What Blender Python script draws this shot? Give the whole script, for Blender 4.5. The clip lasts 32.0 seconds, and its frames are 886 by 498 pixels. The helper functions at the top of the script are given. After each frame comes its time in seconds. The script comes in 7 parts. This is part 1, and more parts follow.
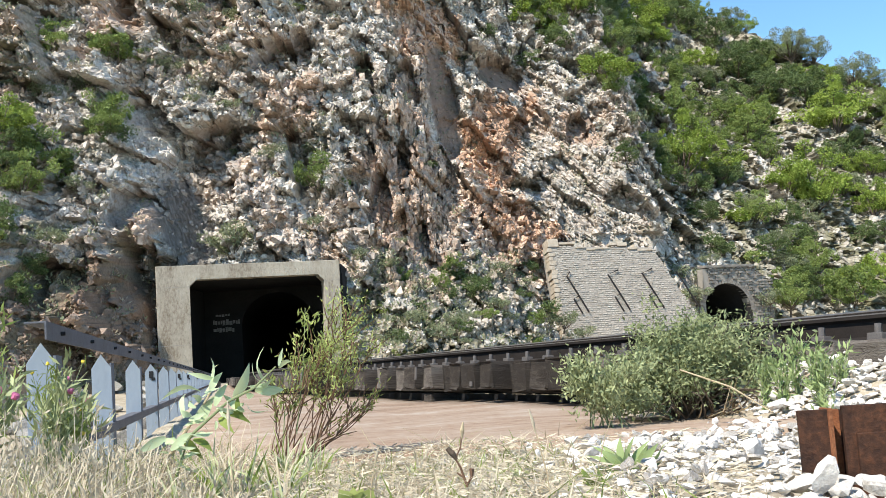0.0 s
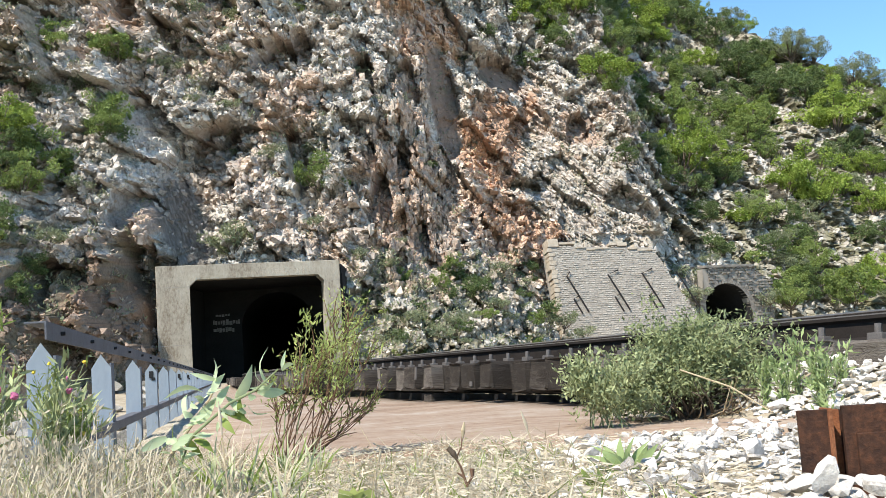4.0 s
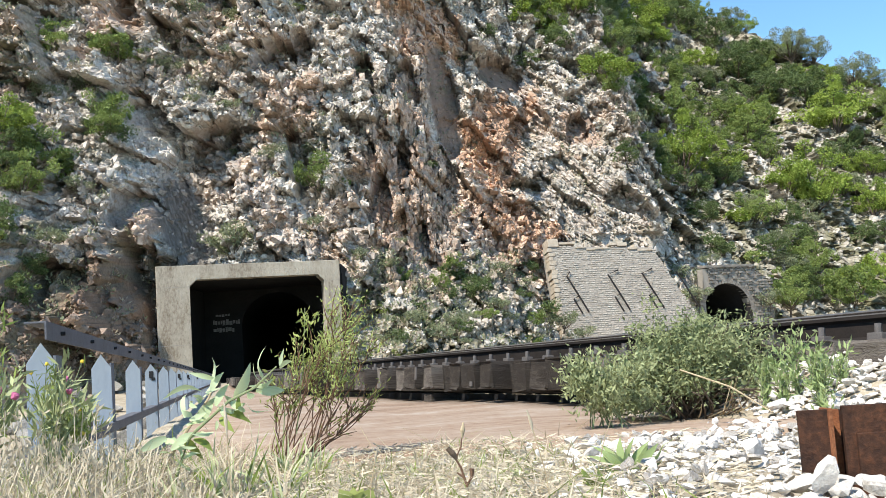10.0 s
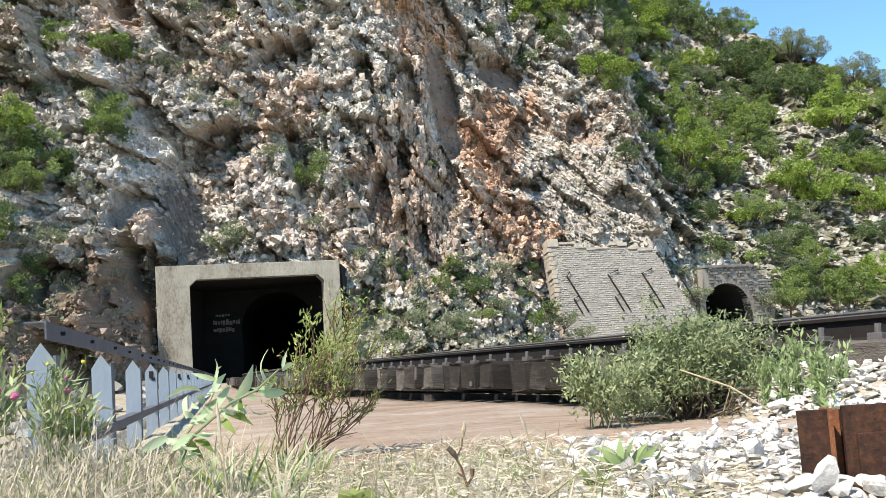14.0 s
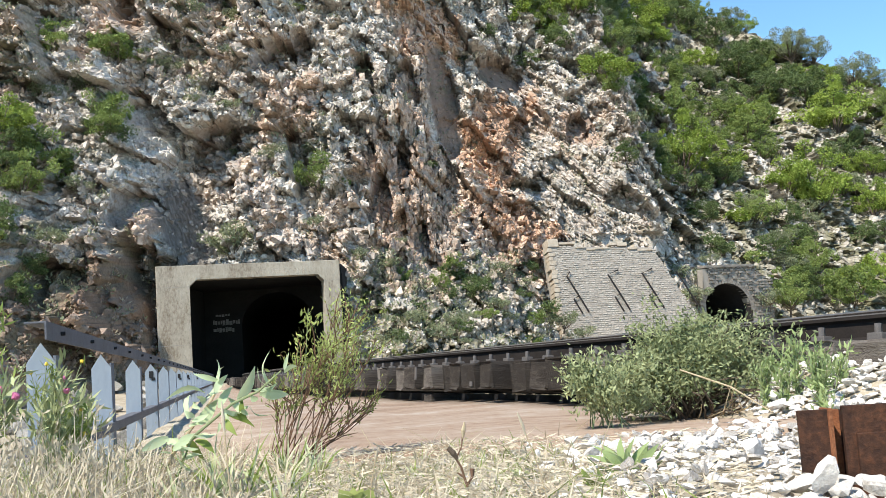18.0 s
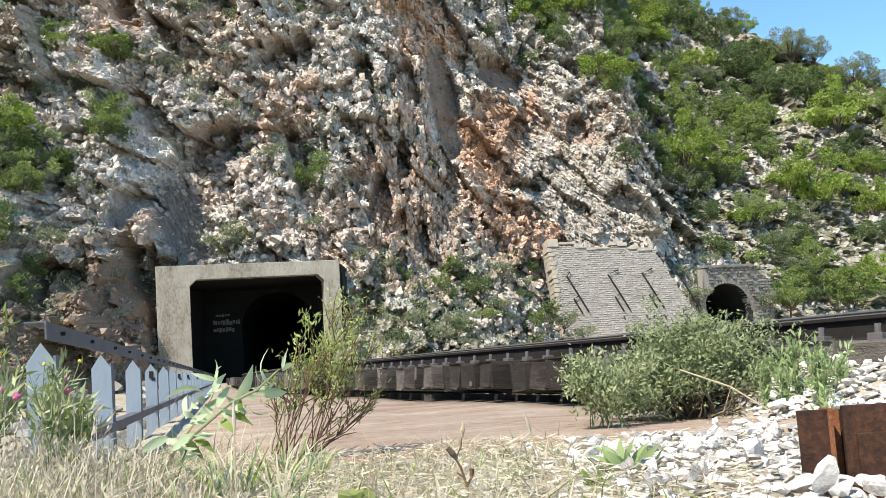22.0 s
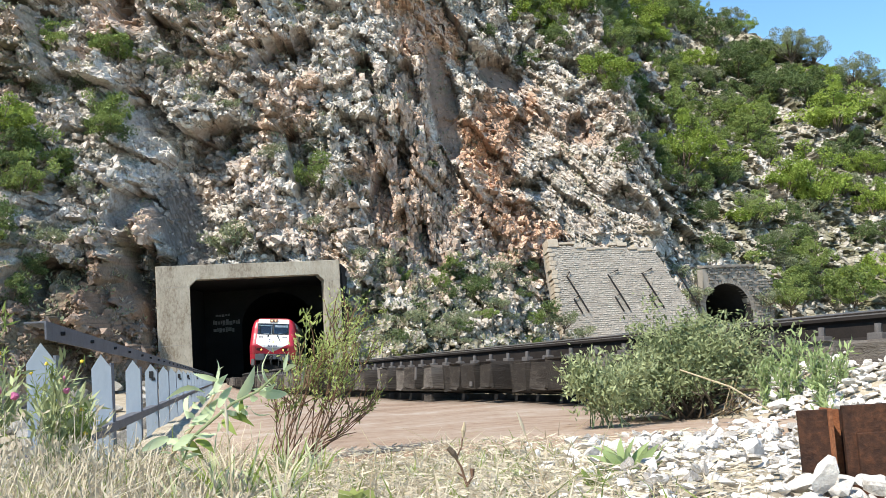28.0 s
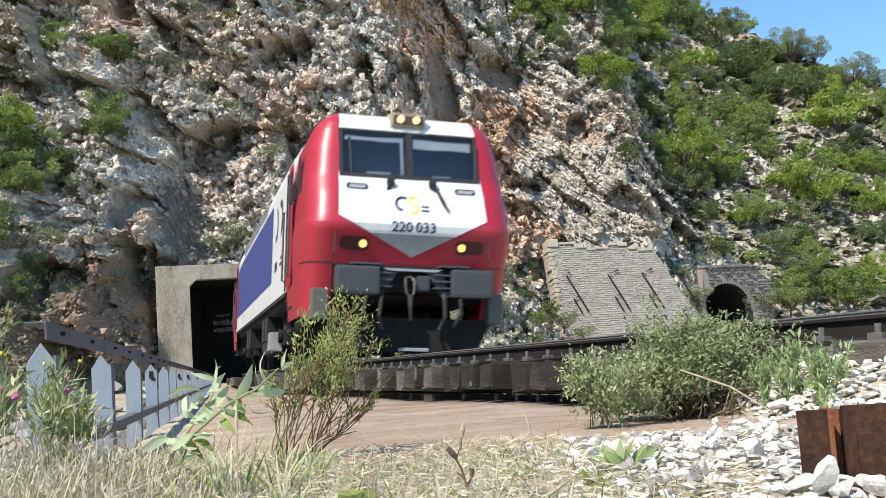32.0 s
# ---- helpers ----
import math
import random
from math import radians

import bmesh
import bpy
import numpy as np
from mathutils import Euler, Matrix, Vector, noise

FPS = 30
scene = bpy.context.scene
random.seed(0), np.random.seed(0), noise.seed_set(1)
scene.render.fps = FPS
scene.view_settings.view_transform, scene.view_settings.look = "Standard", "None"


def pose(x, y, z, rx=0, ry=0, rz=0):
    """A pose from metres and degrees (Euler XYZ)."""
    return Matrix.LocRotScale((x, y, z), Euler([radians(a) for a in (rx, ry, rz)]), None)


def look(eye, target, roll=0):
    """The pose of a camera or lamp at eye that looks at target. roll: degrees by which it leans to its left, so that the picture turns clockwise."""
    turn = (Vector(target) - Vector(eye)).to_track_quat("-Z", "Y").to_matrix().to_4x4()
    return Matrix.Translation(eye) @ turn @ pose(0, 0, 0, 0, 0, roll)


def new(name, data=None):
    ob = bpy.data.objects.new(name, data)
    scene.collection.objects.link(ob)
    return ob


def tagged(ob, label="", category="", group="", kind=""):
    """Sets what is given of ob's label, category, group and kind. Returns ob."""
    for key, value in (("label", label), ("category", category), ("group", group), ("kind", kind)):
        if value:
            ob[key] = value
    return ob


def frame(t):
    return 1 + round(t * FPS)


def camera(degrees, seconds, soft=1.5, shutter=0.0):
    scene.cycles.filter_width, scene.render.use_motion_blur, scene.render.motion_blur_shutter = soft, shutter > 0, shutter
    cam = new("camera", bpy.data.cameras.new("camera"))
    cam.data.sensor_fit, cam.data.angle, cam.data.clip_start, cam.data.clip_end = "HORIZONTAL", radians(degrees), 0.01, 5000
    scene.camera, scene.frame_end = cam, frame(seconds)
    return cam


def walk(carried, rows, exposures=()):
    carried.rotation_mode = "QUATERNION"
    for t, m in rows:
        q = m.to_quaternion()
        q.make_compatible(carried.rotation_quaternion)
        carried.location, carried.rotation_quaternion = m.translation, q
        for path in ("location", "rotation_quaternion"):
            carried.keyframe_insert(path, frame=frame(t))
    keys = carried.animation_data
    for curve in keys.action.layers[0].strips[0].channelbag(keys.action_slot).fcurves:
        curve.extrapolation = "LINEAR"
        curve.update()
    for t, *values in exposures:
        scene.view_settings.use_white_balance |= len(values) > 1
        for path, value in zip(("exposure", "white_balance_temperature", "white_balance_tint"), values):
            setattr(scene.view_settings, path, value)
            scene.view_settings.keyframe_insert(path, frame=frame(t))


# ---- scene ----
EYE = Vector((0, 0, 0.31))
VIEW = look(EYE, (0, 100, 11.343), -3.82)
cam = camera(46.25, 32.0, 0.8, 0.3)
walk(cam, [(0, VIEW), (32, VIEW)], [(0, 0.68), (30.8, 0.68), (31.5, 0.60), (32, 0.52)])

# ---- daylight: high sun from behind and to the left, clear sky ----
SUN_WAY = Vector((-0.40, -0.47, 0.80)).normalized()
world = bpy.data.worlds.new("sky")
scene.world = world
world.use_nodes = True
wn = world.node_tree.nodes
sky = wn.new("ShaderNodeTexSky")
sky.sky_type = "NISHITA"
sky.sun_disc = False
sky.sun_elevation = math.asin(SUN_WAY.z)
sky.sun_rotation = math.atan2(SUN_WAY.x, SUN_WAY.y)
sky.altitude = 1500
sky.air_density, sky.dust_density, sky.ozone_density = 1.0, 0.0, 2.0
wn["Background"].inputs["Strength"].default_value = 0.145
tint = wn.new("ShaderNodeMix")
tint.data_type, tint.blend_type = "RGBA", "MULTIPLY"
tint.inputs[0].default_value, tint.inputs[7].default_value = 1.0, (0.81, 1.05, 1.10, 1)
world.node_tree.links.new(sky.outputs[0], tint.inputs[6])
world.node_tree.links.new(tint.outputs[2], wn["Background"].inputs["Color"])
sun_data = bpy.data.lights.new("sun", "SUN")
sun_data.energy, sun_data.angle, sun_data.color = 5.0, radians(0.53), (1.0, 0.945, 0.845)
sun = new("sun", sun_data)
sun.matrix_world = look(SUN_WAY * 200, (0, 0, 0))

# ---- small builders ----


def mesh_np(name, verts, faces, smooth=False):
    """A mesh from an n x 3 array of corners and an m x k array of faces (k of 3 or 4)."""
    verts, faces = np.asarray(verts, np.float32), np.asarray(faces, np.int32)
    me = bpy.data.meshes.new(name)
    k = faces.shape[1]
    me.vertices.add(len(verts))
    me.vertices.foreach_set("co", verts.ravel())
    me.loops.add(faces.size)
    me.loops.foreach_set("vertex_index", faces.ravel())
    me.polygons.add(len(faces))
    me.polygons.foreach_set("loop_start", np.arange(0, faces.size, k, dtype=np.int32))
    me.polygons.foreach_set("use_smooth", np.full(len(faces), smooth))
    me.update(calc_edges=True)
    return me


def attr(me, name, values):
    a = me.attributes.new(name, "FLOAT", "POINT")
    a.data.foreach_set("value", np.asarray(values, np.float32))


def part(name, shape, material, parent=None, label="", smooth=False):
    """One mesh object, from a bmesh or a mesh, under a thing or a part."""
    if isinstance(shape, bmesh.types.BMesh):
        me = bpy.data.meshes.new(name)
        if smooth:
            for f in shape.faces:
                f.smooth = True
        shape.to_mesh(me)
        shape.free()
    else:
        me = shape
    if material and not me.materials:
        me.materials.append(material)
    ob = new(name, me)
    if parent:
        ob.parent = parent
    if label:
        ob["label"] = label
    return ob


def thing(name, label, category, group="", kind="", at=None):
    ob = new(name)
    ob.empty_display_size = 0.1
    if at is not None:
        ob.matrix_world = at
    return tagged(ob, label, category, group, kind)


def box(x0, x1, y0, y1, z0, z1, bevel=0.0, bm=None, m=None):
    bm = bm or bmesh.new()
    vs = [bm.verts.new((x, y, z)) for x in (x0, x1) for y in (y0, y1) for z in (z0, z1)]
    fs = [bm.faces.new([vs[i] for i in q]) for q in ((0, 1, 3, 2), (4, 6, 7, 5), (0, 4, 5, 1), (2, 3, 7, 6), (0, 2, 6, 4), (1, 5, 7, 3))]
    if bevel:
        bmesh.ops.bevel(bm, geom=list({e for f in fs for e in f.edges}), offset=bevel, segments=2, affect="EDGES", profile=0.7)
    if m is not None:
        bmesh.ops.transform(bm, matrix=m, verts=bm.verts)
    return bm


def prism(points, depth, axis="y", bevel=0.0):
    """A plate from an outline in two axes, pushed along the third from depth[0] to depth[1]."""
    bm = bmesh.new()
    put = {"y": lambda a, b, d: (a, d, b), "x": lambda a, b, d: (d, a, b), "z": lambda a, b, d: (a, b, d)}[axis]
    lo = [bm.verts.new(put(a, b, depth[0])) for a, b in points]
    hi = [bm.verts.new(put(a, b, depth[1])) for a, b in points]
    bm.faces.new(lo)
    bm.faces.new(hi[::-1])
    n = len(points)
    for i in range(n):
        bm.faces.new((lo[i], hi[i], hi[(i + 1) % n], lo[(i + 1) % n]))
    bmesh.ops.recalc_face_normals(bm, faces=bm.faces)
    if bevel:
        bmesh.ops.bevel(bm, geom=list(bm.edges), offset=bevel, segments=2, affect="EDGES", profile=0.7)
    return bm


def tube(points, radii, sides=6, bm=None, cap=True):
    """A tapered round bar along a line of points."""
    bm = bm or bmesh.new()
    pts = [Vector(p) for p in points]
    if not hasattr(radii, "__len__"):
        radii = [radii] * len(pts)
    rings = []
    for i, p in enumerate(pts):
        way = (pts[min(i + 1, len(pts) - 1)] - pts[max(i - 1, 0)]).normalized()
        side = way.cross(Vector((0.13, 0.31, 1)) if abs(way.z) < 0.9 else Vector((1, 0.2, 0))).normalized()
        up = side.cross(way)
        rings.append([bm.verts.new(p + (side * math.cos(a) + up * math.sin(a)) * radii[i]) for a in (k * math.tau / sides for k in range(sides))])
    for a, b in zip(rings, rings[1:]):
        for k in range(sides):
            bm.faces.new((a[k], a[(k + 1) % sides], b[(k + 1) % sides], b[k]))
    if cap:
        bm.faces.new(rings[0][::-1])
        bm.faces.new(rings[-1])
    return bm


def disc(r, depth, at, axis="x", sides=28, bm=None, bevel=0.0):
    bm = bm or bmesh.new()
    turn = {"x": Matrix.Rotation(math.pi / 2, 4, "Y"), "y": Matrix.Rotation(math.pi / 2, 4, "X"), "z": Matrix()}[axis]
    made = bmesh.ops.create_cone(bm, cap_ends=True, segments=sides, radius1=r, radius2=r, depth=depth, matrix=Matrix.Translation(at) @ turn)
    if bevel:
        es = [e for v in made["verts"] for e in v.link_edges if len(e.link_faces) == 2 and e.calc_face_angle(0) > 1]
        bmesh.ops.bevel(bm, geom=list(set(es)), offset=bevel, segments=2, affect="EDGES", profile=0.7)
    return bm


# ---- numeric noise ----


def hash01(i, j, k, seed=0):
    n = (i.astype(np.int64) * 73856093) ^ (j.astype(np.int64) * 19349663) ^ (k.astype(np.int64) * 83492791) ^ (seed * 2654435761 % 4294967296)
    n = (n ^ (n >> 13)) * 1274126177 & 0xFFFFFFFF
    n = (n ^ (n >> 16)) * 2246822519 & 0xFFFFFFFF
    return ((n ^ (n >> 15)) & 0xFFFFFF) / float(0xFFFFFF)


def vnoise(x, y, z, seed=0):
    x, y, z = np.broadcast_arrays(np.asarray(x, float), np.asarray(y, float), np.asarray(z, float))
    i, j, k = np.floor(x), np.floor(y), np.floor(z)
    f, g, h = x - i, y - j, z - k
    f, g, h = (u * u * (3 - 2 * u) for u in (f, g, h))
    out = 0
    for a in (0, 1):
        for b in (0, 1):
            for c in (0, 1):
                out = out + hash01(i + a, j + b, k + c, seed) * (f if a else 1 - f) * (g if b else 1 - g) * (h if c else 1 - h)
    return out


def fbm(x, y, z, seed=0, octaves=4):
    s, a, t = 0, 0.5, 0
    for o in range(octaves):
        s = s + a * vnoise(x * 2**o, y * 2**o, z * 2**o, seed + o)
        t, a = t + a, a / 2
    return s / t


def facets(u, v, seed, offset=0.6, tilt=1.2):
    """Blocky rock relief on a sheet: every cell of a scattered lattice is a tilted plane with its own offset. Also the distance to the next cell."""
    i0, j0 = np.floor(u), np.floor(v)
    best = np.full(u.shape, 9.0)
    second = np.full(u.shape, 9.0)
    val = np.zeros(u.shape)
    nil = np.zeros(u.shape)
    for a in (-1, 0, 1):
        for b in (-1, 0, 1):
            i, j = i0 + a, j0 + b
            du = u - i - hash01(i, j, nil, seed)
            dv = v - j - hash01(i, j, nil, seed + 2)
            d = du * du + dv * dv
            w = offset * (hash01(i, j, nil, seed + 3) - 0.5) + tilt * ((hash01(i, j, nil, seed + 4) - 0.5) * du + (hash01(i, j, nil, seed + 5) - 0.63) * dv)
            near = d < best
            second = np.where(near, best, np.minimum(second, d))
            val = np.where(near, w, val)
            best = np.where(near, d, best)
    return val, np.sqrt(second) - np.sqrt(best)


# ---- the plan: track line, cliff and ground ----
RAIL_Z = 0.36
CANT = 4.83
SPACING = 0.355
LINE = (9.056e-07, -1.44098e-04, 9.66132e-03, -0.522974, 5.182218)
TUNNEL_Y = 68.0


def track_x(y):
    """Where the track's centre line lies, by its distance ahead; straight inside the tunnel and near the eye."""
    if y > TUNNEL_Y:
        return float(np.polyval(LINE, TUNNEL_Y)) - 0.09 * (y - TUNNEL_Y)
    if y < 2.5:
        return float(np.polyval(LINE, 2.5)) - 0.48 * (y - 2.5)
    return float(np.polyval(LINE, y))


TRACK = [(0.0, track_x(-12.0), -12.0)]
yy = -12.0
while yy < 500:
    step = 0.05 if yy < 90 else 2.0
    x0, x1 = track_x(yy), track_x(yy + step)
    TRACK.append((TRACK[-1][0] + math.hypot(step, x1 - x0), x1, yy + step))
    yy += step
TRACK = np.array(TRACK)


def track_at(s):
    """The place and heading (radians) on the centre line, s metres from its near end."""
    x, y = np.interp(s, TRACK[:, 0], TRACK[:, 1]), np.interp(s, TRACK[:, 0], TRACK[:, 2])
    xb, yb = np.interp(s + 0.3, TRACK[:, 0], TRACK[:, 1]), np.interp(s + 0.3, TRACK[:, 0], TRACK[:, 2])
    return x, y, math.atan2(-(xb - x), yb - y)


def track_s(y):
    return float(np.interp(y, TRACK[:, 2], TRACK[:, 0]))


def track_pose(s, lift=0.0):
    x, y, h = track_at(s)
    return pose(x, y, RAIL_Z, 0, CANT, math.degrees(h)) @ pose(0, 0, lift)


TOE_X = (-400, -120, -60, -40, -26, -17, -8, -4, 2, 9, 20, 27, 40, 60, 90, 150, 400)
TOE_Y = (-150, 0, 30, 46, 57, 67.5, 70.5, 73, 79, 88, 92, 101, 107, 112, 112, 100, 60)
LEAN_X = (-400, -40, -26, -17, -8, 5, 20, 27, 45, 400)
LEAN = (0.8, 0.7, 0.6, 0.42, 0.45, 0.62, 0.66, 1.0, 1.2, 1.2)
CREST_X = (-400, -60, 10, 30, 40, 49, 55, 62, 71, 80, 110, 400)
CREST = (60, 75, 78, 72, 66, 59, 53, 46, 37, 34, 32, 30)


def cliff_y(x, z):
    """How far ahead the hillside stands at x and at height z, without its fine relief."""
    y = np.interp(x, TOE_X, TOE_Y) + np.maximum(z, -3) * np.interp(x, LEAN_X, LEAN)
    scree = np.exp(-((x - 1.5) / 6.0) ** 2)
    y = y - 11 * scree * np.clip(1 - z / 10.0, 0, 1.1) ** 1.3
    y = y - 5.0 * np.exp(-((x + 27 + 0.1 * z) / 5.5) ** 2 - ((z - 5) / 9.0) ** 2)
    y = y + 3.0 * (fbm(x / 14 + 5, z / 18, 0.5, 3, 2) - 0.5) * np.clip((z + 2) / 8, 0, 1)
    # a bare gully that runs down to the portal from the upper left, and the deep cleft in the middle
    gully = x + 17.2 + 0.32 * (z - 10)
    y = y + 2.8 * np.exp(-(gully / 1.5) ** 2) * np.clip((z - 7) / 3, 0, 1) * np.clip((26 - z) / 6, 0, 1)
    y = y - 1.8 * np.exp(-((gully + 2.2) / 1.3) ** 2) * np.clip((z - 7) / 3, 0, 1) * np.clip((26 - z) / 6, 0, 1)
    cleft = x - 1.0 - 0.12 * (z - 20)
    y = y + 1.5 * np.exp(-(cleft / 1.5) ** 2) * np.clip((z - 13) / 6, 0, 1) * np.clip((36 - z) / 6, 0, 1)
    y = y - 1.6 * np.exp(-((x + 3.5) / 2.4) ** 2) * np.clip((z - 8) / 5, 0, 1) * np.clip((30 - z) / 6, 0, 1)
    return y


def ground_z(x, y):
    """The ground's height near and far, in front of the hillside."""
    x, y = np.asarray(x, float), np.asarray(y, float)
    tx = np.interp(y, TRACK[:, 2], TRACK[:, 1])
    off = (tx - x) * 0.93
    z = 0.04 * (fbm(x * 1.3, y * 1.3, 0.2, 11, 3) - 0.5)
    bed = np.clip((1.80 - np.abs(off)) / 0.65, 0, 1)
    z = z + 0.235 * bed * bed * (3 - 2 * bed) * np.clip((5.9 - y) / 0.7, 0, 1) - 0.02
    # under the bridge the ground drops away, outside the railing too
    under = np.clip((1.35 - np.abs(off)) / 0.2, 0, 1) * np.clip((y - 6.5) / 0.5, 0, 1) * np.clip((60 - y) / 8, 0, 1)
    z = z - 0.8 * under
    fence = -0.21 * y - 0.55 - x
    out = np.clip(fence / 1.2, 0, 1) * np.clip((y - 3.2) / 1.5, 0, 1)
    z = z - 1.3 * out * np.clip((62 - y) / 12, 0, 1)
    beyond = np.clip((-off - 2.5) / 4, 0, 1)
    z = z - 0.5 * beyond
    return z

# ---- materials ----


def stuff_mat(name, tones, scale=4.0, rough=0.85, bump=0.3, metal=0.0, fine=18.0, spread=0.5, stretch=(1, 1, 1), vary=0.0, coords="Object", translucent=0.0):
    """A surface in two or more tones that wander at a large and a small scale, with relief."""
    m = bpy.data.materials.new(name)
    m.use_nodes = True
    n, l = m.node_tree.nodes, m.node_tree.links
    b = n["Principled BSDF"]
    b.inputs["Roughness"].default_value, b.inputs["Metallic"].default_value = rough, metal
    b.inputs["Specular IOR Level"].default_value = 0.22
    tc, mp = n.new("ShaderNodeTexCoord"), n.new("ShaderNodeMapping")
    mp.inputs["Scale"].default_value = stretch
    l.new(tc.outputs[coords], mp.inputs["Vector"])
    big, small = n.new("ShaderNodeTexNoise"), n.new("ShaderNodeTexNoise")
    big.inputs["Scale"].default_value, big.inputs["Detail"].default_value = scale, 6
    small.inputs["Scale"].default_value, small.inputs["Detail"].default_value = scale * fine, 5
    big.inputs["Roughness"].default_value = small.inputs["Roughness"].default_value = 0.65
    l.new(mp.outputs[0], big.inputs["Vector"])
    l.new(mp.outputs[0], small.inputs["Vector"])
    mix = n.new("ShaderNodeMix")
    mix.inputs["Factor"].default_value = spread
    l.new(big.outputs["Fac"], mix.inputs[2])
    l.new(small.outputs["Fac"], mix.inputs[3])
    fac = mix.outputs[0]
    if vary:
        oi, ad = n.new("ShaderNodeObjectInfo"), n.new("ShaderNodeMath")
        ad.operation = "MULTIPLY_ADD"
        ad.inputs[1].default_value = vary
        l.new(oi.outputs["Random"], ad.inputs[0])
        sh = n.new("ShaderNodeMath")
        sh.operation = "SUBTRACT"
        sh.inputs[1].default_value = vary / 2
        l.new(fac, sh.inputs[0])
        l.new(sh.outputs[0], ad.inputs[2])
        fac = ad.outputs[0]
    ramp = n.new("ShaderNodeValToRGB")
    ramp.color_ramp.elements[0].position, ramp.color_ramp.elements[1].position = 0.33, 0.67
    ramp.color_ramp.elements[0].color, ramp.color_ramp.elements[1].color = (*tones[0], 1), (*tones[-1], 1)
    for i, c in enumerate(tones[1:-1], 1):
        e = ramp.color_ramp.elements.new(0.33 + 0.34 * i / (len(tones) - 1))
        e.color = (*c, 1)
    l.new(fac, ramp.inputs[0])
    l.new(ramp.outputs[0], b.inputs["Base Color"])
    if bump:
        bp = n.new("ShaderNodeBump")
        bp.inputs["Strength"].default_value, bp.inputs["Distance"].default_value = bump, 0.5 / (scale * fine)
        l.new(small.outputs["Fac"], bp.inputs["Height"])
        l.new(bp.outputs[0], b.inputs["Normal"])
    if translucent:
        t, ms = n.new("ShaderNodeBsdfTranslucent"), n.new("ShaderNodeMixShader")
        l.new(ramp.outputs[0], t.inputs["Color"])
        ms.inputs[0].default_value = translucent
        l.new(b.outputs[0], ms.inputs[1])
        l.new(t.outputs[0], ms.inputs[2])
        l.new(ms.outputs[0], n["Material Output"].inputs["Surface"])
    return m


def leaf_mat(name, dark, light, translucent=0.35, rough=0.7):
    """Leaves: each one its own tone."""
    m = bpy.data.materials.new(name)
    m.use_nodes = True
    n, l = m.node_tree.nodes, m.node_tree.links
    b = n["Principled BSDF"]
    b.inputs["Roughness"].default_value = rough
    b.inputs["Specular IOR Level"].default_value = 0.25
    g, oi = n.new("ShaderNodeNewGeometry"), n.new("ShaderNodeObjectInfo")
    ad = n.new("ShaderNodeMath")
    ad.operation = "MULTIPLY_ADD"
    ad.inputs[1].default_value = 0.35
    l.new(oi.outputs["Random"], ad.inputs[0])
    mu = n.new("ShaderNodeMath")
    mu.operation = "MULTIPLY"
    mu.inputs[1].default_value = 0.28
    l.new(g.outputs["Random Per Island"], mu.inputs[0])
    tc, ns, sm = n.new("ShaderNodeTexCoord"), n.new("ShaderNodeTexNoise"), n.new("ShaderNodeMath")
    ns.inputs["Scale"].default_value = 3.0
    l.new(tc.outputs["Object"], ns.inputs["Vector"])
    sm.operation = "MULTIPLY_ADD"
    sm.inputs[1].default_value = 0.5
    l.new(ns.outputs["Fac"], sm.inputs[0])
    l.new(mu.outputs[0], sm.inputs[2])
    l.new(sm.outputs[0], ad.inputs[2])
    mix = n.new("ShaderNodeMix")
    mix.data_type = "RGBA"
    mix.inputs[6].default_value, mix.inputs[7].default_value = (*dark, 1), (*light, 1)
    l.new(ad.outputs[0], mix.inputs[0])
    l.new(mix.outputs[2], b.inputs["Base Color"])
    t, ms = n.new("ShaderNodeBsdfTranslucent"), n.new("ShaderNodeMixShader")
    l.new(mix.outputs[2], t.inputs["Color"])
    ms.inputs[0].default_value = translucent
    l.new(b.outputs[0], ms.inputs[1])
    l.new(t.outputs[0], ms.inputs[2])
    l.new(ms.outputs[0], n["Material Output"].inputs["Surface"])
    return m


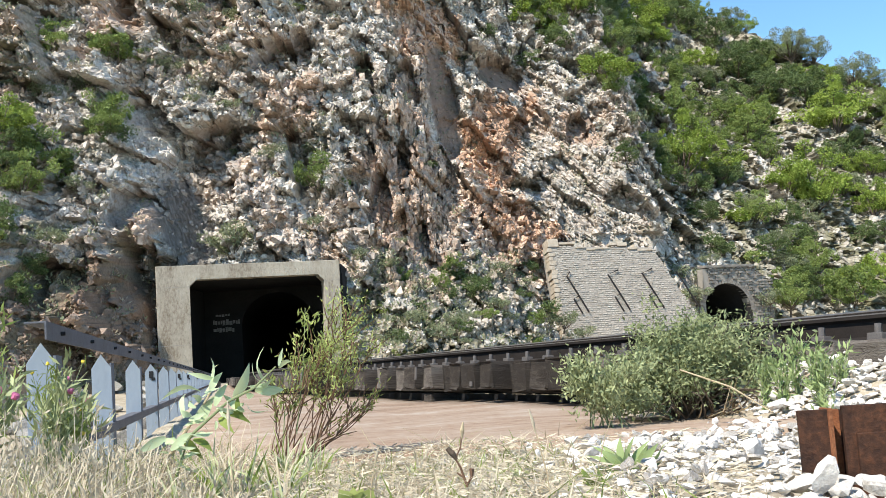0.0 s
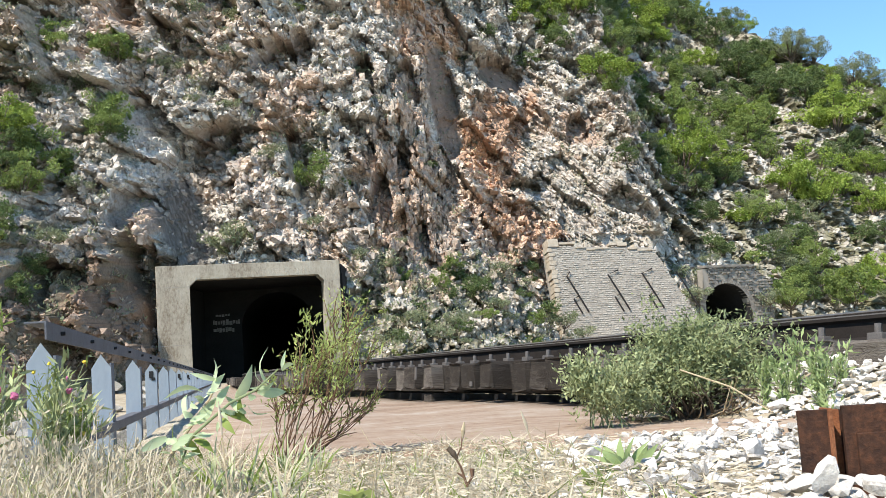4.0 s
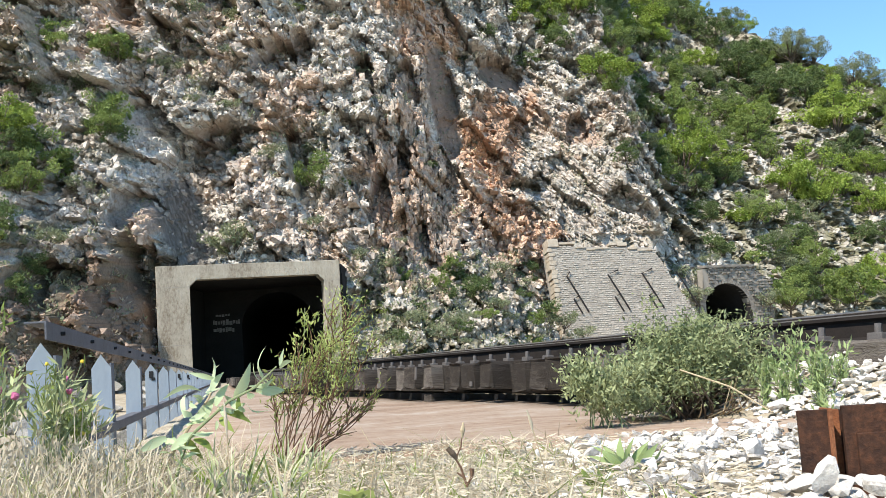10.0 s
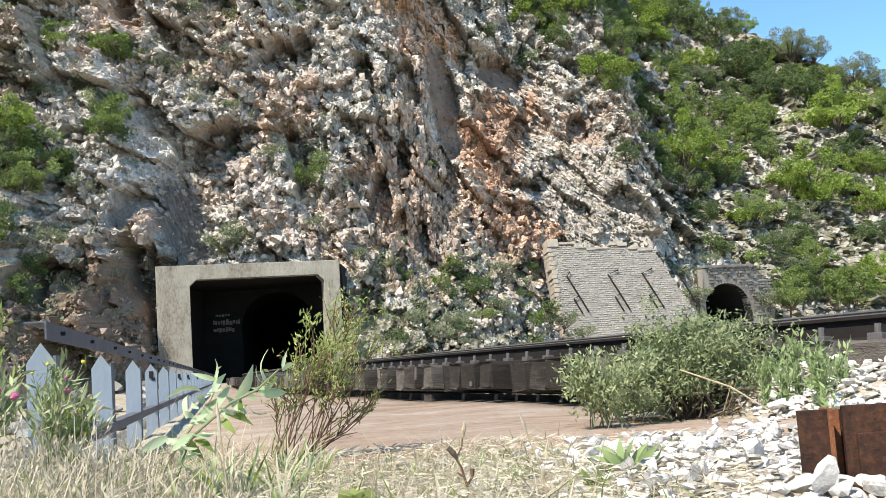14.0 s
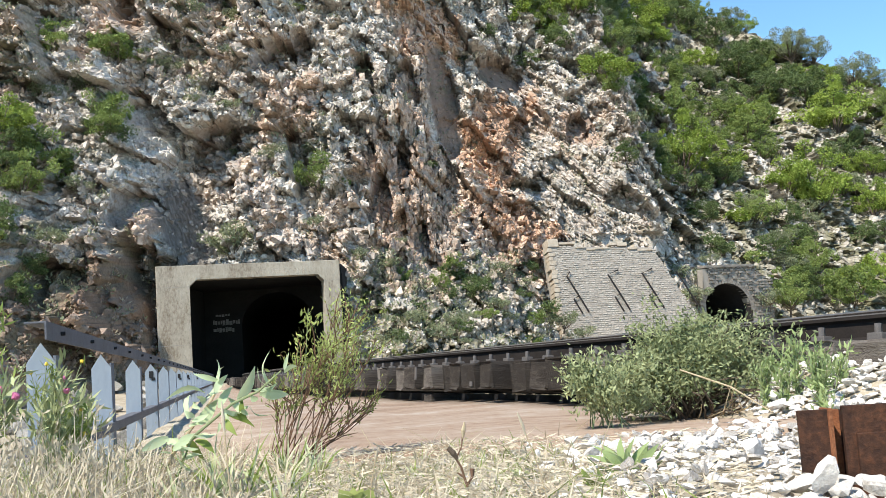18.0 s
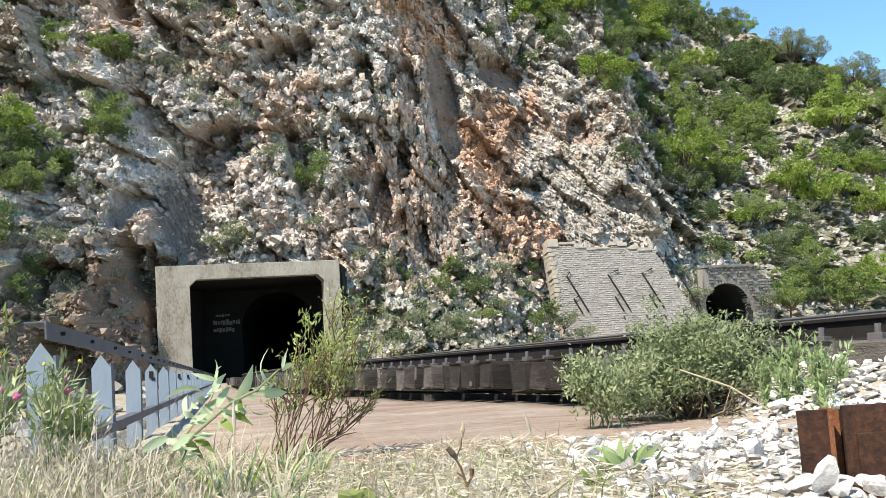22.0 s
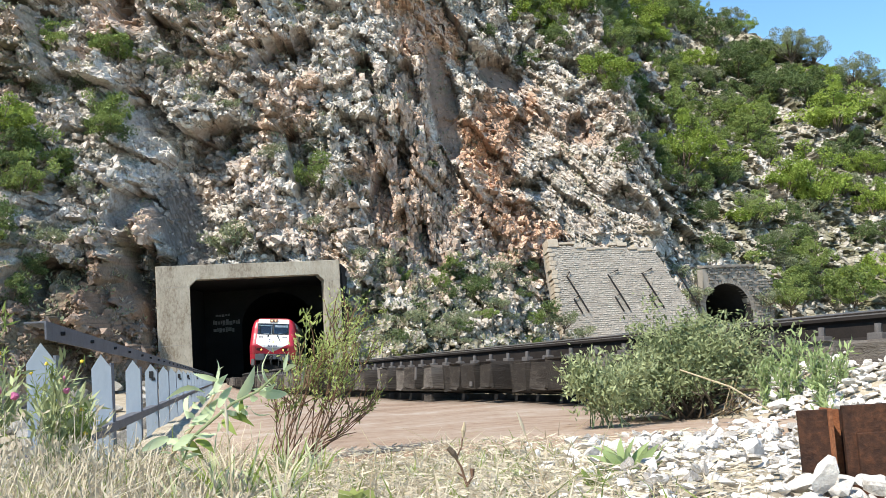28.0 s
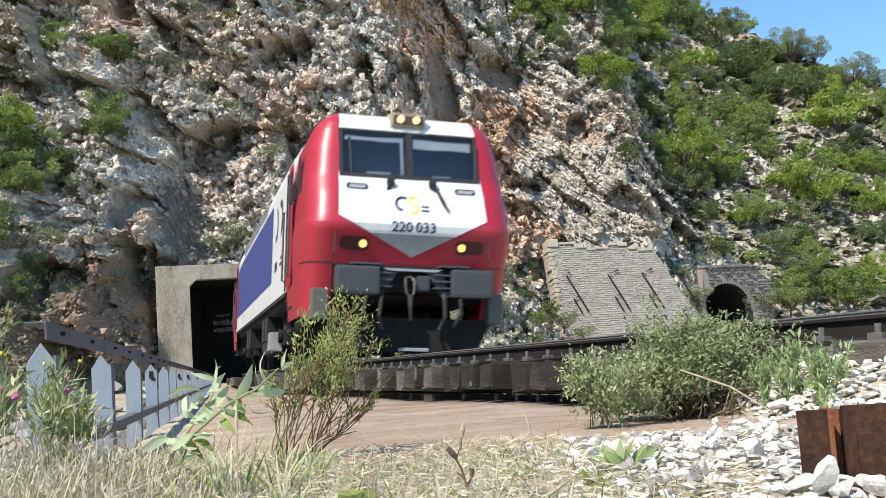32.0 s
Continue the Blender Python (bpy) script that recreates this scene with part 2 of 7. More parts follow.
def rock_mat(name, pieces):
    """Limestone: grey with pale faces and dark lichen, ochre where it broke away lately, brown that is part rock tone
    and part shade painted into hollows. Loose pieces each take a tone of their own.
    """
    m = bpy.data.materials.new(name)
    m.use_nodes = True
    n, l = m.node_tree.nodes, m.node_tree.links
    b = n["Principled BSDF"]
    b.inputs["Roughness"].default_value = 0.93
    b.inputs["Specular IOR Level"].default_value = 0.2
    tc = n.new("ShaderNodeTexCoord")

    def noisy(scale, detail=6, rough=0.65):
        t = n.new("ShaderNodeTexNoise")
        t.inputs["Scale"].default_value, t.inputs["Detail"].default_value, t.inputs["Roughness"].default_value = scale, detail, rough
        l.new(tc.outputs["Object"], t.inputs["Vector"])
        return t.outputs["Fac"]

    def ramp(fac, stops):
        r = n.new("ShaderNodeValToRGB")
        r.color_ramp.elements[0].position, r.color_ramp.elements[0].color = stops[0][0], (*stops[0][1], 1)
        r.color_ramp.elements[1].position, r.color_ramp.elements[1].color = stops[-1][0], (*stops[-1][1], 1)
        for p, c in stops[1:-1]:
            e = r.color_ramp.elements.new(p)
            e.color = (*c, 1)
        l.new(fac, r.inputs[0])
        return r.outputs[0]

    def blend(fac, a, c):
        x = n.new("ShaderNodeMix")
        x.data_type = "RGBA"
        l.new(fac, x.inputs[0])
        l.new(a, x.inputs[6])
        l.new(c, x.inputs[7])
        return x.outputs[2]

    def times(a, c, amount):
        x = n.new("ShaderNodeMix")
        x.data_type, x.blend_type = "RGBA", "MULTIPLY"
        x.inputs[0].default_value = amount
        l.new(a, x.inputs[6])
        l.new(c, x.inputs[7])
        return x.outputs[2]

    def read(name):
        a = n.new("ShaderNodeAttribute")
        a.attribute_name = name
        return a.outputs["Fac"]

    grey = ramp(noisy(1.3, 9, 0.72), [(0.34, (0.21, 0.19, 0.167)), (0.44, (0.435, 0.40, 0.358)), (0.54, (0.59, 0.553, 0.50)), (0.66, (0.78, 0.74, 0.675))])
    warm = ramp(noisy(0.9, 7, 0.7), [(0.36, (0.30, 0.245, 0.19)), (0.64, (0.58, 0.49, 0.395))])
    veil = ramp(noisy(0.33, 6, 0.7), [(0.46, (0.0, 0.0, 0.0)), (0.60, (0.58, 0.58, 0.58))])
    base = blend(veil, grey, warm)
    ochre = ramp(noisy(1.6, 9, 0.72), [(0.32, (0.30, 0.165, 0.105)), (0.48, (0.52, 0.325, 0.215)), (0.66, (0.72, 0.54, 0.40))])
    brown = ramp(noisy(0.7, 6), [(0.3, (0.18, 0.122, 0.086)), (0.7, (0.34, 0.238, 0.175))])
    scrub = ramp(noisy(3.0, 6), [(0.35, (0.09, 0.083, 0.05)), (0.65, (0.22, 0.205, 0.13))])
    col = blend(read("ochre"), base, ochre)
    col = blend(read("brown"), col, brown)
    col = blend(read("scrub"), col, scrub)
    # dark streaked tone of the gully slab, with its shade put into the colour
    mp = n.new("ShaderNodeMapping")
    mp.inputs["Scale"].default_value, mp.inputs["Rotation"].default_value = (1, 1, 0.14), (0, radians(19), 0)
    l.new(tc.outputs["Object"], mp.inputs["Vector"])
    streak = n.new("ShaderNodeTexNoise")
    streak.inputs["Scale"].default_value, streak.inputs["Detail"].default_value, streak.inputs["Roughness"].default_value = 3.0, 8, 0.7
    l.new(mp.outputs[0], streak.inputs["Vector"])
    col = blend(read("shaded_slab"), col, ramp(streak.outputs["Fac"], [(0.34, (0.105, 0.09, 0.075)), (0.5, (0.18, 0.16, 0.138)), (0.66, (0.30, 0.275, 0.245))]))
    if pieces:
        g = n.new("ShaderNodeNewGeometry")
        col = times(col, ramp(g.outputs["Random Per Island"], [(0.0, (0.66, 0.65, 0.63)), (0.4, (0.93, 0.92, 0.91)), (0.8, (1.16, 1.15, 1.14)), (1.0, (1.42, 1.41, 1.39))]), 1.0)
    # lichen specks and grit
    col = times(col, ramp(noisy(6.0, 8, 0.8), [(0.38, (0.45, 0.43, 0.41)), (0.48, (1.0, 1.0, 1.0)), (0.62, (1.15, 1.15, 1.14))]), 0.7)
    l.new(col, b.inputs["Base Color"])
    bp = n.new("ShaderNodeBump")
    bp.inputs["Strength"].default_value, bp.inputs["Distance"].default_value = 0.55, 0.10
    l.new(noisy(4.5, 9, 0.7), bp.inputs["Height"])
    l.new(bp.outputs[0], b.inputs["Normal"])
    return m


ROCK = rock_mat("cliff_limestone", False)
CHUNK = rock_mat("broken_limestone", True)
CONCRETE = stuff_mat("weathered_concrete", [(0.085, 0.066, 0.048), (0.21, 0.172, 0.128), (0.32, 0.282, 0.222), (0.375, 0.335, 0.268), (0.43, 0.385, 0.315)], 0.5, 0.9, 0.5, fine=11, spread=0.36, stretch=(1.6, 1.6, 0.8))
# near-black tone for all tunnel interiors
BLACK_CONCRETE = stuff_mat("near_black_concrete", [(0.010, 0.0095, 0.009), (0.028, 0.026, 0.025)], 0.8, 0.95, 0.3)
STONE = stuff_mat("grey_wall_stone", [(0.22, 0.192, 0.16), (0.375, 0.335, 0.285), (0.49, 0.445, 0.385)], 1.1, 0.92, 0.5, fine=9)
PALE_STONE = stuff_mat("pale_wall_stone", [(0.28, 0.23, 0.175), (0.50, 0.43, 0.34)], 1.5, 0.92, 0.4, fine=9)
TUNNEL_STONE = stuff_mat("dark_rough_stone", [(0.09, 0.08, 0.068), (0.20, 0.18, 0.155), (0.34, 0.31, 0.27)], 1.5, 0.92, 0.5, fine=7)
MORTAR = stuff_mat("old_mortar", [(0.22, 0.197, 0.168), (0.36, 0.325, 0.28)], 2.0, 0.95, 0.3)
TIMBER = stuff_mat("grey_weathered_timber", [(0.032, 0.026, 0.021), (0.088, 0.073, 0.061), (0.165, 0.143, 0.122)], 4.0, 0.9, 0.8, fine=9, stretch=(0.5, 1.2, 9.0), vary=0.5)
RAIL_RUST = stuff_mat("rusty_rail", [(0.010, 0.008, 0.007), (0.026, 0.020, 0.017)], 6.0, 0.85, 0.2)
RAIL_HEAD = stuff_mat("worn_rail_head", [(0.16, 0.145, 0.13), (0.26, 0.24, 0.22)], 3.0, 0.45, 0.1, metal=0.7, stretch=(4, 0.3, 4))
CLIP = stuff_mat("grey_rail_clip", [(0.09, 0.08, 0.075), (0.17, 0.155, 0.145)], 20.0, 0.7, 0.2, metal=0.3)
DECK = stuff_mat("dusty_deck", [(0.15, 0.105, 0.072), (0.28, 0.195, 0.138), (0.34, 0.268, 0.208), (0.45, 0.40, 0.34)], 1.5, 0.9, 0.5, fine=9, spread=0.42, stretch=(0.8, 1.5, 1))
FENCE = stuff_mat("grey_painted_steel", [(0.22, 0.255, 0.295), (0.26, 0.30, 0.345), (0.29, 0.33, 0.375)], 3.0, 0.55, 0.06, metal=0.1, fine=10, vary=0.15, stretch=(1, 1, 0.4))
FENCE_RAIL = stuff_mat("worn_grey_rail", [(0.085, 0.085, 0.095), (0.15, 0.152, 0.168)], 4.0, 0.6, 0.15, fine=9)
FENCE_DARK = stuff_mat("dull_grey_steel", [(0.10, 0.11, 0.125), (0.21, 0.22, 0.245)], 6.0, 0.6, 0.15, metal=0.2)
RUST = stuff_mat("rusted_steel", [(0.018, 0.011, 0.009), (0.055, 0.026, 0.016), (0.125, 0.052, 0.026)], 9.0, 0.8, 0.5, metal=0.2, fine=7)
DIRT = stuff_mat("dry_stony_soil", [(0.20, 0.165, 0.115), (0.34, 0.29, 0.215), (0.47, 0.42, 0.34)], 1.6, 0.95, 0.7, fine=22)
RUBBLE = stuff_mat("grey_rubble", [(0.10, 0.092, 0.08), (0.22, 0.205, 0.18), (0.38, 0.36, 0.325)], 3.0, 0.92, 0.5, fine=8, vary=0.3)
BALLAST = stuff_mat("white_limestone_ballast", [(0.33, 0.295, 0.255), (0.54, 0.50, 0.45), (0.72, 0.68, 0.625)], 9.0, 0.9, 0.6, fine=8, vary=0.35)
DARKSTEEL = stuff_mat("black_steel", [(0.012, 0.012, 0.013), (0.035, 0.034, 0.034)], 8.0, 0.6, 0.2, metal=0.3)
PIPE = stuff_mat("black_iron_rod", [(0.015, 0.013, 0.012), (0.03, 0.026, 0.024)], 8.0, 0.7, 0.2)
BARK = stuff_mat("bark", [(0.07, 0.05, 0.035), (0.15, 0.115, 0.085)], 6.0, 0.9, 0.5, stretch=(2, 2, 0.5))
DRYSTEM = stuff_mat("dry_stem", [(0.30, 0.23, 0.14), (0.50, 0.41, 0.27)], 20.0, 0.8, 0.1)
REDSTEM = stuff_mat("reddish_woody_stem", [(0.10, 0.055, 0.035), (0.20, 0.12, 0.075)], 20.0, 0.8, 0.1)
GREENSTEM = stuff_mat("green_stem", [(0.16, 0.20, 0.09), (0.27, 0.30, 0.16)], 20.0, 0.7, 0.1)
BRIGHT_LEAF = leaf_mat("bright_green_leaves", (0.12, 0.18, 0.028), (0.35, 0.44, 0.09), 0.3)
MID_LEAF = leaf_mat("mid_green_leaves", (0.1, 0.145, 0.036), (0.28, 0.345, 0.105), 0.28)
DARK_LEAF = leaf_mat("dark_green_leaves", (0.055, 0.085, 0.028), (0.165, 0.215, 0.078), 0.22)
GREY_LEAF = leaf_mat("grey_green_leaves", (0.115, 0.137, 0.07), (0.31, 0.335, 0.195), 0.25)
SAGE_LEAF = leaf_mat("sage_green_leaves", (0.11, 0.138, 0.048), (0.50, 0.535, 0.29), 0.22, 0.75)
YOUNG_LEAF = leaf_mat("young_green_leaves", (0.15, 0.215, 0.07), (0.42, 0.50, 0.23))
TIP_LEAF = leaf_mat("yellow_green_tips", (0.20, 0.25, 0.06), (0.50, 0.55, 0.20), 0.35)
MID_TIP = leaf_mat("olive_green_tips", (0.12, 0.15, 0.04), (0.34, 0.38, 0.12), 0.35)
PALE_BLADE = leaf_mat("pale_grass_blades", (0.33, 0.37, 0.17), (0.62, 0.64, 0.40), 0.3, 0.8)
PALE_LEAF = leaf_mat("pale_green_leaves", (0.36, 0.45, 0.23), (0.64, 0.71, 0.47), 0.35, 0.85)
LIME_LEAF = leaf_mat("yellow_green_leaves", (0.14, 0.20, 0.04), (0.30, 0.36, 0.10), 0.4)
STRAW = leaf_mat("straw", (0.18, 0.132, 0.075), (0.84, 0.75, 0.575), 0.25, 0.8)
PINK = leaf_mat("pink_petals", (0.50, 0.10, 0.22), (0.70, 0.24, 0.40), 0.3)

# ---- the hillside ----
ICO_BM = bmesh.new()
bmesh.ops.create_icosphere(ICO_BM, subdivisions=2, radius=1)
ICO_V = np.array([v.co[:] for v in ICO_BM.verts])
ICO_F = np.array([[v.index for v in f.verts] for f in ICO_BM.faces])
ICO_BM.free()
ICO_BM = bmesh.new()
bmesh.ops.create_icosphere(ICO_BM, subdivisions=1, radius=1)
SMALL_V = np.array([v.co[:] for v in ICO_BM.verts]) * 1.1
SMALL_F = np.array([[v.index for v in f.verts] for f in ICO_BM.faces])
ICO_BM.free()


def unit(v):
    return v / np.maximum(np.linalg.norm(v, axis=-1, keepdims=True), 1e-9)


EDGE_NOISE = {}


def ellipse(x, z, cx, cz, rx, rz, lean=0.0, rough=0.8, seed=0):
    """1 inside an uneven, angular patch, 0 outside."""
    u = (x - cx - lean * (z - cz)) / rx
    v = (z - cz) / rz
    key = seed % 5
    if key not in EDGE_NOISE:
        EDGE_NOISE[key] = 0.8 * (fbm(x / 1.6, z / 1.6, 0.3, 40 + key, 3) - 0.5) + 0.3 * facets(x / 0.9 + 0.3 * z, z / 1.1, 140 + 7 * key, 1.0, 1.0)[0]
    d = np.sqrt(u * u + v * v) + rough * EDGE_NOISE[key] * 1.5
    return np.clip((1.12 - d) / 0.2, 0, 1)


HILL = {}


def build_hillside():
    xs = np.concatenate([np.linspace(-400, -60, 30)[:-1], np.linspace(-60, -33, 60)[:-1], np.arange(-33, 22, 0.12)[:-1], np.arange(22, 30, 0.16), np.linspace(30, 85, 210)[1:], np.linspace(85, 400, 40)[1:]])
    v = np.concatenate([np.linspace(0, 1, 340), 1 + np.linspace(0, 1, 45)[1:], 2 + np.linspace(0, 1, 26)[1:] ** 2])
    X, V = np.meshgrid(xs, v)
    crest = np.interp(X, CREST_X, CREST)
    knee = np.minimum(crest - 1, 41.0)
    Z = -3.0 + (knee + 3.0) * np.clip(V, 0, 1) + (crest - knee) * np.clip(V - 1, 0, 1)
    Y = cliff_y(X, Z)
    back = np.clip(V - 2, 0, 1)
    Y = Y + back * 700
    Z = Z - back * 25 + np.clip(back * 8, 0, 1) * 6 * (fbm(X / 30, Y / 30, 0, 8, 3) - 0.5)
    # wander the lattice a little, so that no joint runs straight
    wu = 0.45 * (fbm(X / 2.5, Z / 2.5, 0.4, 101, 3) - 0.5)
    wv = 0.45 * (fbm(X / 2.5, Z / 2.5, 0.8, 111, 3) - 0.5)
    U, W = X + wu, Z + wv
    ribs = np.clip(ellipse(X, Z, -2.2, 16.0, 3.6, 11.0, 0.0, 0.6, 20), 0, 1)
    beds = np.clip(ellipse(X, Z, 13.0, 19.5, 6.5, 10.5, -0.35, 0.6, 21), 0, 1)
    wood = np.clip((X - 22 - 0.25 * (Z - 12)) / 6, 0, 1)
    left = np.clip((-19.5 - 0.32 * (Z - 10) - X) / 4, 0, 1)
    big, e1 = facets(U / 3.4 + 0.15 * W, W / 4.6, 1, 1.0, 1.6)
    mid, e2 = facets(U / 1.35 + 0.15 * W, W / 1.5 - 0.08 * U, 21, 1.1, 1.9)
    mid2, _ = facets(U / 1.0 - 0.2 * W, W / 1.1 + 0.1 * U, 25, 1.1, 1.9)
    fine, e3 = facets(U / 0.55 - 0.2 * W, W / 0.48 + 0.15 * U, 41, 1.1, 2.1)
    fine2, _ = facets(U / 0.42 + 0.3 * W, W / 0.5 - 0.2 * U, 45, 1.1, 2.1)
    chip, _ = facets(U / 0.25 + 0.3 * W, W / 0.21 - 0.2 * U, 91, 1.2, 2.2)
    rib, e4 = facets(U / 0.95, W / 2.8 + 0.1 * U, 61, 1.4, 1.8)
    bed, e5 = facets((U + 0.85 * W) / 0.75, (0.85 * U - W) / 2.6, 81, 0.8, 1.5)
    # sharp crests where two sets of faces meet
    mid, fine = np.maximum(mid, mid2 - 0.1), np.maximum(fine, fine2 - 0.1)
    slab = ellipse(X, Z, -17.9, 10.9, 1.15, 3.6, -0.32, 0.35, 1)
    cleft = ellipse(X, Z, 1.0, 24.0, 1.35, 6.2, -0.08, 0.3, 2)
    dark_face = ellipse(X, Z, 7.0, 29.2, 2.5, 2.3, 0.1, 0.3, 3)

    def undercut(cx, cz, rx, rz, k, seed, lean=0.0):
        """A hollow that is deepest under its upper lip."""
        return k * np.clip(Z - (cz - rz), 0, 9) * ellipse(X, Z, cx, cz, rx, rz, lean, 0.45, seed)

    high = np.maximum.reduce([
        0.6 * undercut(-12.3, 25.0, 1.3, 1.9, 1.0, 14, 0.3), 0.6 * undercut(-10.4, 26.3, 0.8, 1.7, 1.0, 31), 0.6 * undercut(-4.6, 13.2, 1.0, 2.2, 0.9, 32), 0.5 * undercut(-2.8, 17.0, 0.7, 2.6, 0.8, 33),
        0.3 * undercut(-2.2, 24.0, 0.9, 2.8, 0.7, 34), 0.6 * undercut(-1.7, 10.3, 0.7, 1.7, 0.9, 36), 0.8 * undercut(8.0, 16.3, 1.8, 0.9, 1.1, 11, 0.5), 0.6 * undercut(15.3, 24.3, 1.6, 1.0, 0.9, 37, 0.6)])
    low = np.maximum.reduce([
        0.7 * undercut(-20.2, 11.9, 1.0, 1.5, 1.0, 38), 0.4 * undercut(-19.7, 6.6, 1.2, 3.4, 0.7, 39), 0.6 * undercut(-23.2, 6.2, 1.7, 1.7, 0.9, 40), 0.6 * undercut(-16.6, 17.4, 1.5, 1.9, 0.9, 41, 0.5), 0.6 * undercut(-20.6, 11.3, 0.8, 1.4, 1.0, 43), 0.6 * undercut(-5.5, 24.6, 0.8, 1.5, 1.0, 44), 0.6 * undercut(14.6, 23.0, 1.3, 1.9, 0.8, 45, 0.2), 0.5 * undercut(-22.6, 28.2, 1.0, 2.2, 0.8, 42, -0.4),
        0.45 * undercut(7.0, 29.2, 2.5, 2.3, 1.0, 3, 0.1), 0.06 * undercut(1.0, 24.0, 1.35, 6.2, 1.0, 2, -0.08)])
    hollows = np.minimum(1.7 * np.maximum(high, low), 4.5)
    flat_in = np.clip(hollows / 0.8, 0, 1)
    smooth = np.clip(1 - 0.88 * np.maximum.reduce([slab, cleft, dark_face, 0.45 * flat_in]), 0, 1)
    block = mid * (1 - 0.6 * np.maximum(ribs, beds)) * (0.55 + 0.9 * fbm(X / 6, Z / 6, 0, 5, 2)) * 1.25
    relief = (2.9 * big + 1.35 * block + 1.7 * rib * ribs + 0.7 * bed * beds) * smooth + (0.46 * fine * (1 - 0.35 * beds) + 0.12 * chip) * (0.1 + 0.9 * smooth)
    relief = relief * (1 - 0.1 * wood) - hollows
    # held back behind the retaining wall and the old tunnel mouth
    relief = np.where((X > 8.6) & (X < 33) & (Z < 11.5), np.minimum(relief, 0.3), relief)
    # the jutting rib beside the portal, and the pale one above it
    relief = relief + 2.6 * ellipse(X, Z, -21.7, 6.4, 1.4, 3.4, -0.1, 0.35, 55) + 1.2 * ellipse(X, Z, -19.5, 10.2, 0.7, 2.2, 0, 0.4, 56) + 3.2 * ellipse(X, Z, -19.7, 2.6, 0.9, 3.4, -0.1, 0.35, 60)
    # upright grooves worn into the bare slab
    relief = relief + 0.10 * slab * (fbm((X + 0.34 * Z) / 0.5, Z / 3.0, 0.2, 83, 3) - 0.5)
    # long open cracks below the ochre scar
    for x0, z0, x1, z1 in ((4.2, 20.7, 6.9, 17.4), (4.0, 15.6, 9.4, 9.4), (5.6, 15.0, 8.0, 13.0)):
        ln = math.hypot(x1 - x0, z1 - z0)
        al = ((X - x0) * (x1 - x0) + (Z - z0) * (z1 - z0)) / ln
        of = ((X - x0) * (z1 - z0) - (Z - z0) * (x1 - x0)) / ln + 0.5 * (fbm(X / 0.9, Z / 0.9, 0.1, 87, 3) - 0.5)
        relief = relief - 0.9 * np.exp(-(of / 0.2) ** 2) * np.clip(al / 0.6, 0, 1) * np.clip((ln - al) / 0.6, 0, 1)
    cracks = 0.30 * np.clip(1 - e2 / 0.08, 0, 1) * smooth + 0.6 * np.clip(1 - e4 / 0.16, 0, 1) * ribs * smooth + 0.4 * np.clip(1 - e1 / 0.05, 0, 1) * smooth
    face = np.clip((Z + 1) / 3, 0, 1) * (1 - np.clip(back * 20, 0, 1))
    Y2 = Y - face * (relief - cracks)
    Z2 = Z + face * 0.30 * (fbm(X / 1.1, Z / 1.1, 0.7, 60, 3) - 0.5) * smooth
    X2 = X + face * 0.35 * (fbm(X / 1.3, Z / 1.3, 0.2, 70, 3) - 0.5) * smooth
    nz, nx = X.shape
    idx = np.arange(nz * nx).reshape(nz, nx)
    quads = np.stack([idx[:-1, :-1], idx[:-1, 1:], idx[1:, 1:], idx[1:, :-1]], -1).reshape(-1, 4)
    cx = X[:-1, :-1].ravel()
    cz = Z[:-1, :-1].ravel()
    hole = (cx > -17.6) & (cx < -7.6) & (cz < 7.4)
    hole |= (cx > 25.3) & (cx < 31.2) & (cz < 6.8)
    HILL.update(xs=xs, z=Z2, y=Y2)
    me = mesh_np("hillside", np.stack([X2, Y2, Z2], -1).reshape(-1, 3), quads[~hole])
    ochre = np.maximum.reduce([
        0.95 * ellipse(X, Z, 5.7, 22.8, 3.0, 3.8, 0.1, 0.6, 4), 0.9 * ellipse(X, Z, 9.4, 25.4, 0.9, 2.4, 0.5, 0.7, 5), 1.0 * ellipse(X, Z, 4.3, 18.4, 1.9, 3.6, -0.1, 0.6, 51),
        0.9 * ellipse(X, Z, 6.6, 12.6, 3.6, 2.8, -0.6, 0.9, 6), 0.55 * ellipse(X, Z, -2.6, 14, 3.4, 8.5, 0.0, 1.3, 7), 0.8 * ellipse(X, Z, 8.8, 10.2, 1.4, 1.6, -0.4, 0.8, 52)])
    ochre = np.maximum.reduce([
        ochre, 0.75 * ellipse(X, Z, -0.5, 31, 3.2, 4.5, 0.0, 1.2, 8), 0.6 * ellipse(X, Z, -21.3, 6.2, 1.2, 2.6, 0, 1.0, 9), 0.6 * ellipse(X, Z, -19.4, 10.0, 0.7, 1.6, 0, 0.9, 53), 0.55 * ellipse(X, Z, -11, 21.0, 2.2, 2.5, 0.2, 1.3, 10),
        0.5 * ellipse(X, Z, 14.8, 23.0, 2.6, 2.4, 0.2, 1.2, 16), 0.6 * ellipse(X, Z, 6.0, 11.0, 4.0, 4.2, -0.3, 1.1, 57), 0.75 * ellipse(X, Z, 5.9, 20.5, 2.4, 5.0, 0.1, 0.8, 58), 0.4 * ellipse(X, Z, 1.5, 13.0, 2.0, 5.0, 0.0, 1.2, 59), 0.5 * ellipse(X, Z, -23.5, 26.5, 1.6, 2.2, 0.2, 1.2, 54), 0.28 * np.clip((fbm(X / 5, Z / 5, 0.9, 90, 4) - 0.55) / 0.05, 0, 1) * (1 - wood)])
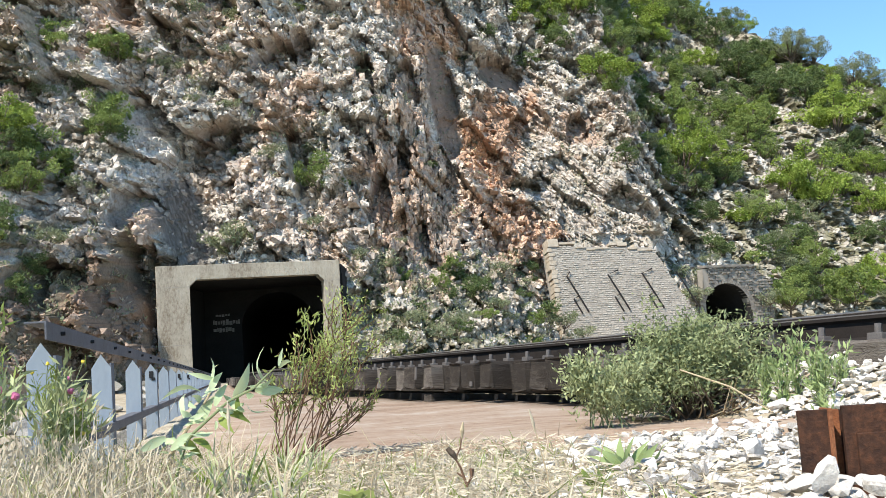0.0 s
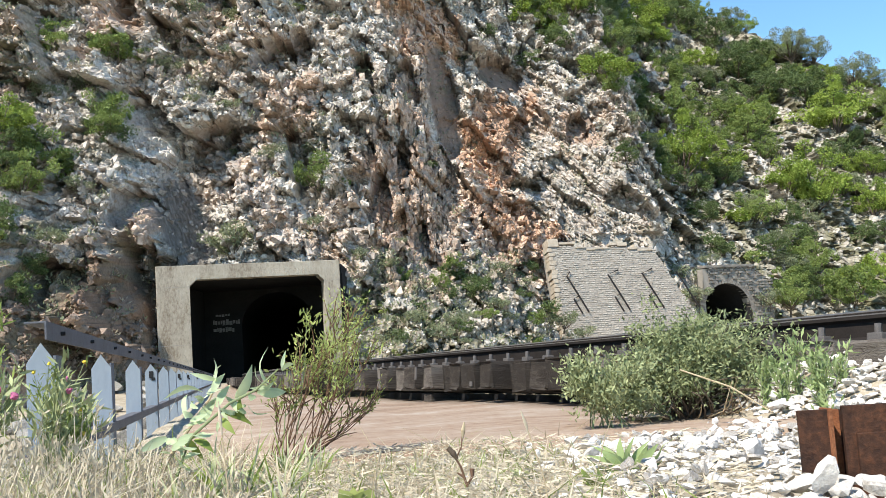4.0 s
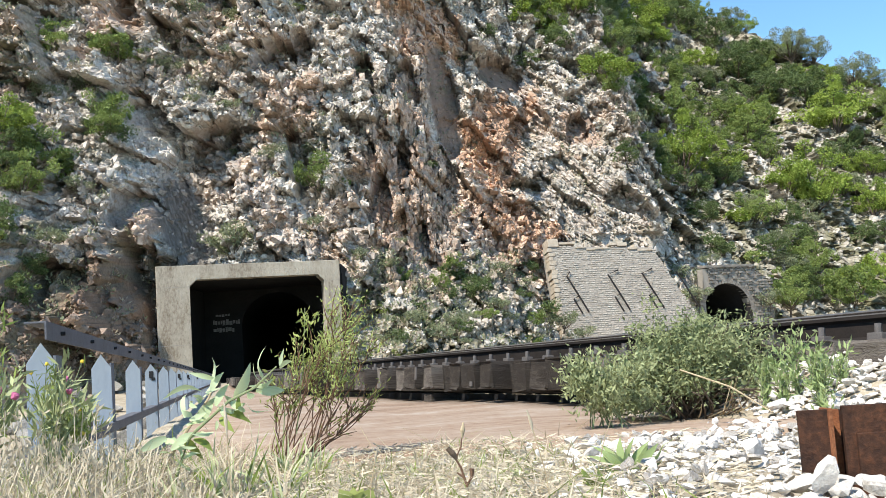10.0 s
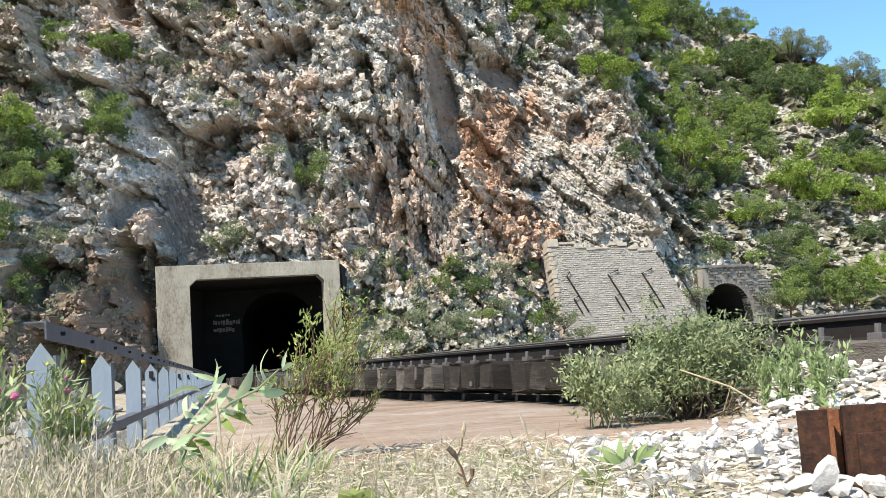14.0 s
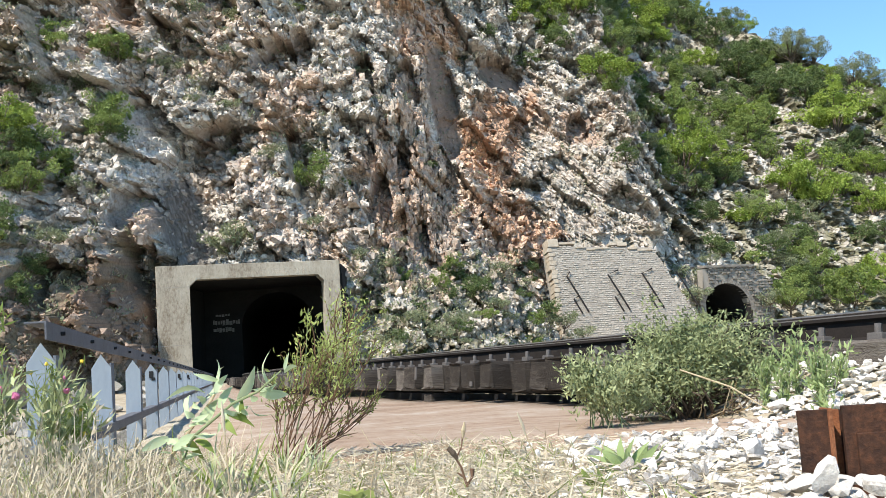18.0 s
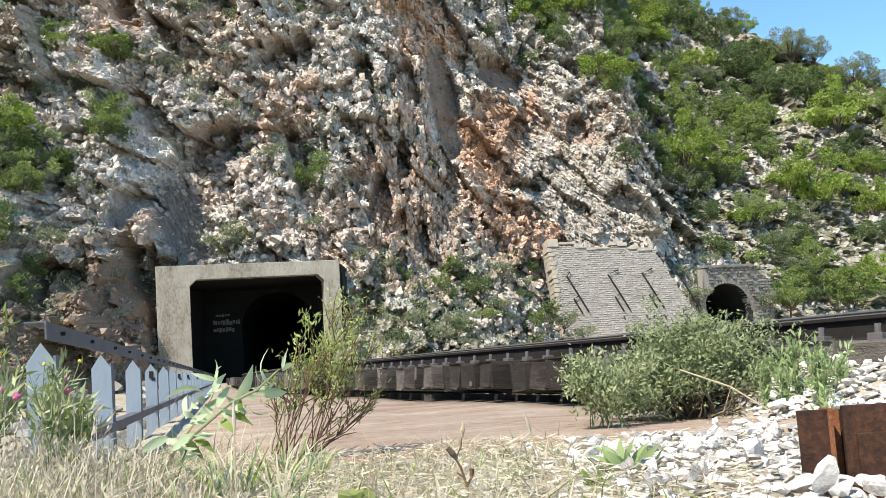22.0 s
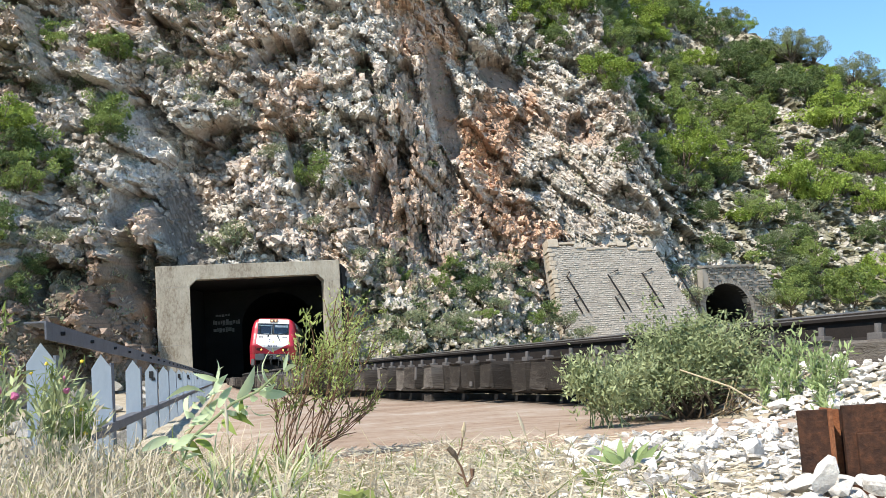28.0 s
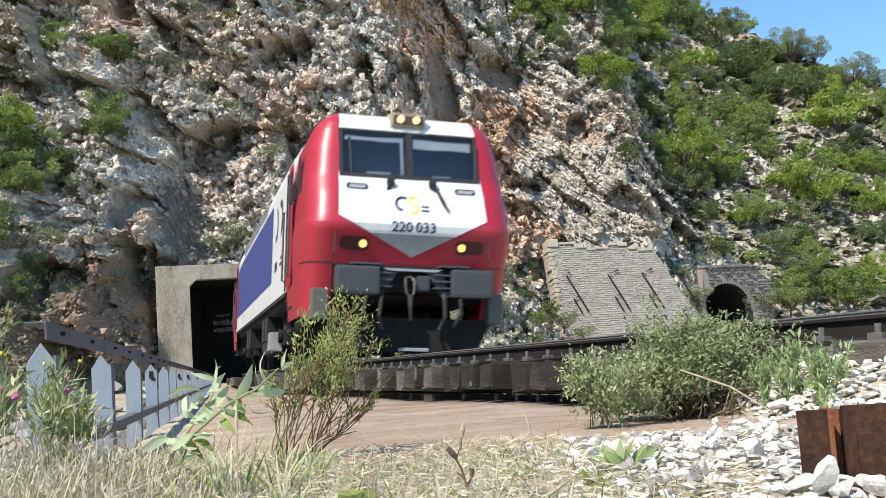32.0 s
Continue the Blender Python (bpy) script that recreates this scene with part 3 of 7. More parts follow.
    # brown carries painted shade in the cleft, dark face, hollows and beside the portal
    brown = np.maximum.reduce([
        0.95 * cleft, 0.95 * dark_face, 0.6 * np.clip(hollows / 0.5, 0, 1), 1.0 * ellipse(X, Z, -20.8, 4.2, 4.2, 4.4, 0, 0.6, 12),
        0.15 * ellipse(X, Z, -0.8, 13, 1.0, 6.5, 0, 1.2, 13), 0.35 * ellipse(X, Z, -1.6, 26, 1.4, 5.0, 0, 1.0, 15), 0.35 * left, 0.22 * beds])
    ledge = np.clip((fbm(X / 4, Z / 4, 0.1, 77, 4) - 0.42) / 0.1, 0, 1) * np.clip((fbm(X / 0.9, Z / 0.9, 0.3, 78, 3) - 0.42) / 0.1, 0, 1)
    scrub = np.clip((ledge * (0.45 + 0.4 * left) + wood * np.clip((fbm(X / 3, Z / 3, 0.6, 71, 4) - 0.34) / 0.12, 0, 1) * 0.62) * (1 - ochre) * (1 - slab), 0, 1)
    scrub = np.maximum(scrub, np.clip(back * 30, 0, 1))
    scrub = np.maximum(scrub, 0.85 * np.exp(-((X - 0.5) / 7.5) ** 4) * np.clip((9.5 - Z) / 3, 0, 1) * np.clip((fbm(X / 1.5, Z / 1.5, 0.4, 33, 4) - 0.34) / 0.1, 0, 1))
    attr(me, "ochre", ochre.ravel())
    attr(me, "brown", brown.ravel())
    attr(me, "shaded_slab", slab.ravel())
    attr(me, "scrub", scrub.ravel())
    me.materials.append(ROCK)
    HILL.update(x=X2, knee=knee[0], ochre=ochre, brown=brown, shaded_slab=slab, scrub=scrub, ribs=ribs, beds=beds, bare=np.maximum.reduce([0.6 * slab, cleft, dark_face, 0.62 * flat_in]))
    return tagged(new("ground_hillside", me), "steep grey limestone hillside with ochre scars and scrub", "cliff", kind="structure")


CUBE_V = np.array([(x, y, z) for x in (-1, 1) for y in (-1, 1) for z in (-1, 1)], float) * 0.8
CUBE_F = np.array([(0, 1, 3), (0, 3, 2), (4, 6, 7), (4, 7, 5), (0, 4, 5), (0, 5, 1), (2, 3, 7), (2, 7, 6), (0, 2, 6), (0, 6, 4), (1, 5, 7), (1, 7, 3)])


def broken(rng, n, stretch, size, turn):
    """n angular blocks: skewed and tapered hexahedra, stretched, turned and sized. An array of n x 8 x 3."""
    v = np.repeat(CUBE_V[None], n, 0) * rng.uniform(0.3, 1.35, (n, 8, 3))
    v = v + np.einsum("nv,nc->nvc", v[:, :, 2], rng.normal(size=(n, 3)) * np.array([0.3, 0.3, 0.0]))
    return np.einsum("nij,nvj->nvi", turn, v * stretch[:, None, :] * size[:, None, None])


def turns(rng, n, along=None, loose=0.3):
    """Random rotations; with along, the z axis keeps near that way."""
    z = unit(rng.normal(size=(n, 3))) if along is None else unit(np.asarray(along, float) + loose * rng.normal(size=(n, 3)))
    x = unit(np.cross(z, rng.normal(size=(n, 3))))
    return np.stack([x, np.cross(z, x), z], -1)


BLOCK_TONES = (("ochre", 1.0), ("brown", 0.85), ("shaded_slab", 0.5), ("scrub", 0.3))


def build_blocks(hill):
    """Angular blocks that stand out of the rock face, of many sizes; the largest are pieces of their own."""
    rng = np.random.default_rng(8)
    n = 92000
    x = np.where(rng.random(n) < 0.90, rng.uniform(-33, 23, n), rng.uniform(23, 75, n))
    z = rng.uniform(-1.0, 40.5, n)
    i = np.clip(np.searchsorted(HILL["xs"], x), 0, len(HILL["xs"]) - 1)
    j = np.clip(np.round((z + 3) / (HILL["knee"][i] + 3) * 339).astype(int), 0, 339)
    take = lambda key: HILL[key][j, i]
    size = np.minimum(0.095 * (1 - rng.random(n)) ** -0.34, 0.31) * np.where(x > 23, 1.5, 1.0)
    ribs, beds, bare, scrub = take("ribs"), take("beds"), take("bare"), take("scrub")
    keep = (rng.random(n) > 0.93 * np.clip(bare * 1.4, 0, 1)) & (rng.random(n) > 0.7 * scrub) & (rng.random(n) > 0.45 * beds)
    keep &= 0.75 * vnoise(x / 2.0, z / 2.6, 0.4, 19) + 0.45 * vnoise(x / 0.8, z / 0.8, 0.2, 29) > rng.uniform(0.30, 0.68, n)
    keep &= ~((x > -18.4) & (x < -6.6) & (z < 8.2)) & ~((x > 9.2) & (x < 22.5) & (z < 10.8)) & ~((x > 24.2) & (x < 33.5) & (z < 8.6))
    size = np.where(beds > 0.5, np.minimum(size, 0.24), size)
    at = np.stack([take("x"), take("y"), take("z")], -1) + np.stack([np.zeros(n), 0.25 * np.maximum(size - 0.2, 0) - 0.05, 0.03 * size], -1)
    plain_turn, rib_turn, bed_turn = turns(rng, n), turns(rng, n, (0.0, -0.25, 1.0), 0.22), turns(rng, n, (0.66, -0.2, -0.75), 0.25)
    turn = np.where((ribs > 0.5)[:, None, None], rib_turn, np.where((beds > 0.5)[:, None, None], bed_turn, plain_turn))
    stretch = np.stack([rng.uniform(0.75, 1.15, n), rng.uniform(0.5, 1.0, n), rng.uniform(0.9, 1.4, n) + 0.5 * (ribs > 0.5) + 0.7 * (beds > 0.5)], -1)
    keep = np.flatnonzero(keep)
    keep = keep[np.argsort(-size[keep])]
    own, rest = keep[:300], keep[300:]
    v = broken(rng, len(rest), stretch[rest], size[rest], turn[rest]) + at[rest][:, None, :]
    me = mesh_np("rock_blocks", v.reshape(-1, 3), (CUBE_F[None] + 8 * np.arange(len(rest))[:, None, None]).reshape(-1, 3))
    me.materials.append(CHUNK)
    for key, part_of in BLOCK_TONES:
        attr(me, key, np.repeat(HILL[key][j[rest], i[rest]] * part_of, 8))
    tagged(new("rock_blocks", me), "angular grey limestone blocks standing out of the cliff", "rock", kind="stuff")
    v = broken(rng, len(own), stretch[own], size[own], turn[own])
    for q, k in enumerate(own):
        me = mesh_np("block", v[q], CUBE_F)
        for key, part_of in BLOCK_TONES:
            attr(me, key, np.full(8, HILL[key][j[k], i[k]] * part_of))
        part("block", me, CHUNK, hill).location = at[k]


def joined(name, pieces, material):
    """One mesh from several (corners, faces)."""
    vs, fs, k = [], [], 0
    for v, f in pieces:
        vs.append(v)
        fs.append(f + k)
        k += len(v)
    me = mesh_np(name, np.concatenate(vs), np.concatenate(fs))
    me.materials.append(material)
    return me


build_blocks(build_hillside())


def build_ground():
    xs = np.concatenate([-np.geomspace(30, 4000, 25)[::-1], np.arange(-29, -6, 0.8), np.arange(-6, 6, 0.09), np.arange(6, 40, 1.2), np.geomspace(40, 4000, 24)])
    ys = np.concatenate([-np.geomspace(6, 4000, 25)[::-1], np.arange(-5, 1.5, 0.3), np.arange(1.5, 9, 0.07), np.arange(9, 30, 0.35), np.arange(30, 125, 1.6)])
    X, Y = np.meshgrid(xs, ys)
    Z = ground_z(X, Y)
    near = (np.abs(X) < 6) & (Y > 1) & (Y < 9)
    Z = Z + np.where(near, 0.03 * (fbm(X * 7, Y * 7, 0.5, 15, 3) - 0.5), 0)
    nz, nx = X.shape
    idx = np.arange(nz * nx).reshape(nz, nx)
    quads = np.stack([idx[:-1, :-1], idx[:-1, 1:], idx[1:, 1:], idx[1:, :-1]], -1).reshape(-1, 4)
    me = mesh_np("ground", np.stack([X, Y, Z], -1).reshape(-1, 3), quads, True)
    me.materials.append(DIRT)
    return tagged(new("ground", me), "dry stony ground with dust and sparse grass", "ground", kind="structure")


build_ground()

# ---- tunnel gallery of concrete ----
PORTAL = pose(-12.2, 67.2, RAIL_Z + 0.13, 0, 0, 16.0)


def build_portal():
    p = thing("tunnel_portal", "stained concrete box portal of a railway tunnel", "tunnel portal", kind="structure", at=PORTAL)
    # frame seen from outside: two piers, a lintel with chamfered inner corners
    outline = [(-6.35, -1.5), (-4.27, -1.5), (-4.27, 5.8), (-3.85, 6.2), (3.98, 6.24), (4.38, 5.85), (4.38, -1.5), (5.45, -1.5), (5.45, 7.15), (-6.35, 7.15)]
    bm = prism(outline, (0, 1.2), "y", 0.04)
    part("frame", bm, CONCRETE, p)
    for x0, x1, z in ((-6.36, -4.27, 5.75), (-6.36, -4.27, 2.05), (4.38, 5.46, 5.8), (4.38, 5.46, 2.6)):
        part("joint_line", box(x0 + 0.03, x1 - 0.03, -0.004, 0.02, z, z + 0.035), MORTAR, p, "dark casting joint")
    for x0, x1, z0, z1 in ((-5.6, -5.2, 1.55, 0.55), (-4.8, -4.45, 1.5, 0.6)):
        part("crack", tube([(x0, 0.004, z0), ((x0 + x1) / 2 + 0.04, 0.004, (z0 + z1) / 2), (x1, 0.004, z1)], 0.022, 4), MORTAR, p, "thin dark crack")
    g = thing("tunnel_gallery", "black concrete gallery behind the portal", "tunnel", kind="structure", at=pose(-12.15, 67.2, RAIL_Z))
    part("side_wall", box(-6.6, -5.7, 0.2, 9.5, -1.5, 6.4), BLACK_CONCRETE, g)
    part("side_wall", box(4.25, 5.3, 1.9, 9.5, -1.5, 6.4), BLACK_CONCRETE, g)
    part("roof_slab", prism([(-6.0, -0.75), (5.2, 2.45), (5.2, 9.5), (-6.6, 9.5), (-6.6, 0.2)], (6.32, 7.1), "z"), BLACK_CONCRETE, g)
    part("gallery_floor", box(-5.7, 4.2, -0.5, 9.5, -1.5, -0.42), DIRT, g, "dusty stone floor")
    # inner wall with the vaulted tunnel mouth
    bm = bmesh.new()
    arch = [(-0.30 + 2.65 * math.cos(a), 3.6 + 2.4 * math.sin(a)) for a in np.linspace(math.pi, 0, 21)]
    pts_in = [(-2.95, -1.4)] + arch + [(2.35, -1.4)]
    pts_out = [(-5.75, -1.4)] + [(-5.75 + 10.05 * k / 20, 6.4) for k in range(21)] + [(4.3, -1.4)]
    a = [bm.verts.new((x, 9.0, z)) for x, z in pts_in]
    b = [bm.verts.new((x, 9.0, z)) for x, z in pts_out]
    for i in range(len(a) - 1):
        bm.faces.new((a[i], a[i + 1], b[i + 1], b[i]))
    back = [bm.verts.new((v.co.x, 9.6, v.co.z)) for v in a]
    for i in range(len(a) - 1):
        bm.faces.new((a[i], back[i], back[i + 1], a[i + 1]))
    part("inner_wall", bm, BLACK_CONCRETE, g, "dark inner wall round the vaulted bore")
    # painted writing, worn past reading
    for row, (x0, x1, z) in enumerate(((-4.85, -3.9, 4.45), (-5.05, -3.2, 3.86), (-5.05, -3.5, 3.32))):
        x = x0
        rnd = random.Random(row)
        bm = bmesh.new()
        while x < x1:
            w = rnd.uniform(0.08, 0.24)
            box(x, x + w, 8.985, 8.996, z + rnd.uniform(-.05, .05), z + 0.30 * (0.5 if row == 0 else 1) + rnd.uniform(-.06, .08), bm=bm)
            x += w + 0.05
        part("painted_writing", bm, WHITEPAINT, g, "faded white painted writing")
    return p


WHITEPAINT = stuff_mat("faded_white_paint", [(0.10, 0.10, 0.10), (0.34, 0.34, 0.33)], 4.0, 0.9, 0.1)
build_portal()


def build_bore():
    """The vaulted bore that the track runs through, straight into the hill."""
    rings = []
    for y in list(np.arange(9.3, 60, 5)) + list(np.arange(60, 460, 25)):
        yy2 = 67.2 + y
        x = track_x(yy2)
        ring = [(x - 2.75, yy2, -1.0)] + [(x + 2.75 * math.cos(a), yy2, 3.95 + 2.45 * math.sin(a)) for a in np.linspace(math.pi, 0, 15)] + [(x + 2.75, yy2, -1.0), (x, yy2, -1.0)]
        rings.append(ring)
    n = len(rings[0])
    vs = [v for r in rings for v in r]
    fs = [(i * n + k, (i + 1) * n + k, (i + 1) * n + (k + 1) % n, i * n + (k + 1) % n) for i in range(len(rings) - 1) for k in range(n)]
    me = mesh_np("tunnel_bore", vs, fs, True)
    me.materials.append(BLACK_CONCRETE)
    tagged(new("tunnel_bore", me), "dark vaulted tunnel lining", "tunnel", kind="structure")
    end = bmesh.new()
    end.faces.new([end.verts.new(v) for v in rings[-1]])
    part("tunnel_end", end, BLACK_CONCRETE)
    tagged(bpy.data.objects["tunnel_end"], "dark far end of the tunnel", "tunnel", kind="structure")


build_bore()

# ---- masonry ----


def masonry(name, width, height, course, stone, depth=0.5, seed=1, keep=None, mats=None, bump=0.05):
    """Courses of rough stones before a mortar bed; x to the right, z up, the face at y = 0. Returns one mesh of joined stones."""
    rnd = random.Random(seed)
    vs, fs = [], []
    z = 0.0
    while z < height:
        h = course * rnd.uniform(0.8, 1.2)
        x = -rnd.uniform(0, stone)
        while x < width:
            w = stone * rnd.uniform(0.6, 1.5)
            cx, cz = x + w / 2, z + h / 2
            if keep is None or keep(cx, cz):
                o = rnd.uniform(-bump, bump * 0.4)
                g = 0.018
                x0, x1, z0, z1 = max(x, 0) + g, min(x + w, width) - g, z + g, z + h - g
                if x1 - x0 > 0.05:
                    i = len(vs)
                    e = min(0.05, (x1 - x0) / 4, (z1 - z0) / 4)
                    j = lambda: rnd.uniform(-0.02, 0.02)
                    z0, z1 = z0 + rnd.uniform(-0.03, 0.02), z1 + rnd.uniform(-0.02, 0.03)
                    vs += [(x0, 0.12, z0), (x1, 0.12, z0), (x1, 0.12, z1), (x0, 0.12, z1)]
                    vs += [(x0 + e + j(), o + j(), z0 + e + j()), (x1 - e + j(), o + j(), z0 + e + j()), (x1 - e + j(), o + j(), z1 - e + j()), (x0 + e + j(), o + j(), z1 - e + j())]
                    fs += [(i + 4, i + 5, i + 6, i + 7), (i, i + 1, i + 5, i + 4), (i + 1, i + 2, i + 6, i + 5), (i + 2, i + 3, i + 7, i + 6), (i + 3, i, i + 4, i + 7)]
            x += w
        z += h
    return mesh_np(name, vs, fs)


def build_retaining_wall():
    # leans back against the hill; face turned a little towards the track
    m = pose(9.85, 88.2, -0.6, 0, 0, 16.0) @ pose(0, 0, 0, -13)
    p = thing("retaining_wall", "battered retaining wall of grey coursed stone with iron rods", "retaining wall", kind="structure", at=m)
    top = lambda x: 10.75 - 0.05 * x + 0.25 * math.sin(x * 1.3)
    w = 15.0
    ob = part("stone_courses", masonry("stone_courses", w, 10.9, 0.19, 0.36, bump=0.035, keep=lambda x, z: z < top(x) and x > 0.35 and x < 9.9 + (10.9 - z) * 0.45), STONE, p)
    ob["kind"] = "stuff"
    part("mortar_bed", prism([(0, -1), (14.9, -1), (14.6, 0.4), (10.0, 10.35), (0.05, 10.8)], (0.028, 1.6), "y"), MORTAR, p)
    rnd = random.Random(4)
    for i in range(25):
        z = 0.4 + i * 0.41
        part("quoin", box(-0.06 + rnd.uniform(-.10, .08), 0.26 + rnd.uniform(0, 0.3), -0.05 + rnd.uniform(-.04, .03), 0.9, z, z + rnd.uniform(0.33, 0.40), 0.05), PALE_STONE, p, "pale dressed corner stone")
    x = 0.0
    while x < 9.8:
        wd = rnd.uniform(0.8, 1.6)
        part("coping", box(x, min(x + wd, 10.1) - 0.03, -0.1, 1.2, top(x) - 0.05, top(x) + 0.16 + rnd.uniform(-.1, .14) + (0.6 if x < 0.6 else 0), 0.06), PALE_STONE, p, "pale rough coping stone")
        x += wd
    # bent iron rods
    for i, x in enumerate((1.2, 5.1, 8.4, 11.8)):
        bm = tube([(x + (1.1 if i else 0.4), -0.14, 8.3), (x + 0.05, -0.16, 7.9), (x + 0.75, -0.15, 6.4), (x + 1.55, -0.13, 4.6)], 0.075, 6)
        part("iron_rod", bm, PIPE, p, "black bent iron rod")
        if i < 3:
            part("iron_rod", tube([(x + 0.95, -0.15, 6.1), (x + 0.35, -0.15, 5.85), (x + 0.95, -0.13, 4.5)], 0.07, 6), PIPE, p, "black bent iron rod")
        else:
            part("iron_rod", tube([(x + 1.6, -0.12, 5.55), (x + 0.95, -0.14, 5.4)], 0.05, 6), PIPE, p, "black bent iron rod")
    return p


build_retaining_wall()


def build_far_tunnel():
    m = pose(25.4, 100.2, -0.6, 0, 0, 22)
    p = thing("stone_tunnel_mouth", "old stone tunnel mouth with a vaulted arch", "tunnel portal", kind="structure", at=m)
    cx, r, spring = 2.0, 2.75, 4.1
    inside = lambda x, z: abs(x - cx) < r + 0.5 and (z < spring or math.hypot(x - cx, z - spring) < r + 0.5)
    ob = part("stone_courses", masonry("tunnel_stones", 7.6, 8.4, 0.27, 0.40, seed=9, keep=lambda x, z: not inside(x, z) and z < 8.4 - max(0, x - 5.2) * 0.6, bump=0.2), TUNNEL_STONE, p)
    ob["kind"] = "stuff"
    bm = bmesh.new()
    n = 24
    for k in range(n + 1):
        a = math.pi - math.pi * k / n
        for rr, y in ((r, 0.0), (r, 12.0)):
            bm.verts.new((cx + rr * math.cos(a), y, spring + rr * math.sin(a)))
    bm.verts.ensure_lookup_table()
    for k in range(n):
        bm.faces.new((bm.verts[2 * k], bm.verts[2 * k + 1], bm.verts[2 * k + 3], bm.verts[2 * k + 2]))
    for sx in (-1, 1):
        q = [bm.verts.new((cx + sx * r, y, z)) for y, z in ((0, -0.5), (12, -0.5), (12, spring), (0, spring))]
        bm.faces.new(q)
    q = [bm.verts.new(v) for v in ((cx - r, 12, -0.5), (cx + r, 12, -0.5), (cx + r, 12, spring + r), (cx - r, 12, spring + r))]
    bm.faces.new(q)
    part("vault", bm, BLACK_CONCRETE, p, "dark vault")
    for k in range(27):
        a0, a1 = math.pi * k / 27 + 0.006, math.pi * (k + 1) / 27 - 0.006
        ro = r + random.Random(k).uniform(0.42, 0.62)
        pts = [(cx + rr * math.cos(a), spring + rr * math.sin(a)) for rr, a in ((r, a0), (ro, a0), (ro, a1), (r, a1))]
        part("arch_stone", prism(pts, (-0.02, 0.7), "y", 0.02), TUNNEL_STONE, p)
    part("mortar_bed", prism([(-0.5, -1), (cx - r - 0.2, -1), (cx - r - 0.2, spring), (cx - r * 0.75, spring + r * 0.8), (cx, spring + r + 0.3), (cx + r * 0.75, spring + r * 0.8), (cx + r + 0.2, spring), (cx + r + 0.2, -1), (7.5, -1), (7.4, 6.5), (5.2, 8.3), (-0.5, 8.3)], (0.06, 1.0), "y"), MORTAR, p)
    part("coping", box(-0.4, 5.4, -0.2, 1.1, 8.4, 8.66, 0.06), TUNNEL_STONE, p, "projecting stone coping")
    return p


build_far_tunnel()

# ---- track ----


def rail_mesh(name, off, head):
    """One rail along the line: foot, web and head, or only its worn running top."""
    prof = [(-0.07, 0), (0.07, 0), (0.07, 0.012), (0.012, 0.028), (0.012, 0.10), (0.036, 0.112), (0.036, 0.142), (-0.036, 0.142), (-0.036, 0.112), (-0.012, 0.10), (-0.012, 0.028), (-0.07, 0.012)]
    if head:
        prof = [(-0.037, 0.128), (0.037, 0.128), (0.034, 0.146), (0.022, 0.152), (-0.022, 0.152), (-0.034, 0.146)]
    ss = np.concatenate([np.arange(0, track_s(30), 0.4), np.arange(track_s(30), track_s(100), 1.5), [track_s(480)]])
    vs, n = [], len(prof)
    for s in ss:
        m = track_pose(s)
        vs += [tuple(m @ Vector((off + a, 0, b - 0.15))) for a, b in prof]
    fs = [(i * n + k, i * n + (k + 1) % n, (i + 1) * n + (k + 1) % n, (i + 1) * n + k) for i in range(len(ss) - 1) for k in range(n)]
    me = mesh_np(name, vs, fs)
    return me


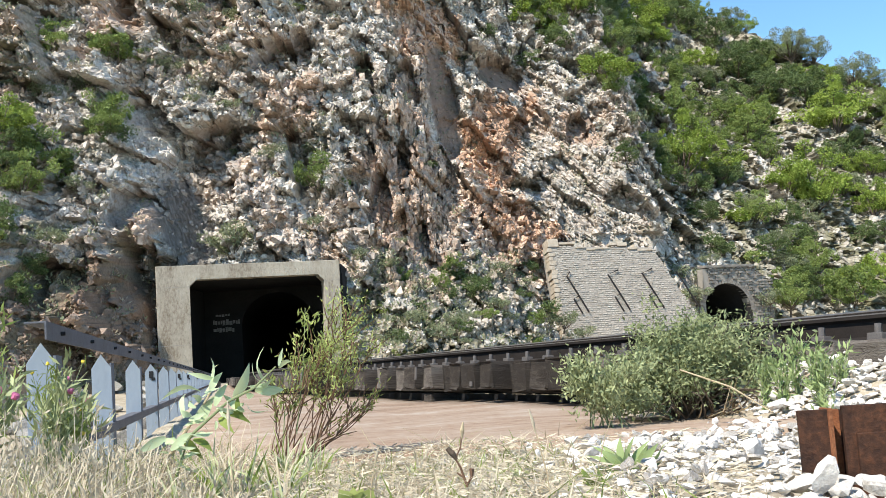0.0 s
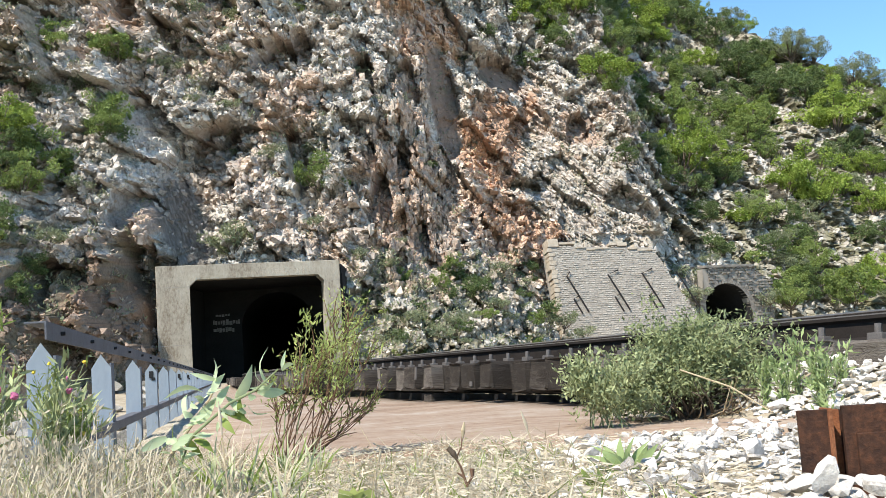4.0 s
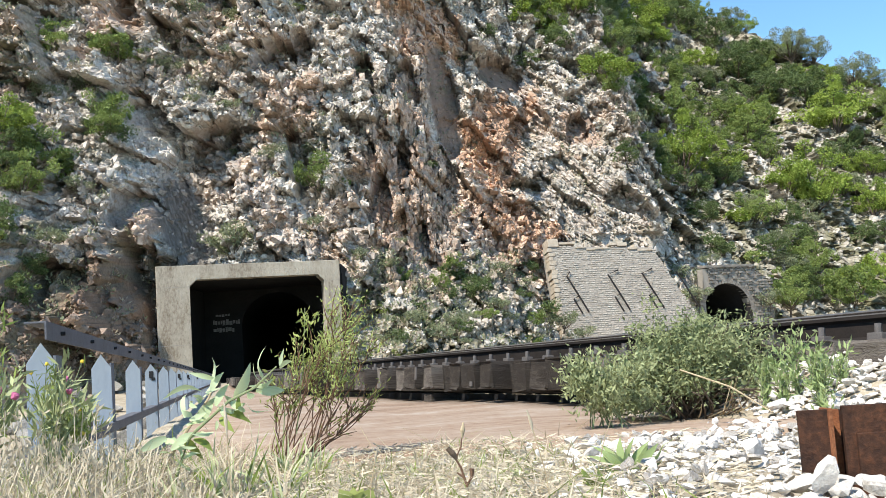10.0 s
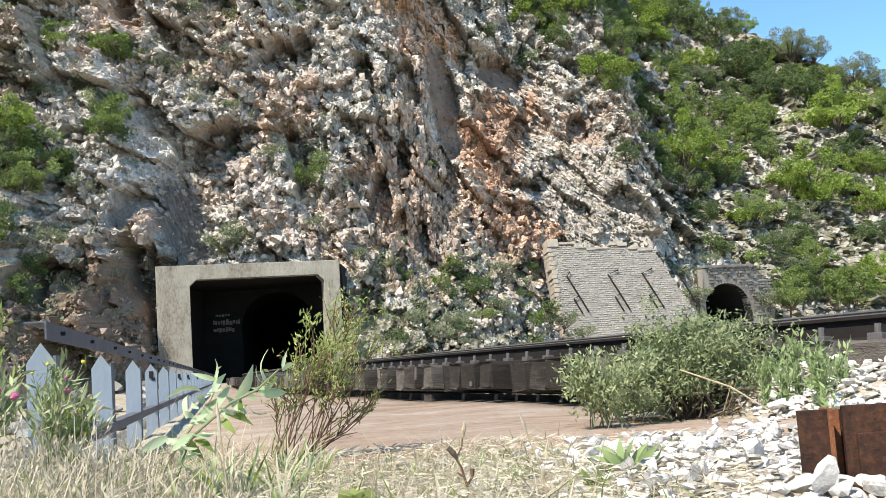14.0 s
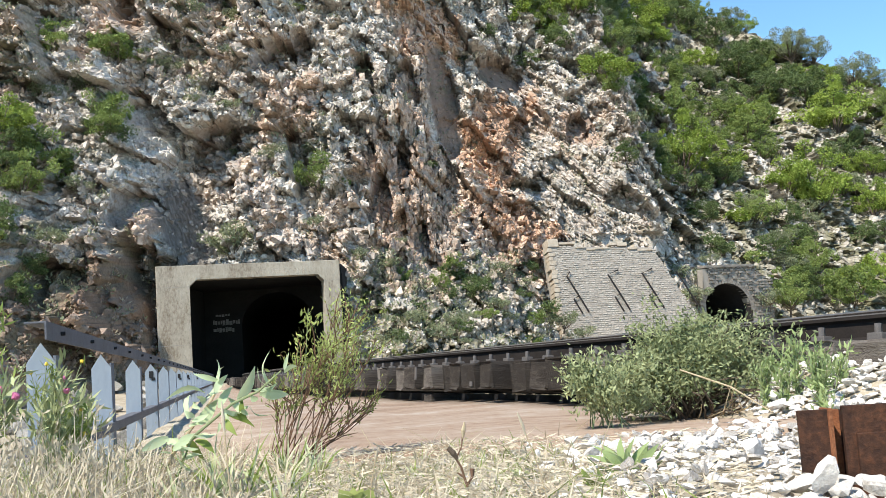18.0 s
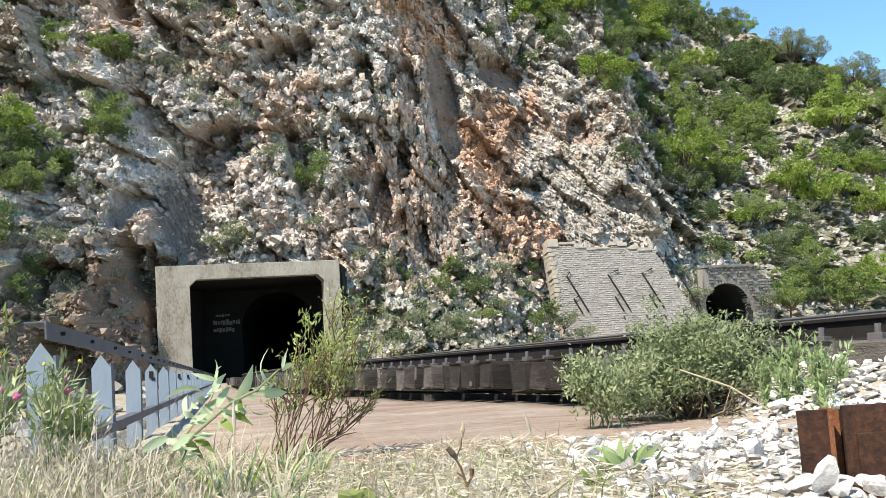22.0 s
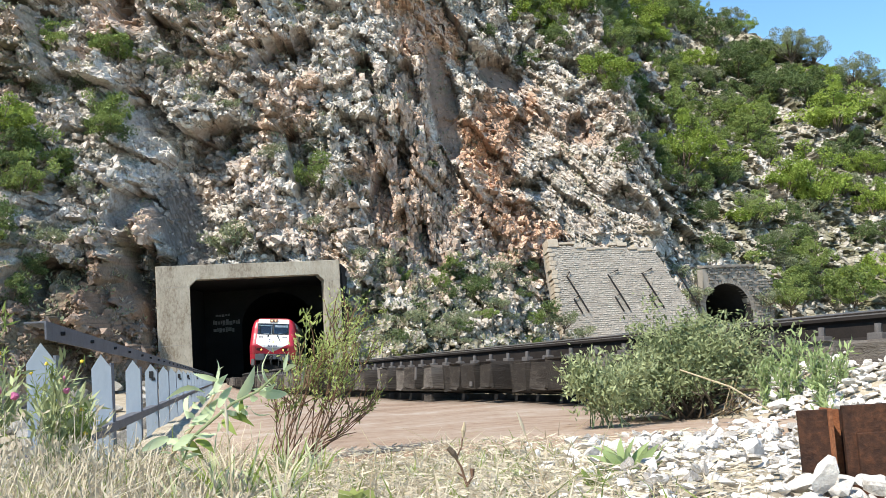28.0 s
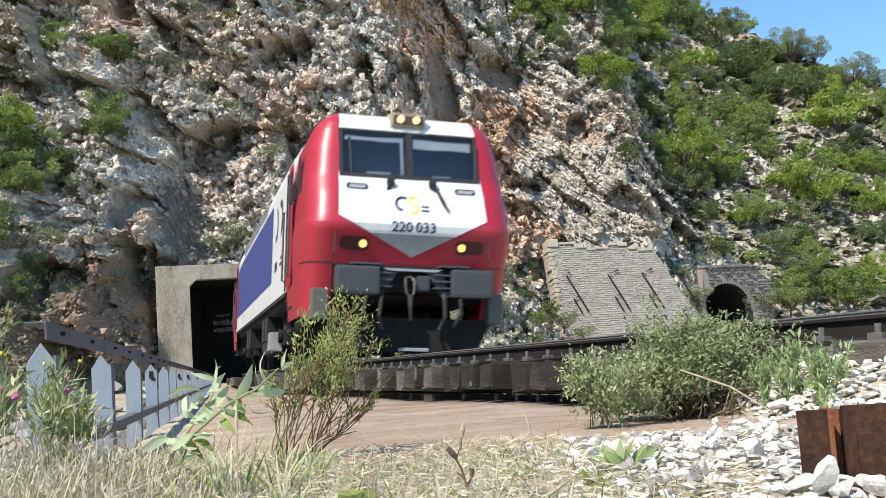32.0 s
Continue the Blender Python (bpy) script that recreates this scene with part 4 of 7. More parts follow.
def build_track():
    p = thing("railway_track", "single railway track on close-set weathered timber sleepers", "railway track", kind="structure")
    for off in (-0.75, 0.75):
        r = part("rail", rail_mesh("rail", off, False), RAIL_RUST, p, "dark rusty steel rail")
        part("running_surface", rail_mesh("running_surface", off, True), RAIL_HEAD, r, "worn rail head")
    rnd = random.Random(3)
    sleepers = []
    for k in range(7):
        wide, low = rnd.uniform(0.112, 0.138), rnd.uniform(0.345, 0.405)
        bm = box(-1.27, 1.27, -wide, wide, -low, -0.165, 0.018)
        for v in bm.verts:
            v.co += Vector((rnd.uniform(-0.02, 0.02), rnd.uniform(-0.006, 0.006), rnd.uniform(-0.006, 0.006)))
        me = bpy.data.meshes.new("sleeper")
        bm.to_mesh(me)
        bm.free()
        me.materials.append(TIMBER)
        sleepers.append(me)
    plate = bpy.data.meshes.new("base_plate")
    bm = box(-0.16, 0.16, -0.08, 0.08, -0.167, -0.148, 0.004)
    for sx in (-1, 1):
        box(sx * 0.10 - 0.028, sx * 0.10 + 0.028, -0.045, 0.045, -0.15, -0.112, 0.008, bm)
        disc(0.017, 0.05, (sx * 0.10, 0, -0.095), "z", 8, bm)
    bm.to_mesh(plate)
    bm.free()
    plate.materials.append(CLIP)
    s = track_s(-9.0)
    k = 0
    while s < track_s(92):
        m = track_pose(s)
        o = part("sleeper", sleepers[(k * 5 + k // 7) % 7], None, p)
        o.matrix_world = m @ pose(rnd.uniform(-0.10, 0.08), 0, rnd.uniform(-0.008, 0.004), 0, 0, rnd.uniform(-1.5, 1.5))
        if s < track_s(26):
            q = part("base_plate", plate, None, p)
            q.matrix_world = m @ pose(-0.75, 0, 0)
            if s < track_s(12):
                q = part("base_plate", plate, None, p)
                q.matrix_world = m @ pose(0.75, 0, 0)
        s += SPACING
        k += 1
    # an added black beam that keeps the gap under the sleepers dark, a packing block and two tin tags
    prof = [(-1.0, -0.95), (1.0, -0.95), (1.0, -0.40), (-1.0, -0.40)]
    ss = np.concatenate([np.arange(track_s(5.3), track_s(30), 0.8), np.arange(track_s(30), track_s(62), 2.5)])
    vs = [tuple(track_pose(q) @ Vector((a, 0, b))) for q in ss for a, b in prof]
    part("girder", mesh_np("girder", vs, [(i * 4 + k, i * 4 + (k + 1) % 4, i * 4 + 4 + (k + 1) % 4, i * 4 + 4 + k) for i in range(len(ss) - 1) for k in range(4)]), DARKSTEEL, p, "black beam added to darken the gap under the sleepers")
    o = part("packing_block", box(-1.25, -0.95, -0.10, 0.08, -0.475, -0.405, 0.006), TIMBER, p)
    o.matrix_world = track_pose(track_s(-9.0) + 57.3 * SPACING)
    for q, z in ((57.35, -0.215), (53.8, -0.345)):
        o = part("tin_tag", box(-1.352, -1.345, -0.022, 0.022, z - 0.07 * (q > 55), z + 0.035), CLIP, p, "pale grey tin tag")
        o.matrix_world = track_pose(track_s(-9.0) + q * SPACING)
    return p


build_track()


def build_deck():
    """The dusty walkway beside the track."""
    pts_l, pts_r = [], []
    for y in list(np.arange(3.75, 20, 0.6)) + list(np.arange(20, 58, 2.5)):
        pts_l.append((-0.21 * y - 0.30, y))
        pts_r.append((track_x(y) - 1.22, y))
    bm = bmesh.new()
    top = [[bm.verts.new((x, y, 0.0 + 0.01 * math.sin(x * 5))) for x, y in zip(np.linspace(a[0], b[0], 6), [a[1]] * 6)] for a, b in zip(pts_l, pts_r)]
    bot = [[bm.verts.new((v.co.x, v.co.y, -0.28)) for v in row] for row in top]
    for i in range(len(top) - 1):
        for k in range(5):
            bm.faces.new((top[i][k], top[i][k + 1], top[i + 1][k + 1], top[i + 1][k]))
        bm.faces.new((bot[i][0], top[i][0], top[i + 1][0], bot[i + 1][0]))
        bm.faces.new((top[i][5], bot[i][5], bot[i + 1][5], top[i + 1][5]))
    for k in range(5):
        bm.faces.new((bot[0][k], bot[0][k + 1], top[0][k + 1], top[0][k]))
    part("pavement", bm, DECK, smooth=True)
    tagged(bpy.data.objects["pavement"], "dusty reddish-brown walkway beside the track", "walkway", kind="structure")


build_deck()

# ---- railing ----
FENCE_YAW = math.degrees(math.atan2(0.2163, 1))


def build_railing():
    p = thing("railing", "grey painted steel railing with pointed posts", "railing", at=pose(-0.752, 0, 0, 0, 0, FENCE_YAW))
    k = math.hypot(1, 0.2163)
    post = bpy.data.meshes.new("post")
    w = 0.058
    bm = prism([(-w, -0.75), (w, -0.75), (w, 0.42), (0.0, 0.505), (-w, 0.42)], (-0.006, 0.006), "y", 0.002)
    bm2 = prism([(0.0, -0.75), (0.17, -0.75), (0.17, 0.45), (0.0, 0.45)], (w - 0.012, w), "x")
    me2 = bpy.data.meshes.new("web")
    bm2.to_mesh(me2)
    bm2.free()
    bm.to_mesh(post)
    bm.free()
    post.materials.append(FENCE)
    me2.materials.append(FENCE_DARK)
    for i in range(27):
        y = (4.27 + 2.09 * i) * k
        o = part("post", post, None, p)
        o.matrix_local = pose(0.0, y, 0, random.Random(i).uniform(-.6, .6), random.Random(i + 50).uniform(-.8, .8))
        part("post_web", me2, None, o)
        if i in (3, 6, 8, 11):
            part("clamp", box(-0.018, 0.022, -0.016, -0.005, 0.36, 0.43, 0.004), DARKSTEEL, o, "small black clamp")
            part("clamp", box(0.005, 0.04, -0.014, -0.005, 0.335, 0.365, 0.003), DARKSTEEL, o, "small black clamp")
    end = 60 * k
    for name, z0, z1, x0 in (("handrail", 0.503, 0.575, 0.062), ("middle_rail", 0.035, 0.09, 0.062), ("lower_rail", -0.38, -0.325, 0.062)):
        y0 = 3.98 * k if name == "handrail" else 3.6 * k
        bm = box(x0, x0 + 0.008, y0, end, z0, z1, 0.002)
        box(x0 - 0.075, x0 - 0.001, y0, end, z1 - 0.008, z1, 0.002, bm)
        r = part(name, bm, FENCE_RAIL, p)
        if name == "handrail":
            bolt = bpy.data.meshes.new("bolt")
            b2 = disc(0.009, 0.02, (x0 + 0.016, 0, 0.54), "x", 10)
            b2.to_mesh(bolt)
            b2.free()
            bolt.materials.append(DARKSTEEL)
            for i in range(14):
                for dy in (0.06, 1.05):
                    o = part("bolt", bolt, None, r)
                    o.matrix_local = pose(0, (4.27 + 2.09 * i) * k + dy, 0)
    return p


build_railing()

# ---- locomotive ----


def plain(name, color, rough=0.5, metal=0.0, coat=0.0, emit=0.0, emit_color=None):
    m = bpy.data.materials.new(name)
    m.use_nodes = True
    b = m.node_tree.nodes["Principled BSDF"]
    b.inputs["Base Color"].default_value = (*color, 1)
    b.inputs["Roughness"].default_value, b.inputs["Metallic"].default_value = rough, metal
    b.inputs["Coat Weight"].default_value = coat
    if emit:
        b.inputs["Emission Color"].default_value = (*(emit_color or color), 1)
        b.inputs["Emission Strength"].default_value = emit
    return m


def paint(name, color, dirt=(0.10, 0.075, 0.055), grime=0.35, rough=0.32, coat=0.35):
    """Coach paint with road dirt that thickens in streaks."""
    m = bpy.data.materials.new(name)
    m.use_nodes = True
    n, l = m.node_tree.nodes, m.node_tree.links
    b = n["Principled BSDF"]
    tc, mp, t = n.new("ShaderNodeTexCoord"), n.new("ShaderNodeMapping"), n.new("ShaderNodeTexNoise")
    mp.inputs["Scale"].default_value = (2.2, 2.2, 0.5)
    t.inputs["Scale"].default_value, t.inputs["Detail"].default_value = 3.0, 7
    l.new(tc.outputs["Object"], mp.inputs[0])
    l.new(mp.outputs[0], t.inputs["Vector"])
    r = n.new("ShaderNodeMapRange")
    r.inputs["From Min"].default_value, r.inputs["From Max"].default_value = 0.45, 0.8
    r.inputs["To Max"].default_value = grime
    l.new(t.outputs["Fac"], r.inputs[0])
    mix = n.new("ShaderNodeMix")
    mix.data_type = "RGBA"
    mix.inputs[6].default_value, mix.inputs[7].default_value = (*color, 1), (*dirt, 1)
    l.new(r.outputs[0], mix.inputs[0])
    l.new(mix.outputs[2], b.inputs["Base Color"])
    b.inputs["Roughness"].default_value = rough
    b.inputs["Coat Weight"].default_value, b.inputs["Coat Roughness"].default_value = coat, 0.3
    return m


RED = paint("red_paint", (0.38, 0.011, 0.03), grime=0.3, rough=0.42)
WHITE = paint("white_paint", (0.74, 0.74, 0.73), (0.38, 0.35, 0.31), 0.3)
BLUE = paint("blue_paint", (0.035, 0.055, 0.25), (0.12, 0.11, 0.14), 0.35, 0.4)
LIGHTGREY = paint("light_grey_paint", (0.30, 0.30, 0.31), (0.16, 0.15, 0.14), 0.4)
BEAM_GREY = paint("dark_grey_paint", (0.042, 0.046, 0.054), (0.06, 0.055, 0.05), 0.5, 0.6, 0.05)
STEP_GREY = paint("dusty_grey_paint", (0.10, 0.10, 0.095), (0.07, 0.06, 0.05), 0.5, 0.7, 0.0)
GUNMETAL = paint("underframe_grey", (0.008, 0.0075, 0.007), (0.026, 0.022, 0.018), 0.6, 0.95, 0.0)
RUBBER = plain("black_rubber", (0.012, 0.012, 0.013), 0.7)
STEEL = plain("bare_steel", (0.09, 0.086, 0.082), 0.55, 0.7)
CABLE = plain("worn_light_hose", (0.035, 0.033, 0.031), 0.7)
NAVY = plain("navy_lettering", (0.018, 0.025, 0.09), 0.5)
YELLOW = plain("yellow_mark", (0.78, 0.55, 0.05), 0.5)
BLIND = plain("cream_sun_blind", (0.66, 0.68, 0.66), 0.8)
CAB = plain("cab_interior", (0.075, 0.095, 0.13), 0.8)
LAMP_BOX = plain("beige_lamp_housing", (0.34, 0.27, 0.19), 0.6)
LAMP_FACE = plain("brown_lamp_face", (0.075, 0.045, 0.03), 0.6)
LAMP_DARK = plain("dark_red_lamp_panel", (0.05, 0.009, 0.012), 0.45)
LAMP_ON = plain("lit_yellow_lamp", (0.55, 0.32, 0.08), 0.3, emit=1.3, emit_color=(1.0, 0.47, 0.085))
LAMP_TOP = plain("lit_roof_lamp", (0.35, 0.25, 0.15), 0.3, emit=1.1, emit_color=(1.0, 0.56, 0.27))
GLASS = bpy.data.materials.new("cab_glass")
GLASS.use_nodes = True
gb = GLASS.node_tree.nodes["Principled BSDF"]
gb.inputs["Base Color"].default_value = (0.8, 0.9, 1.0, 1)
gb.inputs["Roughness"].default_value, gb.inputs["Transmission Weight"].default_value, gb.inputs["IOR"].default_value = 0.02, 1.0, 1.75

BODY_LEN = 18.6
# height: half width, set-back of the front, half width of the flat front
NOSE = ((0.62, 1.44, 0.30, 1.06), (1.00, 1.46, 0.22, 1.08), (1.32, 1.475, 0.11, 1.08), (1.36, 1.48, 0.095, 1.08), (1.60, 1.49, 0.0, 1.07), (1.78, 1.49, -0.075, 1.055), (1.87, 1.485, -0.095, 1.045),
        (1.97, 1.47, -0.07, 1.035), (2.30, 1.45, 0.05, 1.02), (2.56, 1.44, 0.20, 1.01), (2.62, 1.435, 0.23, 1.01), (3.00, 1.40, 0.34, 1.00), (3.30, 1.33, 0.46, 0.99), (3.40, 1.28, 0.51, 0.98),
        (3.50, 1.20, 0.60, 0.96), (3.58, 1.10, 0.74, 0.94), (3.64, 0.96, 0.95, 0.86), (3.68, 0.80, 1.25, 0.75))


NOSE_ROWS = sorted(set([r[0] for r in NOSE] + [round(0.62 + 0.06 * k, 3) for k in range(51)]))


def nose_at(z):
    zs = [r[0] for r in NOSE]
    return [float(np.interp(z, zs, [r[k] for r in NOSE])) for k in (1, 2, 3)]


def nose_ring(z, back):
    """Half of the plan outline of the cab at one height: front centre, flat front, rounded corner, side."""
    w, f, c = nose_at(z)
    pts = [(0.0, f), (c * 0.5, f), (c, f)]
    for k in range(1, 8):
        a = k / 8 * math.pi / 2
        pts.append((c + (w - c) * math.sin(a) ** 0.85, f + 0.46 * (1 - math.cos(a)) ** 1.15))
    pts += [(w, f + 0.5), (w, back)]
    return pts


def nose_shell(back, keep):
    """The cab's skin between heights, as quads for which keep(x, y, z) holds."""
    bm = bmesh.new()
    zs = NOSE_ROWS
    rows = []
    for z in zs:
        half = nose_ring(z, back)
        rows.append([bm.verts.new((x, y, z)) for x, y in [(-x, y) for x, y in half[::-1]][:-1] + half])
    for a, b in zip(rows, rows[1:]):
        for k in range(len(a) - 1):
            q = (a[k], a[k + 1], b[k + 1], b[k])
            c = sum((v.co for v in q), Vector()) / 4
            if keep(c.x, c.y, c.z):
                bm.faces.new(q)
    if keep(0, 2, 3.68):
        bm.faces.new(rows[-1])
    bmesh.ops.recalc_face_normals(bm, faces=bm.faces)
    bmesh.ops.delete(bm, geom=[v for v in bm.verts if not v.link_faces], context="VERTS")
    return bm


def on_front(points, out=0.004, thick=0.0):
    """A sheet on the cab's flat front, from an outline in x and z."""
    bm = bmesh.new()
    bm.faces.new([bm.verts.new((x, 0, z)) for x, z in points])
    for z in NOSE_ROWS:
        bmesh.ops.bisect_plane(bm, geom=list(bm.verts) + list(bm.edges) + list(bm.faces), plane_co=(0, 0, z), plane_no=(0, 0, 1))
    for v in bm.verts:
        w, f, c = nose_at(v.co.z)
        v.co.y = f - out
    bmesh.ops.recalc_face_normals(bm, faces=bm.faces)
    if sum(f.normal.y for f in bm.faces) > 0:
        bmesh.ops.reverse_faces(bm, faces=bm.faces)
    return bm


def on_side(points, x, out=0.004):
    bm = bmesh.new()
    bm.faces.new([bm.verts.new((x + (out if x > 0 else -out), y, z)) for y, z in points])
    return bm


def text_mesh(body, size):
    cu = bpy.data.curves.new("writing", "FONT")
    cu.body, cu.size, cu.align_x, cu.align_y, cu.extrude, cu.resolution_u, cu.offset = body, size, "CENTER", "CENTER", 0.002, 3, 0.004
    ob = bpy.data.objects.new("writing", cu)
    scene.collection.objects.link(ob)
    me = bpy.data.meshes.new_from_object(ob.evaluated_get(bpy.context.evaluated_depsgraph_get()))
    bpy.data.objects.remove(ob)
    bpy.data.curves.remove(cu)
    return me


def arc(cx, cz, r, w, a0, a1, n=14):
    """A flat ring segment in x and z."""
    out = [(cx + r * math.cos(a), cz + r * math.sin(a)) for a in np.linspace(radians(a0), radians(a1), n)]
    inn = [(cx + (r - w) * math.cos(a), cz + (r - w) * math.sin(a)) for a in np.linspace(radians(a1), radians(a0), n)]
    return out + inn


def build_cab(loco, m):
    """One driving cab with all that sits on it; m turns it to its end of the locomotive."""
    def put(name, bm, mat, parent=None, label="", smooth=False):
        if isinstance(bm, bmesh.types.BMesh):
            bmesh.ops.transform(bm, matrix=m, verts=bm.verts)
        else:
            bm.transform(m)
        return part(name, bm, mat, parent or loco, label, smooth)

    screen = lambda x, y, z: abs(x) < 1.0 and 2.62 < z < 3.30 and y < 0.9
    cab = put("cab_shell", nose_shell(2.4, lambda x, y, z: not screen(x, y, z) and (z > 1.32 or abs(x) > 1.03)), RED, None, "glossy red cab shell", True)
    # white field with a pointed lower edge, and grey below
    white = [(-1.02, 2.62), (-1.045, 1.97), (-0.60, 1.74), (0.60, 1.74), (1.045, 1.97), (1.02, 2.62)]
    put("white_field", on_front(white, 0.006), WHITE, cab, "white painted front field")
    put("grey_point", on_front([(-0.60, 1.74), (0, 1.44), (0.60, 1.74)], 0.006), LIGHTGREY, cab, "light grey pointed band")
    put("brow", on_front([(-1.0, 3.31), (1.0, 3.31), (0.97, 3.585), (-0.97, 3.585)], 0.008), WHITE, cab, "white painted brow over the windscreen")
    # windscreen
    frame_bm = bmesh.new()
    for x0, x1, z0, z1 in ((-1.0, 1.0, 2.56, 2.62), (-1.0, 1.0, 3.27, 3.31), (-1.01, -0.955, 2.56, 3.31), (0.955, 1.01, 2.56, 3.31), (-0.045, 0.045, 2.6, 3.29)):
        f0, f1 = nose_at(z0)[1], nose_at(z1)[1]
        vs = [frame_bm.verts.new((x, f - o, z)) for z, f in ((z0, f0), (z1, f1)) for x in (x0, x1) for o in (0.014, -0.03)]
        for q in ((0, 2, 6, 4), (1, 5, 7, 3), (0, 1, 3, 2), (4, 6, 7, 5), (0, 4, 5, 1), (2, 3, 7, 6)):
            frame_bm.faces.new([vs[i] for i in q])
    bmesh.ops.recalc_face_normals(frame_bm, faces=frame_bm.faces)
    put("windscreen_frame", frame_bm, RUBBER, cab, "black rubber windscreen frame")
    for s in (-1, 1):
        pane = on_front([(s * 0.04, 2.61), (s * 0.97, 2.61), (s * 0.97, 3.285), (s * 0.04, 3.285)], 0.002)
        put("windscreen_pane", pane, GLASS, cab, "clear windscreen pane")
        z0 = 3.13 if s < 0 else 3.05
        bl = on_front([(s * 0.07, z0), (s * 0.35, z0 - 0.012), (s * 0.62, z0 + 0.004), (s * 0.92, z0 - 0.004), (s * 0.92, 3.19), (s * 0.55, 3.18), (s * 0.07, 3.20)], -0.05)
        put("sun_blind", bl, BLIND, cab, "cream roller blind")
    put("pillar", on_front([(-0.13, 2.63), (-0.085, 2.63), (-0.085, 3.20), (-0.13, 3.20)], -0.03), BLIND, cab, "pale inner pillar")
    put("cab_interior", box(-1.2, 1.2, 0.75, 2.3, 2.0, 3.4), CAB, cab, "dark cab interior")
    put("desk", box(-1.15, 1.15, 0.32, 0.75, 2.35, 2.56), CAB, cab, "dark driving desk")
    put("desk_paper", box(-0.62, -0.28, 0.30, 0.325, 2.56, 2.655), BLIND, cab, "papers on the desk")
    put("desk_paper", box(0.34, 0.60, 0.30, 0.325, 2.56, 2.645), BLIND, cab, "papers on the desk")
    ring = nose_ring(1.345, 2.38)
    for s in (-1, 1):
        put("seam", tube([(s * x * 1.002, y - 0.003, 1.345) for x, y in ring[2:-1]], 0.007, 5), RUBBER, cab, "dark seam in the cab shell")
    # roof lamps
    lampbox = put("roof_lamp", box(-0.26, 0.26, 0.44, 0.95, 3.37, 3.59, 0.05), LAMP_BOX, cab, "twin roof lamp in a beige housing")
    put("lamp_face", box(-0.215, 0.215, 0.425, 0.45, 3.415, 3.55, 0.01), LAMP_FACE, lampbox, "brown lamp face")
    for s in (-1, 1):
        put("lens", disc(0.055, 0.03, (s * 0.115, 0.418, 3.485), "y", 18), LAMP_TOP, lampbox, "lit warm lamp lens")
        # head lamps in dark recesses
        put("lamp_panel", on_front([(s * 0.62, 1.53), (s * 0.66, 1.50), (s * 0.98, 1.515), (s * 1.02, 1.56), (s * 1.01, 1.66), (s * 0.96, 1.69), (s * 0.66, 1.69), (s * 0.61, 1.65)], 0.006), LAMP_DARK, cab, "dark lamp panel")
        hl = put("head_lamp", disc(0.066, 0.05, (s * 0.695, -0.005, 1.59), "y", 22, bevel=0.01), BEAM_GREY, cab, "round head lamp")
        put("lens", disc(0.052, 0.02, (s * 0.695, -0.032, 1.59), "y", 22), LAMP_ON, hl, "lit yellow lamp lens")
        # foot recess, wiper, hand rail, jumper socket
        step = on_front([(s * 0.64, 2.36), (s * 0.90, 2.36), (s * 0.93, 2.40), (s * 0.91, 2.46), (s * 0.64, 2.46), (s * 0.61, 2.41)], 0.008)
        put("step_recess", step, RUBBER, cab, "dark framed foot step")
        put("step_recess_plate", on_front([(s * 0.66, 2.385), (s * 0.88, 2.385), (s * 0.885, 2.435), (s * 0.66, 2.435)], 0.011), LIGHTGREY, cab)
        wm = tube([(s * 0.30, 0.19, 2.46), (s * 0.33, 0.10, 2.40), (s * 0.38, 0.12, 2.31)], [0.03, 0.032, 0.02], 8)
        box(s * 0.30 - 0.05, s * 0.30 + 0.05, 0.08, 0.2, 2.43, 2.54, 0.015, wm)
        put("bracket", wm, RUBBER, cab, "black lamp iron bracket")
        put("wiper", tube([(s * 0.82 if s < 0 else 0.93, 0.20, 2.46), (s * 0.84 if s < 0 else 0.97, 0.26, 2.75), (s * 0.86 if s < 0 else 0.98, 0.36, 3.15)], 0.02 if s < 0 else 0.028, 6), RUBBER, cab, "black windscreen wiper")
        put("grab_rail", tube([(s * 1.09, 0.02, 1.42), (s * 1.09, -0.06, 1.44), (s * 1.085, -0.07, 1.74), (s * 1.085, -0.01, 1.76)], 0.012, 6), CABLE, cab, "thin grab rail")
    # dark tapering strand that runs down and outwards from the bracket
    put("bracket_strand", tube([(0.36, 0.10, 2.42), (0.42, 0.03, 2.26), (0.46, -0.01, 2.17), (0.51, -0.04, 2.08)], [0.03, 0.035, 0.028, 0.02], 7), RUBBER, cab, "black tapering strand below the bracket")
    # emblem as plain shapes, and the running number
    for pts, mt in ((arc(-0.145, 2.175, 0.115, 0.038, 55, 265), NAVY), (arc(0.005, 2.225, 0.075, 0.032, 20, 275), YELLOW), (arc(0.005, 2.105, 0.08, 0.034, -150, 95), YELLOW)):
        put("emblem", on_front(pts, 0.011), mt, cab, "curved emblem shape")
    for z in (2.075, 2.135):
        put("emblem", on_front([(0.11, z), (0.225, z - 0.005), (0.225, z + 0.024), (0.12, z + 0.028)], 0.011), NAVY, cab, "blue emblem bar")
    for k, ch in enumerate("220033"):
        t = text_mesh(ch, 0.195)
        t.transform(pose(-0.262 + 0.098 * k + (0.04 if k > 2 else 0), 0, 1.835, 90))
        for v in t.vertices:
            v.co.y = nose_at(v.co.z)[1] - 0.012 + v.co.y * 0.3
        put("number_digit", t, NAVY, cab, "dark blue running number digit")
    # buffer beam
    beam = put("buffer_beam", box(-1.06, 1.06, 0.05, 0.45, 0.98, 1.32, 0.02), GUNMETAL, None, "dark grey buffer beam")
